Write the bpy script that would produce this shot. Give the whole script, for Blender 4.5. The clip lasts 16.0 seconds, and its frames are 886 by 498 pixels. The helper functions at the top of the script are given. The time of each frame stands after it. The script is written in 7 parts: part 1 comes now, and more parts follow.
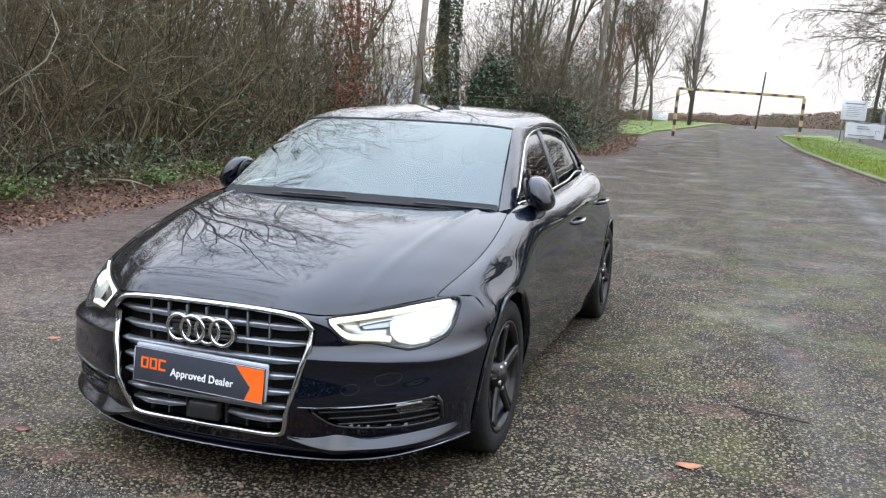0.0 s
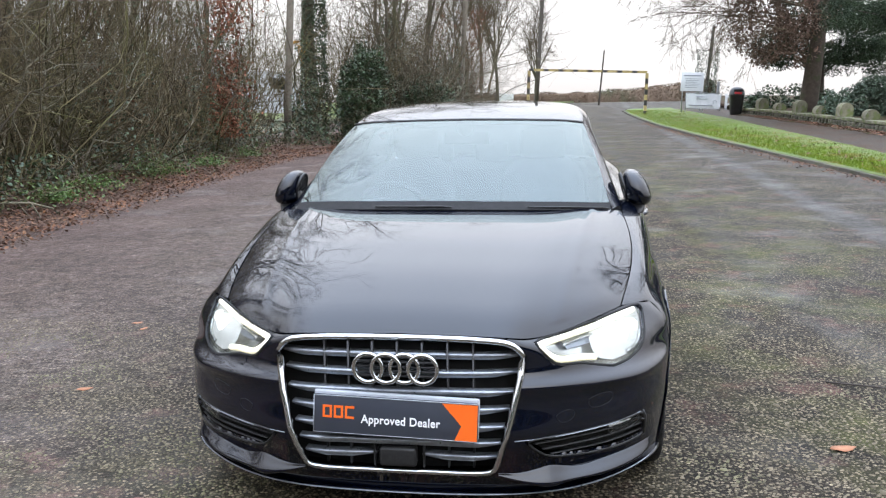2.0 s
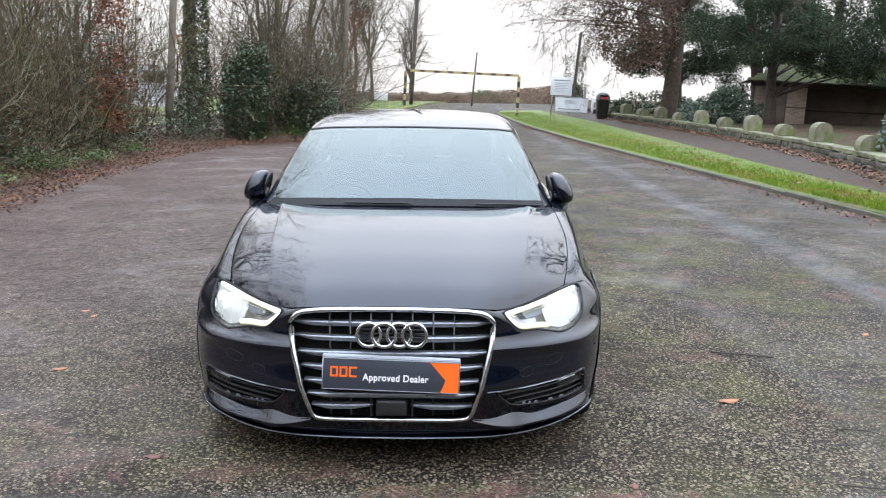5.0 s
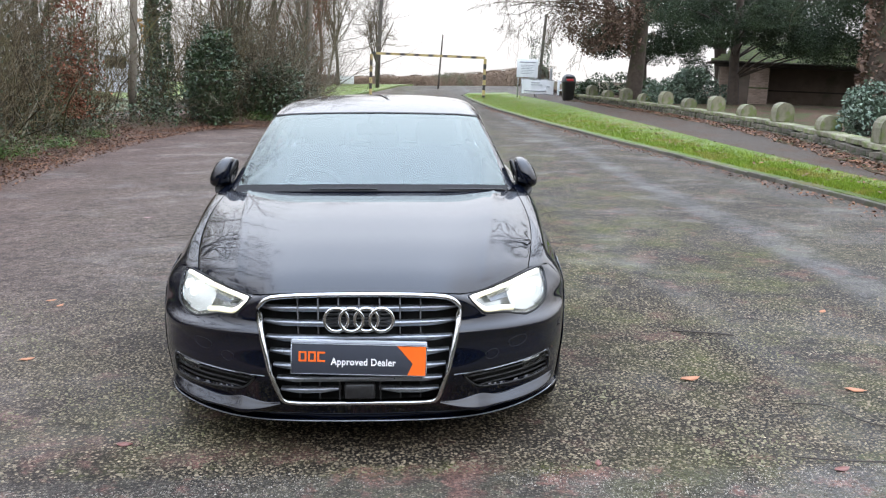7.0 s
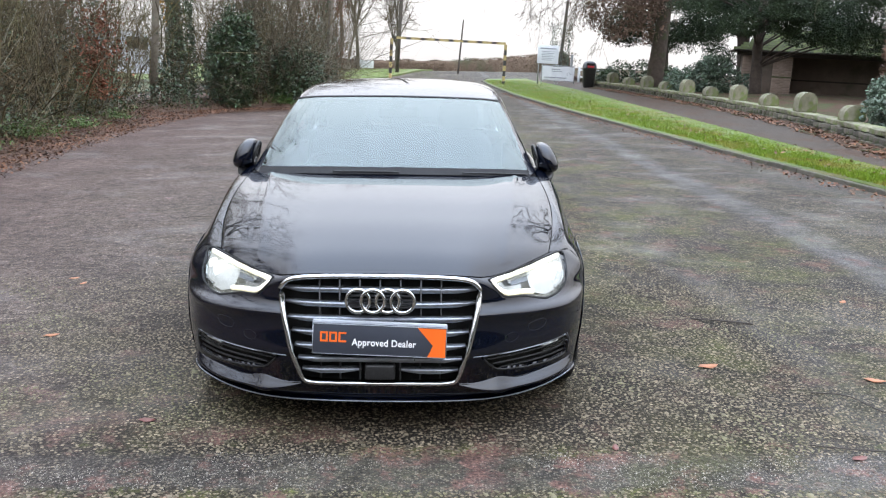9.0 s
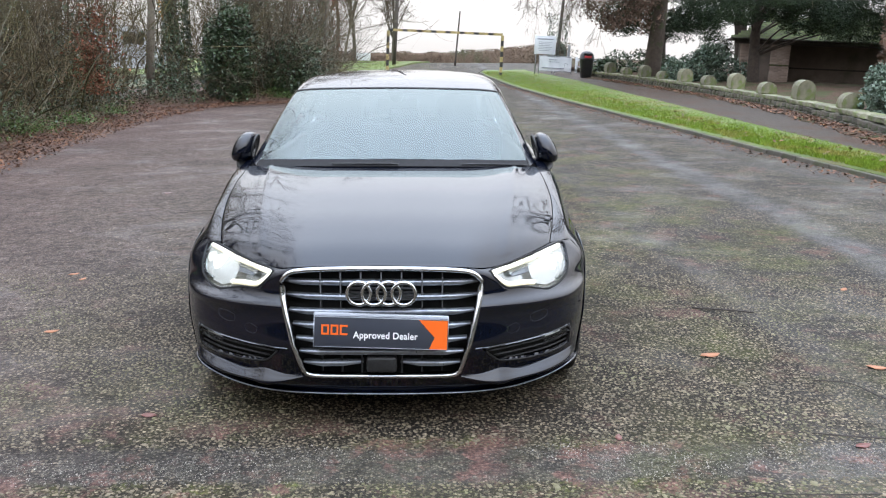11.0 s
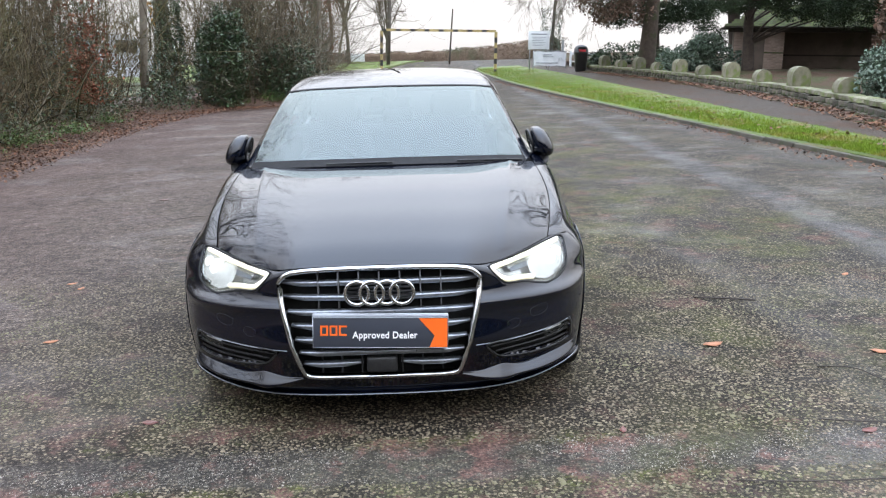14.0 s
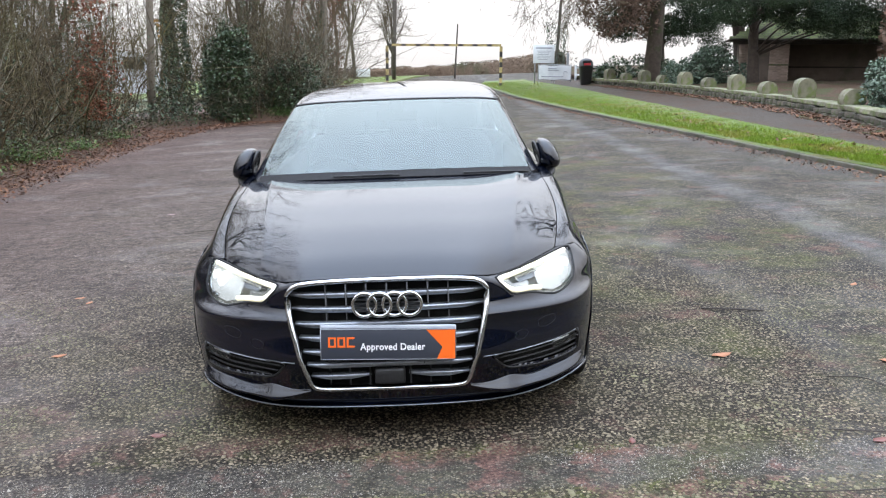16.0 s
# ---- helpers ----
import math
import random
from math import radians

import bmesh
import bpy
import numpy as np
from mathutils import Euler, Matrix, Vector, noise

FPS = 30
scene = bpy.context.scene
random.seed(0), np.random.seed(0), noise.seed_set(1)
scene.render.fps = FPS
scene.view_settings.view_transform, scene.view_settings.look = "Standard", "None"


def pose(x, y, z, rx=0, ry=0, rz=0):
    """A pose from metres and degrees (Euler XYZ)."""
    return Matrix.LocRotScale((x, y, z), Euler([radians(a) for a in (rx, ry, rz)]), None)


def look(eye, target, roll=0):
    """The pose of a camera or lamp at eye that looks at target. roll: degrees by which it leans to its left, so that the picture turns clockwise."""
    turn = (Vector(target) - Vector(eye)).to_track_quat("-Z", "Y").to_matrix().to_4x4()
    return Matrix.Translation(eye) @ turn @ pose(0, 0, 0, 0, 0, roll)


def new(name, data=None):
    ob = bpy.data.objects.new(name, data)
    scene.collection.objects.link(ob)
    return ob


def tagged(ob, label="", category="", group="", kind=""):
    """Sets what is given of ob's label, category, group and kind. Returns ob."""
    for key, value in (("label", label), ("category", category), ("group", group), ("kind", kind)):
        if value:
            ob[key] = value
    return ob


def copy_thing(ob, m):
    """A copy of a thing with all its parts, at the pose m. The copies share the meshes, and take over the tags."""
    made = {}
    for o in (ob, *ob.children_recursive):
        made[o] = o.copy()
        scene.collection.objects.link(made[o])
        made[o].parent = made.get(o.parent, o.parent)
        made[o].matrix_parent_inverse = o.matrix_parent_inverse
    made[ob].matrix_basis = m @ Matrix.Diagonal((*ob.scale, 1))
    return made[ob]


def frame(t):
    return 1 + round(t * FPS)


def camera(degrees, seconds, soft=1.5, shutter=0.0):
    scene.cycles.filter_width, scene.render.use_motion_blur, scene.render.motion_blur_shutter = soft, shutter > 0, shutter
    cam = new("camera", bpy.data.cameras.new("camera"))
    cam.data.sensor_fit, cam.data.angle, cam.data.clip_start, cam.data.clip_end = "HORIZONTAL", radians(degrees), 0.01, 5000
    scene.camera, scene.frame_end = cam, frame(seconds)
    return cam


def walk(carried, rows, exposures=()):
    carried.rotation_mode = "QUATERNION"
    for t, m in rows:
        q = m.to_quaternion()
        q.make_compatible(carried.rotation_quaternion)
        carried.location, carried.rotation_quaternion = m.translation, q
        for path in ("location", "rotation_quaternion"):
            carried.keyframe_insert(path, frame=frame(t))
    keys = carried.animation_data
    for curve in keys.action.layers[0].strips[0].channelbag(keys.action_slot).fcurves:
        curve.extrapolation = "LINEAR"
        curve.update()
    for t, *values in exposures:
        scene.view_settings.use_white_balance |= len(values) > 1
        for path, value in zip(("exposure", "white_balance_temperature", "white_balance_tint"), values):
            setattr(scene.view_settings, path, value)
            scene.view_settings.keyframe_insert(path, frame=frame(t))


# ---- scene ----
cam = camera(52.2, 16.0, soft=1.2)
PATH = [
    (0, (1.752, -2.626, 1.408), (1.125, -0.754, 1.089), 2.4),
    (0.5, (1.432, -2.709, 1.433), (0.821, -0.832, 1.113), -2.2),
    (1, (1.14, -2.758, 1.428), (0.647, -0.845, 1.115), 1.4),
    (1.5, (0.831, -2.755, 1.43), (0.504, -0.81, 1.097), 0.4),
    (2, (0.561, -2.665, 1.437), (0.266, -0.716, 1.1), -0.9),
    (2.5, (0.332, -2.769, 1.45), (0.153, -0.807, 1.105), -0.3),
    (3, (0.238, -2.954, 1.453), (0.218, -0.987, 1.093), -0.0),
    (3.2, (0.232, -3.043, 1.459), (0.238, -1.076, 1.1), 0.1),
    (5.3, (0.203, -3.336, 1.512), (0.194, -1.365, 1.17), 0.7),
    (5.5, (0.208, -3.333, 1.503), (0.19, -1.363, 1.161), 0.5),
    (6, (0.206, -3.369, 1.513), (0.199, -1.402, 1.152), 0.1),
    (6.5, (0.217, -3.39, 1.532), (0.256, -1.426, 1.16), 0.2),
    (7, (0.217, -3.39, 1.529), (0.28, -1.428, 1.15), 0.2),
    (7.5, (0.22, -3.38, 1.523), (0.272, -1.419, 1.136), 0.4),
    (8, (0.217, -3.396, 1.517), (0.253, -1.436, 1.12), 0.6),
    (8.5, (0.206, -3.4, 1.518), (0.234, -1.441, 1.115), 0.8),
    (9, (0.198, -3.411, 1.522), (0.224, -1.454, 1.112), 0.9),
    (11.3, (0.19, -3.392, 1.515), (0.22, -1.44, 1.08), 0.2),
    (11.5, (0.189, -3.388, 1.514), (0.226, -1.437, 1.074), 0.3),
    (12, (0.192, -3.393, 1.51), (0.236, -1.442, 1.071), -0.2),
    (12.5, (0.193, -3.383, 1.499), (0.241, -1.43, 1.07), -0.5),
    (13, (0.201, -3.395, 1.5), (0.247, -1.441, 1.077), -0.7),
    (13.5, (0.202, -3.386, 1.498), (0.24, -1.432, 1.074), -1.1),
    (14, (0.205, -3.376, 1.504), (0.232, -1.422, 1.074), -1.6),
    (14.5, (0.206, -3.371, 1.503), (0.22, -1.418, 1.073), -2.3),
    (15, (0.202, -3.371, 1.497), (0.206, -1.416, 1.074), -2.4),
    (15.5, (0.197, -3.387, 1.502), (0.198, -1.431, 1.085), -2.4),
    (16, (0.201, -3.381, 1.494), (0.215, -1.421, 1.095), -2.0),
]
# the car park falls 2.2 degrees to the hedge side; poses above are square to the car
TILT = pose(0, 0, 0, 0, -2.2, 0)
walk(cam, [(t, TILT @ look(eye, target, roll)) for t, eye, target, roll in PATH], [(0, 0.0), (0.4, -0.15), (1.0, -0.17), (1.4, 0.0), (3.0, 0.0), (7.0, 0.06), (9.0, 0.04), (11.5, -0.03), (16.0, 0.0)])

# ---- world: an overcast winter sky ----
world = bpy.data.worlds.new("overcast_sky")
scene.world = world
world.use_nodes = True
wt = world.node_tree
sky = wt.nodes.new("ShaderNodeTexSky")
sky.sky_type, sky.sun_disc = "NISHITA", False
sky.sun_elevation, sky.sun_rotation = radians(38), radians(150)
sky.air_density, sky.dust_density, sky.ozone_density = 1.0, 6.0, 1.0
grey = wt.nodes.new("ShaderNodeHueSaturation")
grey.inputs["Saturation"].default_value = 0.12
# a clouded sky is about three times as bright overhead as at the horizon
up = wt.nodes.new("ShaderNodeSeparateXYZ")
rise = wt.nodes.new("ShaderNodeMapRange")
rise.inputs["From Min"].default_value, rise.inputs["From Max"].default_value = 0.0, 1.0
rise.inputs["To Min"].default_value, rise.inputs["To Max"].default_value = 0.42, 2.3
wt.links.new(wt.nodes.new("ShaderNodeTexCoord").outputs["Generated"], up.inputs[0])
wt.links.new(up.outputs["Z"], rise.inputs["Value"])
tint = wt.nodes.new("ShaderNodeMix")
tint.data_type = "RGBA"
tint.inputs["A"].default_value, tint.inputs["B"].default_value = (29.2, 28.4, 28.2, 1), (24.2, 28.2, 35.4, 1)
wt.links.new(up.outputs["Z"], tint.inputs["Factor"])
veil = wt.nodes.new("ShaderNodeVectorMath")
veil.operation = "SCALE"
wt.links.new(tint.outputs["Result"], veil.inputs[0])
wt.links.new(rise.outputs["Result"], veil.inputs["Scale"])
cloud = wt.nodes.new("ShaderNodeMix")
cloud.data_type = "RGBA"
cloud.inputs["Factor"].default_value = 0.85
wt.links.new(veil.outputs[0], cloud.inputs["B"])
wt.links.new(sky.outputs[0], grey.inputs["Color"])
wt.links.new(grey.outputs[0], cloud.inputs["A"])
wt.links.new(cloud.outputs["Result"], wt.nodes["Background"].inputs[0])
wt.nodes["Background"].inputs[1].default_value = 0.094

sun = new("sun", bpy.data.lights.new("sun", "SUN"))
sun.data.energy, sun.data.angle, sun.data.color = 0.2, radians(40), (1.0, 0.97, 0.93)
sun.matrix_world = look((6, -10, 9.5), (0, 0, 0))

# ---- helpers of this scene ----
def mesh_of(name, verts, faces, material=None, smooth=True):
    me = bpy.data.meshes.new(name)
    me.from_pydata([tuple(map(float, v)) for v in verts], [], [tuple(map(int, q)) for q in faces])
    if material:
        me.materials.append(material)
    if smooth and len(me.polygons):
        me.polygons.foreach_set("use_smooth", [True] * len(me.polygons))
    me.update()
    return me


def part(name, data, material, parent, label="", smooth=True):
    """One mesh object under a thing: data is a bmesh or (verts, faces)."""
    if isinstance(data, bmesh.types.BMesh):
        me = bpy.data.meshes.new(name)
        data.to_mesh(me)
        data.free()
        me.materials.append(material)
        me.polygons.foreach_set("use_smooth", [smooth] * len(me.polygons))
    else:
        me = mesh_of(name, data[0], data[1], material, smooth)
    ob = new(name, me)
    ob.parent = parent
    return tagged(ob, label)


def thing(name, label, category, m=None, group="", kind="", data=None):
    ob = new(name, data)
    if m is not None:
        ob.matrix_world = m
    return tagged(ob, label, category, group, kind)


def join(*parts):
    """Joins several (verts, faces) into one."""
    V, F, n = [], [], 0
    for v, q in parts:
        V.extend(v)
        F.extend([tuple(i + n for i in f) for f in q])
        n += len(v)
    return V, F


def box(x0, x1, y0, y1, z0, z1, r=0.0):
    """A box with chamfered edges as (verts, faces)."""
    bm = bmesh.new()
    bmesh.ops.create_cube(bm, size=1)
    for v in bm.verts:
        v.co = ((x0 + x1) / 2 + v.co.x * (x1 - x0), (y0 + y1) / 2 + v.co.y * (y1 - y0), (z0 + z1) / 2 + v.co.z * (z1 - z0))
    if r:
        bmesh.ops.bevel(bm, geom=bm.edges[:], offset=r, segments=2, affect="EDGES", profile=0.5)
    bm.verts.index_update()
    out = [tuple(v.co) for v in bm.verts], [tuple(v.index for v in f.verts) for f in bm.faces]
    bm.free()
    return out


def moved(data, m):
    return [tuple(m @ Vector(v)) for v in data[0]], data[1]


def tube(path, radius, sides=6, closed=False, flat=1.0, up=(0, 0, 1)):
    """A tube along a path; radius is a number or one per point; flat squashes it along up."""
    P = [Vector(p) for p in path]
    n = len(P)
    R = radius if isinstance(radius, (list, tuple)) else [radius] * n
    V, F = [], []
    upv = Vector(up)
    for i, p in enumerate(P):
        d = (P[(i + 1) % n] - P[i - 1]) if closed else (P[min(i + 1, n - 1)] - P[max(i - 1, 0)])
        d = d.normalized() if d.length > 1e-9 else Vector((0, 0, 1))
        a = upv - d * upv.dot(d)
        if a.length < 1e-3:
            a = Vector((1, 0, 0)) - d * d.x
        a.normalize()
        b = d.cross(a)
        for k in range(sides):
            w = 2 * math.pi * (k + 0.5) / sides
            V.append(tuple(p + a * (math.cos(w) * R[i] * flat) + b * (math.sin(w) * R[i])))
    for i in range(n if closed else n - 1):
        j = (i + 1) % n
        for k in range(sides):
            l = (k + 1) % sides
            F.append((i * sides + k, i * sides + l, j * sides + l, j * sides + k))
    if not closed:
        F.append(tuple(range(sides))[::-1])
        F.append(tuple((n - 1) * sides + k for k in range(sides)))
    return V, F


def spline(P, per):
    """A natural cubic spline through the points P, per samples a stretch, on the parameter T."""
    P = np.asarray(P, float)
    T = np.concatenate([[0], np.cumsum(np.maximum(np.linalg.norm(np.diff(P, axis=0), axis=1), 1e-5))])
    return spline_on(P, T, per)


def spline_on(P, T, per):
    n = len(P)
    h = np.diff(T)
    A, B = np.eye(n), np.zeros_like(P)
    for i in range(1, n - 1):
        A[i, i - 1], A[i, i], A[i, i + 1] = h[i - 1], 2 * (h[i - 1] + h[i]), h[i]
        B[i] = 6 * ((P[i + 1] - P[i]) / h[i] - (P[i] - P[i - 1]) / h[i - 1])
    M = np.linalg.solve(A, B)
    out = []
    for i in range(n - 1):
        for k in range(per):
            a = k / per
            b = 1 - a
            out.append(b * P[i] + a * P[i + 1] + h[i] ** 2 / 6 * ((b ** 3 - b) * M[i] + (a ** 3 - a) * M[i + 1]))
    out.append(P[-1])
    return np.array(out)


def sheet(net, pu, pv):
    """A smooth surface through a net of points (rows, columns): pu, pv samples a stretch."""
    net = np.asarray(net, float)

    def chords(a):
        d = np.linalg.norm(np.diff(a, axis=0), axis=2).mean(axis=1)
        return np.concatenate([[0], np.cumsum(np.maximum(d, 1e-4))])
    Tu, Tv = chords(net), chords(net.transpose(1, 0, 2))
    R, C, _ = net.shape
    a = spline_on(net.reshape(R, C * 3), Tu, pu).reshape(-1, C, 3).transpose(1, 0, 2)
    n = a.shape[1]
    return spline_on(a.reshape(C, n * 3), Tv, pv).reshape(-1, n, 3).transpose(1, 0, 2)


def both(G):
    """Adds the mirror image of a half surface whose first column lies in x = 0."""
    M = G[:, :0:-1].copy()
    M[..., 0] *= -1
    return np.concatenate([M, G], axis=1)


def other(data):
    """The mirror image of (verts, faces)."""
    return [(-v[0], v[1], v[2]) for v in data[0]], [tuple(reversed(f)) for f in data[1]]


def skin(G, keep=None, lip=0.0, flip=False, edge=0.0):
    """A grid of points as (verts, faces). keep(point) drops cells; lip: its free edges turn in by that depth."""
    n, m, _ = G.shape
    V = G.reshape(-1, 3)
    F = []
    for i in range(n - 1):
        for j in range(m - 1):
            q = (i * m + j, i * m + j + 1, (i + 1) * m + j + 1, (i + 1) * m + j)
            if keep is None or keep(V[list(q)]):
                F.append(q[::-1] if flip else q)
    used = sorted({i for q in F for i in q})
    index = {k: i for i, k in enumerate(used)}
    V = V[used].copy()
    F = [tuple(index[i] for i in q) for q in F]
    if lip:
        N = np.zeros_like(V)
        count = {}
        for q in F:
            a = np.cross(V[q[2]] - V[q[0]], V[q[3]] - V[q[1]])
            for i in q:
                N[i] += a
            for k in range(4):
                e = (q[k], q[(k + 1) % 4])
                count[e] = count.get(e, 0) + 1
        N /= np.maximum(np.linalg.norm(N, axis=1), 1e-12)[:, None]
        rim = [e for e in count if (e[1], e[0]) not in count]
        low, high = {}, {}
        V = list(map(tuple, V))
        for a, b in rim:
            for k in (a, b):
                if k not in low:
                    high[k], low[k] = len(V), len(V) + 1
                    V += [V[k], tuple(np.array(V[k]) - N[k] * lip)]
            F.append((high[b], high[a], low[a], low[b]))
    return [tuple(v) for v in V], F


def inside(p, poly):
    x, y = p
    c = False
    for (x0, y0), (x1, y1) in zip(poly, poly[1:] + poly[:1]):
        if (y0 > y) != (y1 > y) and x < (x1 - x0) * (y - y0) / (y1 - y0) + x0:
            c = not c
    return c


def lathe(profile, sides=32, axis="x"):
    """Turns a profile of (along, radius) about the x, y or z axis."""
    V, F = [], []
    n = len(profile)
    for k in range(sides):
        w = 2 * math.pi * k / sides
        c, s = math.cos(w), math.sin(w)
        for a, r in profile:
            V.append({"x": (a, r * c, r * s), "y": (r * c, a, r * s), "z": (r * c, r * s, a)}[axis])
    for k in range(sides):
        l = (k + 1) % sides
        for i in range(n - 1):
            q = (k * n + i, k * n + i + 1, l * n + i + 1, l * n + i)
            F.append(q[::-1] if axis == "y" else q)
    return V, F


def mat(name, base, second=None, scale=6.0, rough=0.6, metal=0.0, bump=0.0, bump_scale=60.0, coat=0.0, spec=0.5,
        third=None, third_scale=1.2, third_amount=0.5, rough_var=0.15, emit=None, strength=0.0, alpha=None, transmission=0.0, per_object=0.0, island=0.0):
    """A principled material with colour varied at two scales, uneven gloss and fine relief."""
    m = bpy.data.materials.new(name)
    m.use_nodes = True
    t = m.node_tree
    b = t.nodes["Principled BSDF"]
    at = t.nodes.new("ShaderNodeTexCoord").outputs["Object"]

    def noise_at(s, detail=5.0, roughness=0.6):
        n = t.nodes.new("ShaderNodeTexNoise")
        n.inputs["Scale"].default_value, n.inputs["Detail"].default_value, n.inputs["Roughness"].default_value = s, detail, roughness
        t.links.new(at, n.inputs["Vector"])
        return n.outputs["Fac"]

    def mixed(f, a, c):
        x = t.nodes.new("ShaderNodeMix")
        x.data_type = "RGBA"
        t.links.new(f, x.inputs["Factor"])
        for s, v in (("A", a), ("B", c)):
            if isinstance(v, tuple):
                x.inputs[s].default_value = (*v, 1)
            else:
                t.links.new(v, x.inputs[s])
        return x.outputs["Result"]

    def ramp(f, lo, hi):
        r = t.nodes.new("ShaderNodeMapRange")
        r.inputs["From Min"].default_value, r.inputs["From Max"].default_value = lo, hi
        t.links.new(f, r.inputs["Value"])
        return r.outputs["Result"]
    colour = base
    if second:
        colour = mixed(ramp(noise_at(scale), 0.35, 0.65), base, second)
    if third:
        lo = 0.62 - 0.3 * third_amount
        colour = mixed(ramp(noise_at(third_scale), lo, lo + 0.12), colour, third)
    if per_object or island:
        if island:
            r = t.nodes.new("ShaderNodeNewGeometry").outputs["Random Per Island"]
        else:
            r = t.nodes.new("ShaderNodeObjectInfo").outputs["Random"]
        v = t.nodes.new("ShaderNodeMapRange")
        amount = per_object or island
        v.inputs["To Min"].default_value, v.inputs["To Max"].default_value = 1 - amount, 1 + amount
        t.links.new(r, v.inputs["Value"])
        h = t.nodes.new("ShaderNodeHueSaturation")
        if isinstance(colour, tuple):
            h.inputs["Color"].default_value = (*colour, 1)
        else:
            t.links.new(colour, h.inputs["Color"])
        t.links.new(v.outputs["Result"], h.inputs["Value"])
        colour = h.outputs["Color"]
    if isinstance(colour, tuple):
        b.inputs["Base Color"].default_value = (*colour, 1)
    else:
        t.links.new(colour, b.inputs["Base Color"])
    b.inputs["Metallic"].default_value = metal
    b.inputs["Specular IOR Level"].default_value = spec
    b.inputs["Coat Weight"].default_value = coat
    b.inputs["Coat Roughness"].default_value = 0.02
    b.inputs["Transmission Weight"].default_value = transmission
    if rough_var:
        r = t.nodes.new("ShaderNodeMapRange")
        r.inputs["To Min"].default_value, r.inputs["To Max"].default_value = max(rough - rough_var, 0.02), min(rough + rough_var, 1)
        t.links.new(noise_at(scale * 2.3), r.inputs["Value"])
        t.links.new(r.outputs["Result"], b.inputs["Roughness"])
    else:
        b.inputs["Roughness"].default_value = rough
    if bump:
        k = t.nodes.new("ShaderNodeBump")
        k.inputs["Strength"].default_value, k.inputs["Distance"].default_value = bump, 0.02
        t.links.new(noise_at(bump_scale, 8.0, 0.7), k.inputs["Height"])
        t.links.new(k.outputs[0], b.inputs["Normal"])
    if emit:
        b.inputs["Emission Color"].default_value = (*emit, 1)
        b.inputs["Emission Strength"].default_value = strength
    return m


def glass(name, tint=(0.75, 0.85, 0.85), see=0.8):
    """A thin pane: gloss by Fresnel over a clear, tinted body."""
    m = bpy.data.materials.new(name)
    m.use_nodes = True
    t = m.node_tree
    t.nodes.remove(t.nodes["Principled BSDF"])
    clear, gloss, mix, f = (t.nodes.new(n) for n in ("ShaderNodeBsdfTransparent", "ShaderNodeBsdfGlossy", "ShaderNodeMixShader", "ShaderNodeFresnel"))
    clear.inputs[0].default_value = (*[c * see for c in tint], 1)
    gloss.inputs["Roughness"].default_value = 0.01
    f.inputs["IOR"].default_value = 1.95
    t.links.new(f.outputs[0], mix.inputs[0])
    t.links.new(clear.outputs[0], mix.inputs[1])
    t.links.new(gloss.outputs[0], mix.inputs[2])
    t.links.new(mix.outputs[0], t.nodes["Material Output"].inputs[0])
    return m

# ---- materials of the place ----
bark = mat("grey_brown_bark", (0.05712, 0.04624, 0.03427), (0.0971, 0.0816, 0.0612), scale=9, rough=0.9, bump=0.8, bump_scale=45, third=(0.05712, 0.05984, 0.02693), third_scale=2.2, third_amount=0.45)
twig_brown = mat("bare_twigs", (0.066, 0.048, 0.028), (0.118, 0.092, 0.054), scale=0.7, rough=0.9, spec=0.2, third=(0.098, 0.090, 0.040), third_scale=0.45, third_amount=0.45, island=0.65)
twig_grey = mat("grey_twigs", (0.074, 0.058, 0.039), (0.115, 0.092, 0.060), scale=0.5, rough=0.9, spec=0.2, island=0.45)
russet = mat("dead_russet_leaves", (0.215, 0.078, 0.045), (0.15, 0.062, 0.036), scale=3, rough=0.8, spec=0.2, island=0.5)
litter = mat("fallen_leaf_litter", (0.1275, 0.05115, 0.02435), (0.07502, 0.04092, 0.02319), scale=2.5, rough=0.75, third=(0.1951, 0.08866, 0.03478), third_scale=6, third_amount=0.3, island=0.5)
ivy = mat("ivy_leaves", (0.02065, 0.04312, 0.01793), (0.04425, 0.07331, 0.02789), scale=2.0, rough=0.42, spec=0.5, island=0.5)
bramble = mat("bank_plants", (0.052, 0.066, 0.020), (0.030, 0.040, 0.0135), scale=1.2, rough=0.65, spec=0.3, third=(0.098, 0.066, 0.034), third_scale=1.6, third_amount=0.65, island=0.5)
fresh = mat("bright_green_plants", (0.048, 0.108, 0.013), (0.072, 0.118, 0.019), scale=3, rough=0.5, island=0.35)
yew_green = mat("yew_needles", (0.015, 0.027, 0.0135), (0.033, 0.050, 0.022), scale=1.3, rough=0.75, spec=0.25, island=0.5)
shrub_green = mat("grey_green_shrub", (0.0576, 0.096, 0.064), (0.1024, 0.1408, 0.096), scale=2, rough=0.5, island=0.45)
grass_blades = mat("verge_grass", (0.092, 0.158, 0.010), (0.138, 0.190, 0.018), scale=2.4, rough=0.65, spec=0.12, third=(0.180, 0.160, 0.035), third_scale=1.3, third_amount=0.4, island=0.45)
turf = mat("grass_ground", (0.06872, 0.1155, 0.01602), (0.1051, 0.1463, 0.02464), scale=5, rough=0.8, bump=0.8, bump_scale=70, third=(0.1213, 0.1078, 0.03696), third_scale=1.4, third_amount=0.35)
soil = mat("leafy_soil", (0.0476, 0.0306, 0.02176), (0.0748, 0.0476, 0.03264), scale=7, rough=0.95, spec=0.08, bump=0.9, bump_scale=50, third=(0.0408, 0.051, 0.0204), third_scale=1.5, third_amount=0.45)
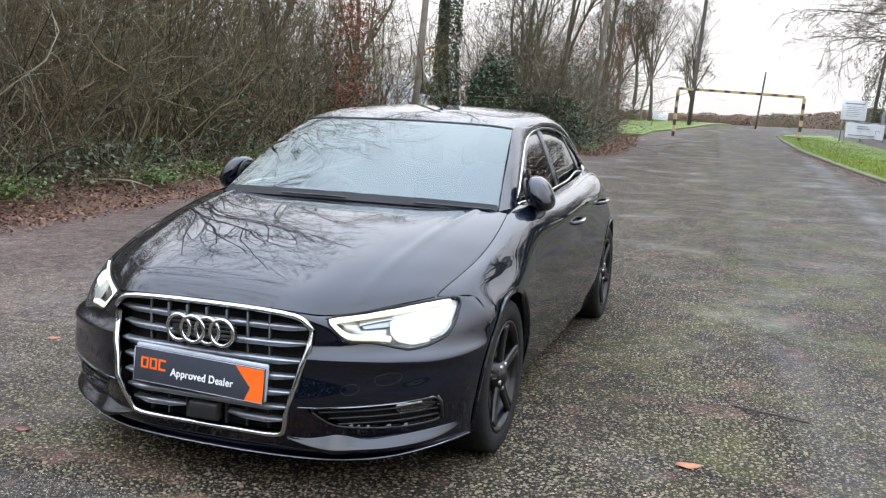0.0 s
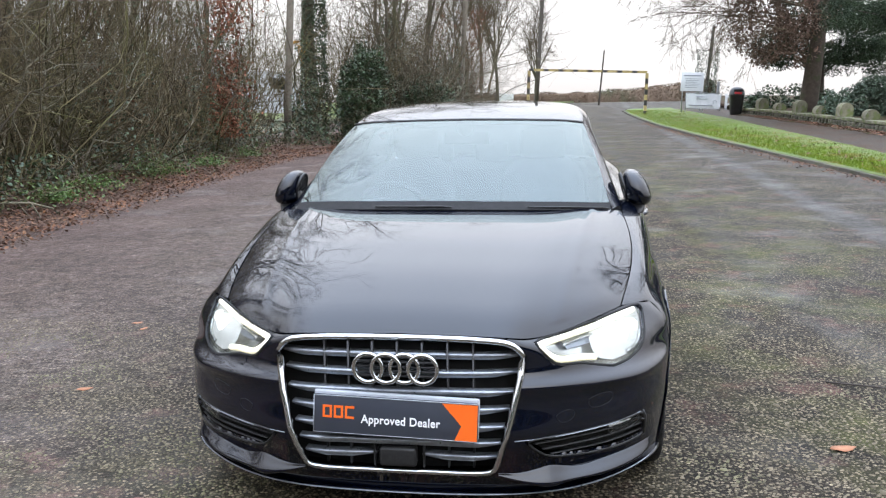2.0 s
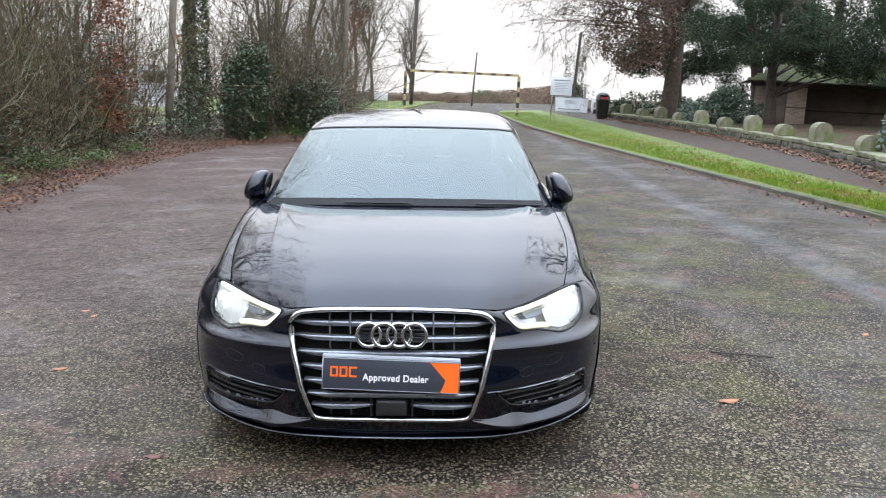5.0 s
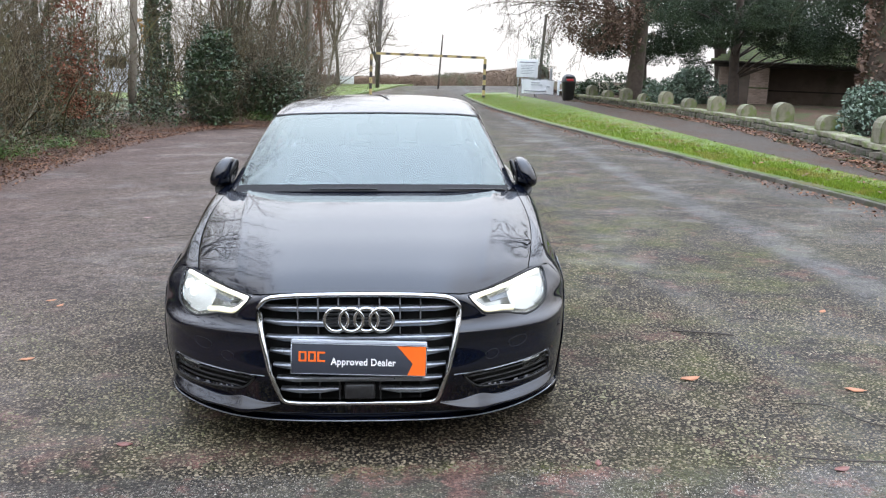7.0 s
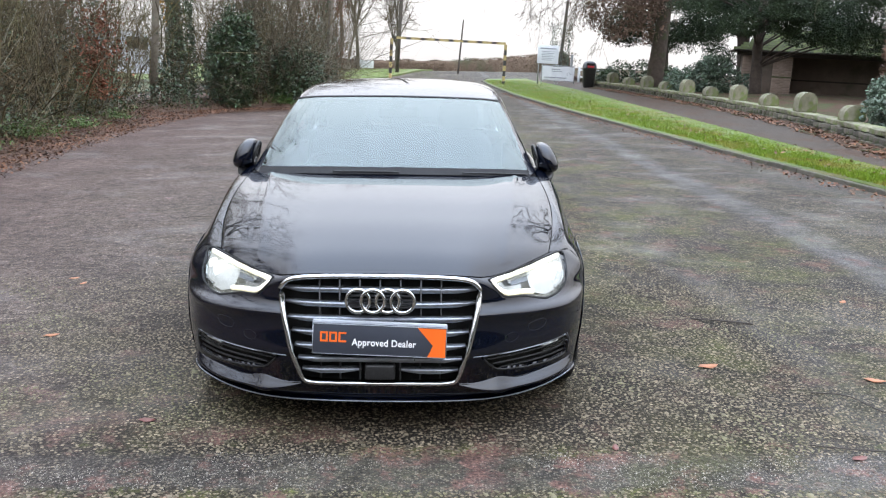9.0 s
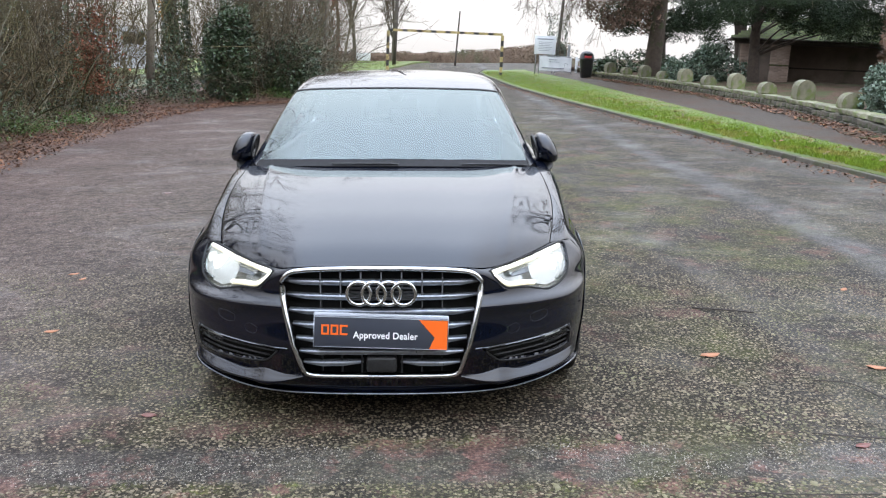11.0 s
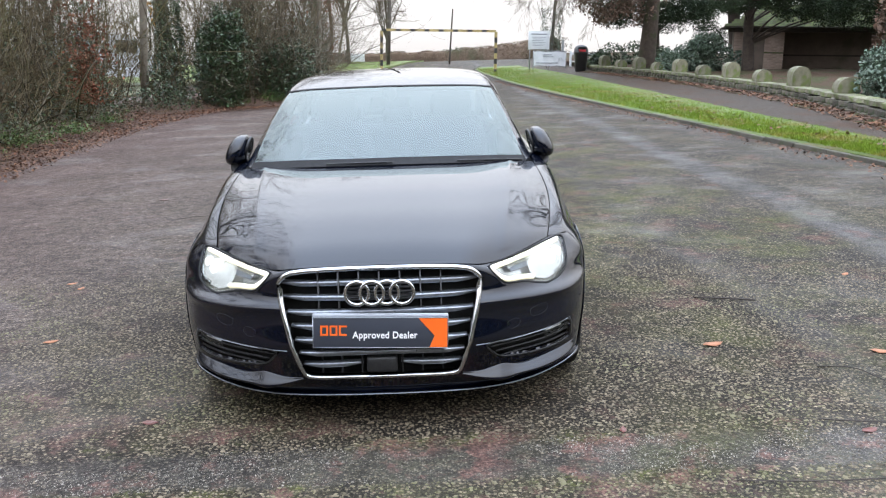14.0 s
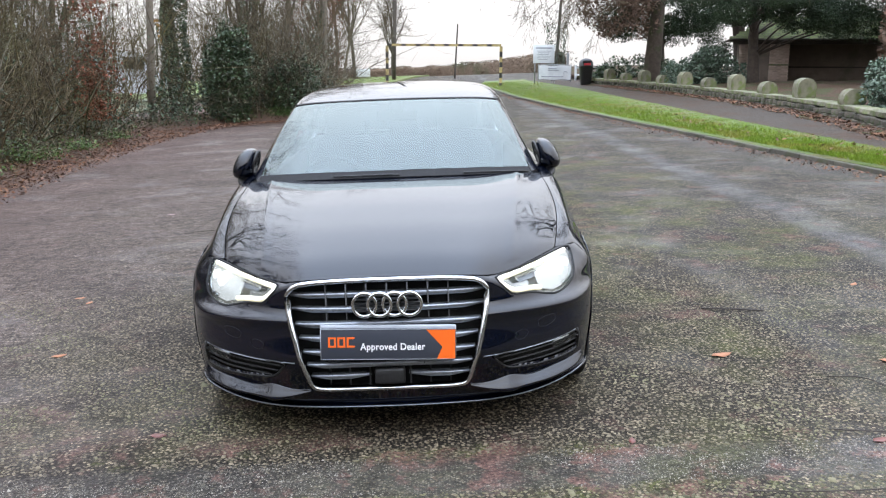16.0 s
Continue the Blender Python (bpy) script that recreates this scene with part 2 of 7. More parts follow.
kerb_stone = mat("kerb_concrete", (0.098, 0.086, 0.068), (0.064, 0.057, 0.043), scale=9, rough=0.8, bump=0.5, bump_scale=120, third=(0.05434, 0.0575, 0.02587), third_scale=3, third_amount=0.4, per_object=0.2)
footway = mat("footpath_tarmac", (0.03511, 0.0266, 0.01963), (0.04916, 0.0361, 0.0258), scale=4, rough=0.7, spec=0.2, bump=0.5, bump_scale=220, third=(0.04682, 0.0247, 0.01402), third_scale=1.1, third_amount=0.4)
sandstone = mat("mossy_sandstone", (0.165, 0.155, 0.105), (0.105, 0.098, 0.064), scale=6, rough=0.85, bump=0.6, bump_scale=60, third=(0.095, 0.115, 0.035), third_scale=3.5, third_amount=0.5, per_object=0.25)
rubble = mat("dark_rubble_stone", (0.078, 0.066, 0.051), (0.12, 0.105, 0.078), scale=8, rough=0.9, bump=0.8, bump_scale=50, third=(0.048, 0.06, 0.024), third_scale=4, third_amount=0.5, per_object=0.45)
mortar = mat("earthy_mortar", (0.0408, 0.0374, 0.0272), (0.0612, 0.0544, 0.0408), scale=10, rough=0.95, bump=0.6, bump_scale=80)
brick = mat("pale_pink_brick", (0.40, 0.31, 0.255), (0.33, 0.25, 0.205), scale=6, rough=0.85, bump=0.4, bump_scale=60, per_object=0.2)
render_wall = mat("weathered_brown_wall", (0.1632, 0.1258, 0.102), (0.1224, 0.0952, 0.0782), scale=2, rough=0.85, bump=0.3, bump_scale=40, third=(0.0816, 0.0748, 0.0544), third_scale=0.8, third_amount=0.4)
moss_roof = mat("mossy_roof_tiles", (0.066, 0.088, 0.020), (0.085, 0.105, 0.026), scale=3, rough=0.9, bump=0.7, bump_scale=40, third=(0.0612, 0.051, 0.0408), third_scale=1.5, third_amount=0.4, per_object=0.3)
dark_timber = mat("dark_timber", (0.0306, 0.0238, 0.01904), (0.0476, 0.0374, 0.0306), scale=12, rough=0.8, bump=0.4, bump_scale=80)
yellow_paint = mat("worn_yellow_paint", (0.45, 0.36, 0.15), (0.36, 0.28, 0.12), scale=8, rough=0.5, bump=0.15, bump_scale=60, third=(0.18, 0.12, 0.06), third_scale=7, third_amount=0.25)
black_paint = mat("worn_black_paint", (0.02, 0.02, 0.02), (0.035, 0.033, 0.03), scale=8, rough=0.5)
pole_wood = mat("weathered_pole", (0.136, 0.1122, 0.085), (0.1836, 0.1598, 0.1292), scale=5, rough=0.85, bump=0.4, bump_scale=60)
dark_pole = mat("tarred_pole", (0.051, 0.04216, 0.03536), (0.0748, 0.0646, 0.0544), scale=5, rough=0.85, bump=0.4, bump_scale=60)
sign_white = mat("white_sign_board", (0.72, 0.74, 0.76), (0.64, 0.66, 0.69), scale=3, rough=0.4)
sign_grey = mat("grey_sign_print", (0.22, 0.24, 0.27), (0.28, 0.3, 0.33), scale=5, rough=0.5)
metal_grey = mat("galvanised_steel", (0.34, 0.35, 0.36), (0.26, 0.27, 0.28), scale=12, rough=0.45, metal=0.8)
bin_black = mat("black_bin_plastic", (0.012, 0.012, 0.013), (0.02, 0.02, 0.021), scale=6, rough=0.4)
red_print = mat("red_sticker", (0.45, 0.03, 0.04), (0.4, 0.03, 0.035), scale=5, rough=0.5)
white_paint = mat("white_vehicle_paint", (0.72, 0.74, 0.76), (0.66, 0.68, 0.70), scale=2, rough=0.25, coat=0.5)
far_hedge_leaf = mat("brown_field_hedge", (0.115, 0.080, 0.056), (0.155, 0.112, 0.078), scale=0.8, rough=0.9, spec=0.2, bump=1.0, bump_scale=14, third=(0.0675, 0.07125, 0.0375), third_scale=0.2, third_amount=0.35, island=0.35)
chip_stone = mat("surface_chippings", (0.162, 0.132, 0.090), (0.104, 0.086, 0.060), scale=3, rough=0.7, spec=0.25, third=(0.120, 0.112, 0.062), third_scale=1.0, third_amount=0.45, island=0.5)
grit_stone = mat("pale_grit", (0.23, 0.205, 0.17), (0.12, 0.11, 0.095), scale=5, rough=0.6, island=0.6)
field = mat("winter_field", (0.0612, 0.0748, 0.0272), (0.0884, 0.0816, 0.0408), scale=0.2, rough=0.95)

bank_earth = mat("leafy_bank_earth", (0.082, 0.036, 0.023), (0.048, 0.026, 0.018), scale=14, rough=0.85, bump=1.0, bump_scale=60, third=(0.10, 0.055, 0.03), third_scale=30, third_amount=0.5)


def tarmac_material():
    """Old surface-dressed tarmac: pale chippings in dark binder, worn wet tracks, moss and red grit."""
    m = bpy.data.materials.new("wet_chipping_tarmac")
    m.use_nodes = True
    t = m.node_tree
    L, N = t.links.new, t.nodes.new
    b = t.nodes["Principled BSDF"]
    at = N("ShaderNodeTexCoord").outputs["Object"]

    def noise_at(scale, detail=4.0, rough=0.6, stretch=None):
        n = N("ShaderNodeTexNoise")
        n.inputs["Scale"].default_value, n.inputs["Detail"].default_value, n.inputs["Roughness"].default_value = scale, detail, rough
        if stretch:
            q = N("ShaderNodeMapping")
            q.inputs["Scale"].default_value = stretch
            L(at, q.inputs[0])
            L(q.outputs[0], n.inputs["Vector"])
        else:
            L(at, n.inputs["Vector"])
        return n.outputs["Fac"]

    def ramp(f, lo, hi, a=0.0, c=1.0):
        r = N("ShaderNodeMapRange")
        r.inputs["From Min"].default_value, r.inputs["From Max"].default_value = lo, hi
        r.inputs["To Min"].default_value, r.inputs["To Max"].default_value = a, c
        L(f, r.inputs["Value"])
        return r.outputs["Result"]

    def mixed(f, a, c):
        x = N("ShaderNodeMix")
        x.data_type = "RGBA"
        L(f, x.inputs["Factor"])
        for s, v in (("A", a), ("B", c)):
            if isinstance(v, tuple):
                x.inputs[s].default_value = (*v, 1)
            else:
                L(v, x.inputs[s])
        return x.outputs["Result"]

    def calc(op, a, c):
        x = N("ShaderNodeMath")
        x.operation = op
        for i, v in enumerate((a, c)):
            if isinstance(v, float):
                x.inputs[i].default_value = v
            else:
                L(v, x.inputs[i])
        return x.outputs[0]
    sep = N("ShaderNodeSeparateXYZ")
    L(at, sep.inputs[0])
    X, Y = sep.outputs["X"], sep.outputs["Y"]
    # chippings
    vor = N("ShaderNodeTexVoronoi")
    vor.inputs["Scale"].default_value, vor.inputs["Randomness"].default_value = 56.0, 1.0
    L(at, vor.inputs["Vector"])
    chip = ramp(vor.outputs["Distance"], 0.46, 0.34)
    tone = N("ShaderNodeSeparateColor")
    L(vor.outputs["Color"], tone.inputs[0])
    shown = ramp(tone.outputs[0], 0.24, 0.30)
    stone = mixed(tone.outputs[1], (0.074, 0.061, 0.042), (0.235, 0.192, 0.132))
    fine = N("ShaderNodeTexVoronoi")
    fine.inputs["Scale"].default_value = 105.0
    L(at, fine.inputs["Vector"])
    ftone = N("ShaderNodeSeparateColor")
    L(fine.outputs["Color"], ftone.inputs[0])
    grit = calc("MULTIPLY", ramp(fine.outputs["Distance"], 0.48, 0.32), ramp(ftone.outputs[0], 0.45, 0.55))
    binder = mixed(ramp(noise_at(2.6), 0.35, 0.65), (0.011, 0.0088, 0.0062), (0.025, 0.0185, 0.0125))
    # the worn wheel track along the lane, the open car park beside it
    wob = calc("MULTIPLY", calc("SUBTRACT", noise_at(0.35), 0.5), 1.6)
    lane = calc("ADD", calc("ADD", X, calc("MULTIPLY", Y, 0.055)), wob)
    sway = calc("MULTIPLY", calc("SUBTRACT", noise_at(0.7, 5.0), 0.5), 0.55)
    run_1 = calc("ADD", X, sway)
    run_2 = calc("ADD", calc("ADD", X, calc("MULTIPLY", Y, 0.045)), sway)
    wheel_1 = calc("MULTIPLY", ramp(run_1, 3.22, 3.42), ramp(run_1, 3.92, 3.66))
    wheel_2 = calc("MULTIPLY", calc("MULTIPLY", ramp(run_2, 2.02, 2.16), ramp(run_2, 2.55, 2.3)), 0.45)
    kerb_run = calc("MULTIPLY", ramp(lane, 5.0, 5.5), 0.55)
    track = calc("MAXIMUM", calc("MAXIMUM", wheel_1, wheel_2), kerb_run)
    driven = calc("MULTIPLY", ramp(run_2, 2.1, 2.5), 0.14)
    worn = calc("MAXIMUM", calc("MULTIPLY", track, 0.85), ramp(noise_at(0.55), 0.56, 0.72, 0.0, 0.75))
    left_park = ramp(calc("ADD", X, wob), -1.0, -2.0)
    worn = calc("MAXIMUM", worn, calc("MULTIPLY", left_park, 0.12))
    see = calc("MULTIPLY", calc("MULTIPLY", chip, shown), ramp(worn, 0.0, 1.0, 1.0, 0.38))
    binder = mixed(calc("MULTIPLY", grit, 0.75), binder, mixed(ftone.outputs[1], (0.05, 0.042, 0.033), (0.16, 0.135, 0.10)))
    colour = mixed(see, binder, stone)
    pale_grey = mixed(ramp(noise_at(40.0, 3.0, 0.7), 0.4, 0.6), (0.064, 0.064, 0.066), (0.128, 0.124, 0.122))
    colour = mixed(calc("MAXIMUM", calc("MULTIPLY", track, 0.42), driven), colour, pale_grey)
    # moss between the stones, thickest on the open strip beside the lane
    strip = calc("MULTIPLY", ramp(lane, 0.9, 1.7), ramp(lane, 3.8, 3.2))
    moss_f = calc("MULTIPLY", ramp(noise_at(1.3, 6.0, 0.7), 0.46, 0.66), calc("ADD", calc("MULTIPLY", strip, 0.55), 0.2))
    # a filled trench of fine grey grit, edged with moss, crosses the surface
    joint_y = calc("ADD", calc("ADD", Y, calc("MULTIPLY", X, -0.02)), calc("MULTIPLY", calc("SUBTRACT", noise_at(1.7, 5.0), 0.5), 0.22))
    joint = calc("MULTIPLY", ramp(joint_y, -0.42, -0.37), ramp(joint_y, -0.08, -0.14))
    colour = mixed(calc("MULTIPLY", joint, ramp(noise_at(3.1, 5.0, 0.65), 0.36, 0.6, 0.35, 0.95)), colour, mixed(calc("MULTIPLY", grit, 0.9), (0.036, 0.032, 0.028), (0.15, 0.134, 0.112)))
    edge_1 = calc("MULTIPLY", ramp(joint_y, -0.14, -0.08), ramp(joint_y, 0.04, -0.03))
    edge_2 = calc("MULTIPLY", ramp(joint_y, -0.54, -0.45), ramp(joint_y, -0.35, -0.41))
    moss_f = calc("MAXIMUM", moss_f, calc("MULTIPLY", calc("MAXIMUM", edge_1, edge_2), calc("MULTIPLY", ramp(noise_at(4.0, 6.0, 0.7), 0.48, 0.60, 0.0, 0.95), ramp(noise_at(55.0, 3.0, 0.7), 0.42, 0.56)))) 
    colour = mixed(calc("MULTIPLY", moss_f, ramp(see, 0.0, 1.0, 1.0, 0.35)), colour, (0.056, 0.060, 0.016))
    # red grit and mud
    red_f = calc("MULTIPLY", ramp(noise_at(3.1, 6.0, 0.65), 0.56, 0.66), 0.6)
    red_f = calc("MAXIMUM", calc("MULTIPLY", red_f, ramp(see, 0.0, 1.0, 1.0, 0.35)), calc("MULTIPLY", ramp(calc("ADD", X, wob), -1.8, -5.6), 0.55))
    beside = calc("MULTIPLY", ramp(joint_y, -0.75, -0.45), ramp(joint_y, 0.35, 0.0))
    red_f = calc("MAXIMUM", red_f, calc("MULTIPLY", calc("MULTIPLY", beside, ramp(noise_at(3.6, 6.0, 0.7), 0.53, 0.60)), 0.75))
    colour = mixed(red_f, colour, mixed(ramp(noise_at(70.0, 3.0, 0.7), 0.4, 0.6), (0.070, 0.034, 0.028), (0.135, 0.072, 0.058)))
    colour = mixed(calc("MULTIPLY", left_park, 0.42), colour, mixed(ramp(noise_at(26.0, 4.0, 0.7), 0.38, 0.62), (0.062, 0.044, 0.040), (0.165, 0.136, 0.122)))
    grime = noise_at(0.9, 5.0, 0.6)
    hue = N("ShaderNodeHueSaturation")
    L(colour, hue.inputs["Color"])
    speck = ramp(noise_at(60.0, 3.0, 0.75), 0.36, 0.64, 0.48, 1.62)
    mottle = ramp(noise_at(9.5, 6.0, 0.75), 0.35, 0.65, 0.60, 1.42)
    L(calc("MULTIPLY", calc("MULTIPLY", ramp(grime, 0.3, 0.7, 0.72, 1.22), speck), mottle), hue.inputs["Value"])
    L(hue.outputs[0], b.inputs["Base Color"])
    # damp: smooth films in the track and hollows
    wet = calc("MAXIMUM", calc("MULTIPLY", track, ramp(noise_at(1.6), 0.4, 0.7, 0.0, 0.7)), ramp(noise_at(0.8, 5.0, 0.6), 0.52, 0.7, 0.0, 0.8))
    film = calc("MULTIPLY", ramp(see, 0.0, 1.0, 1.0, 0.3), wet)
    L(ramp(film, 0.0, 1.0, 0.86, 0.46), b.inputs["Roughness"])
    L(ramp(film, 0.0, 1.0, 0.17, 0.40), b.inputs["Specular IOR Level"])
    relief = calc("ADD", calc("ADD", calc("MULTIPLY", see, 1.0), calc("MULTIPLY", grit, 0.4)), calc("MULTIPLY", noise_at(160.0, 4.0, 0.7), 0.5))
    k = N("ShaderNodeBump")
    k.inputs["Strength"].default_value, k.inputs["Distance"].default_value = 1.0, 0.006
    L(relief, k.inputs["Height"])
    L(k.outputs[0], b.inputs["Normal"])
    return m


tarmac = tarmac_material()

# ---- the lie of the land ----
def ground_z(x, y):
    """The car park falls to the hedge side; the lane rises gently to a crest, then drops away."""
    z = 0.0384 * min(max(x, -14.0), 14.0)
    if y > 15:
        z += 0.00032 * min(y - 15, 46) ** 2
    if y > 66:
        z -= 0.012 * (y - 66)
    return z


def along(pts, y):
    """The x of a line given by (x, y) points, at y."""
    return float(np.interp(y, [p[1] for p in pts], [p[0] for p in pts]))


def fast_mesh(name, V, F, material, smooth=False):
    """A mesh from arrays; all faces have the same number of corners."""
    V, F = np.asarray(V, np.float32), np.asarray(F, np.int32)
    me = bpy.data.meshes.new(name)
    me.vertices.add(len(V))
    me.vertices.foreach_set("co", V.ravel())
    n, k = F.shape
    me.loops.add(n * k)
    me.loops.foreach_set("vertex_index", F.ravel())
    me.polygons.add(n)
    me.polygons.foreach_set("loop_start", np.arange(0, n * k, k, dtype=np.int32))
    if smooth:
        me.polygons.foreach_set("use_smooth", np.ones(n, bool))
    me.materials.append(material)
    me.update(calc_edges=True)
    return me


KERB = [(6.6, -30), (6.3, -6), (5.95, 0), (5.58, 7.8), (5.34, 10.3), (4.91, 16.3), (4.0, 27.1), (3.45, 34.1), (3.2, 39), (2.95, 44), (2.9, 48), (3.6, 53), (6.0, 57), (12, 60)]
VERGE = [(7.4, -30), (7.0, -6), (6.6, 2), (6.54, 9.85), (6.6, 13.8), (6.83, 23.3), (6.7, 37), (6.4, 41), (6.0, 45), (5.6, 48)]
WALL = [(6.6, -30), (6.9, -2), (7.2, 6), (7.6, 10.3), (8.3, 14), (8.75, 17), (9.0, 20), (9.2, 25), (9.05, 30), (8.5, 36), (7.9, 40.2)]
BANK = [(-6.2, -30), (-5.5, 0), (-5.7, 4.7), (-6.1, 9), (-6.45, 13), (-6.65, 17), (-6.4, 20.2)]

xs = np.unique(np.concatenate([-np.geomspace(20, 700, 14), np.linspace(-20, 20, 81), np.geomspace(20, 700, 14)]))
ys = np.unique(np.concatenate([-np.geomspace(10, 500, 12), np.linspace(-10, 70, 161), np.geomspace(70, 900, 16)]))
land = np.array([[(x, y, ground_z(x, y)) for x in xs] for y in ys])
ground = thing("ground", "old wet chipping-dressed tarmac car park and lane", "ground", kind="structure", data=mesh_of("ground", *skin(land), tarmac))


def ribbon(name, label, category, left, right, y0, y1, n, lift_l, lift_r, material, m=6, rough=0.0):
    """A strip of ground between two lines, laid over the land."""
    rng = np.random.RandomState(len(name))
    rows = []
    for k in range(n + 1):
        y = y0 + (y1 - y0) * k / n
        a, b = left(y), right(y)
        row = []
        for i in range(m + 1):
            f = i / m
            x = a + (b - a) * f
            row.append((x, y, ground_z(x, y) + lift_l + (lift_r - lift_l) * f + (rng.uniform(-rough, rough) if 0 < i < m else 0)))
        rows.append(row)
    return thing(name, label, category, kind="structure", data=mesh_of(name, *skin(np.array(rows), None, 0.12), material))


ribbon("verge", "strip of short damp grass beside the lane", "grass verge", lambda y: along(KERB, y) + 0.125, lambda y: along(VERGE, y), -30, 50, 200, 0.06, 0.13, turf, 8, 0.014)
ribbon("footpath", "dark tarmac footpath between verge and wall", "pavement", lambda y: along(VERGE, y), lambda y: along(WALL, y) - 0.35 if y < 40.5 else 9.5, -30, 50, 160, 0.115, 0.12, footway, 6)
ribbon("wall_foot_litter", "leaf-strewn earth at the foot of the wall", "earth", lambda y: along(WALL, y) - 0.45 - 0.1 * math.sin(y * 2.1), lambda y: along(WALL, y) + 0.1, -30, 40, 160, 0.128, 0.20, soil, 5, 0.02)
ribbon("churchyard_ground", "leafy ground behind the low wall", "ground", lambda y: along(WALL, y) + 0.25, lambda y: 60, -30, 75, 60, 0.36, 0.1, soil, 14, 0.05)
ribbon("left_green", "mown grass under small trees beside the lane", "grass", lambda y: -30, lambda y: -3.3 if y < 47 else -3.3 + 0.22 * (y - 47) ** 0.9, 41.5, 68, 44, 0.06, 0.10, turf, 16, 0.02)
ribbon("field", "rough field beyond the hedge", "field", lambda y: -60, lambda y: -10.8, -30, 41.5, 40, 0.10, 0.10, field, 10, 0.05)


# the bank along the hedge: a low mound, its edge ragged with litter
def bank_strip(edge, name):
    rng = np.random.RandomState(3)
    rows = []
    for k, (px, py, nx, ny) in enumerate(edge):
        row = []
        for d, h in ((-.7, -.01), (-.3, .006), (.0, .02), (.3, .06), (.65, .15), (1.1, .24), (1.8, .28), (3.2, .26), (5.0, .12)):
            w = 0.10 * noise.noise((px * .9, py * .9, d))
            x, y = px + nx * (d + w * .8), py + ny * (d + w * .8)
            row.append((x, y, ground_z(x, y) + h * (1 + 2.2 * w) + (rng.uniform(-.012, .012) if h > .01 else 0)))
        rows.append(row)
    return thing(name, "low leafy bank under the hedge", "bank", kind="structure", data=mesh_of(name, *skin(np.array(rows), None, 0.0), bank_earth))


def edge_line(pts, step):
    """Points along a line with the normal to its left."""
    P = spline([(x, y, 0) for x, y in pts], 12)
    out, want, run = [], 0.0, 0.0
    for a, b in zip(P[:-1], P[1:]):
        d = b - a
        n = np.linalg.norm(d)
        while want <= run + n:
            q = a + d * ((want - run) / n)
            out.append((q[0], q[1], -d[1] / n, d[0] / n))
            want += step
        run += n
    return out


HEDGE_LINE = [(-6.2, -30), (-5.75, -8), (-5.5, 0), (-5.7, 4.7), (-6.1, 9), (-6.45, 13), (-6.6, 17), (-6.3, 20.2), (-5.3, 22.3), (-3.9, 23.1), (-3.05, 23.9), (-2.85, 26), (-3.05, 30), (-3.6, 36), (-4.2, 41)]
hedge_edge = edge_line(HEDGE_LINE, 0.3)
bank_strip(hedge_edge, "bank")

# kerb stones, each on its own
kerb = thing("kerb", "worn concrete kerb stones along the verge", "kerb", kind="structure")
kerb_mesh = mesh_of("kerb_stone", *box(0, .125, -.452, .452, -.15, .062, .012), kerb_stone, smooth=False)
y = -6.0
krng = np.random.RandomState(8)
while y < 52:
    x = along(KERB, y)
    x1 = along(KERB, y + .915)
    k = new("kerb_stone", kerb_mesh)
    k.parent = kerb
    k.matrix_world = Matrix.Translation((x, y + .457, ground_z(x, y) + krng.uniform(-.006, .006))) @ Matrix.Rotation(math.atan2(-(x1 - x), .915) + krng.uniform(-.006, .006), 4, "Z")
    y += .915

# ---- the car ----
paint = mat("black_car_paint", (0.0006, 0.0014, 0.0052), (0.0009, 0.0018, 0.006), scale=900, rough=0.4, rough_var=0.05, coat=1.0, spec=0.03)
paint.node_tree.nodes["Principled BSDF"].inputs["Coat IOR"].default_value = 1.51
paint.node_tree.nodes["Principled BSDF"].inputs["Coat Tint"].default_value = (0.93, 0.97, 1.0, 1)
trim_black = mat("black_plastic", (0.010, 0.010, 0.011), (0.018, 0.018, 0.019), scale=90, rough=0.45, bump=0.05, bump_scale=400)
scuttle_black = mat("matt_black_scuttle", (0.012, 0.012, 0.013), (0.02, 0.02, 0.021), scale=60, rough=0.7, spec=0.18)
dark_void = mat("dark_lining", (0.006, 0.006, 0.006), (0.01, 0.01, 0.01), scale=20, rough=0.9)
chrome = mat("chrome", (0.62, 0.63, 0.64), (0.54, 0.55, 0.56), scale=60, rough=0.16, metal=1.0, rough_var=0.05)
satin = mat("satin_grey_bar", (0.28, 0.30, 0.33), (0.21, 0.225, 0.25), scale=40, rough=0.3, metal=0.75, rough_var=0.08)
silver = mat("silver_reflector", (0.50, 0.51, 0.50), (0.36, 0.37, 0.36), scale=30, rough=0.22, metal=0.9)
rubber = mat("tyre_rubber", (0.006, 0.006, 0.006), (0.014, 0.0135, 0.0125), scale=14, rough=0.8, spec=0.2, bump=0.25, bump_scale=160)
rim_black = mat("gloss_black_alloy", (0.003, 0.003, 0.0035), (0.006, 0.006, 0.006), scale=25, rough=0.4, coat=0.15, spec=0.3, rough_var=0.06)
disc_steel = mat("brake_disc_steel", (0.36, 0.35, 0.34), (0.24, 0.21, 0.19), scale=30, rough=0.38, metal=0.9)
cloth = mat("dark_seat_cloth", (0.02, 0.02, 0.022), (0.032, 0.032, 0.034), scale=120, rough=0.85, bump=0.2, bump_scale=600)
headlining = mat("grey_headlining", (0.35, 0.35, 0.34), (0.3, 0.3, 0.29), scale=80, rough=0.9)
screen_glass = glass("windscreen_glass", (0.62, 0.72, 0.75), 0.85)
tinted_glass = glass("tinted_side_glass", (0.5, 0.56, 0.56), 0.6)
screen_glass.node_tree.nodes["Glossy BSDF"].inputs["Color"].default_value = (0.86, 0.96, 0.94, 1)
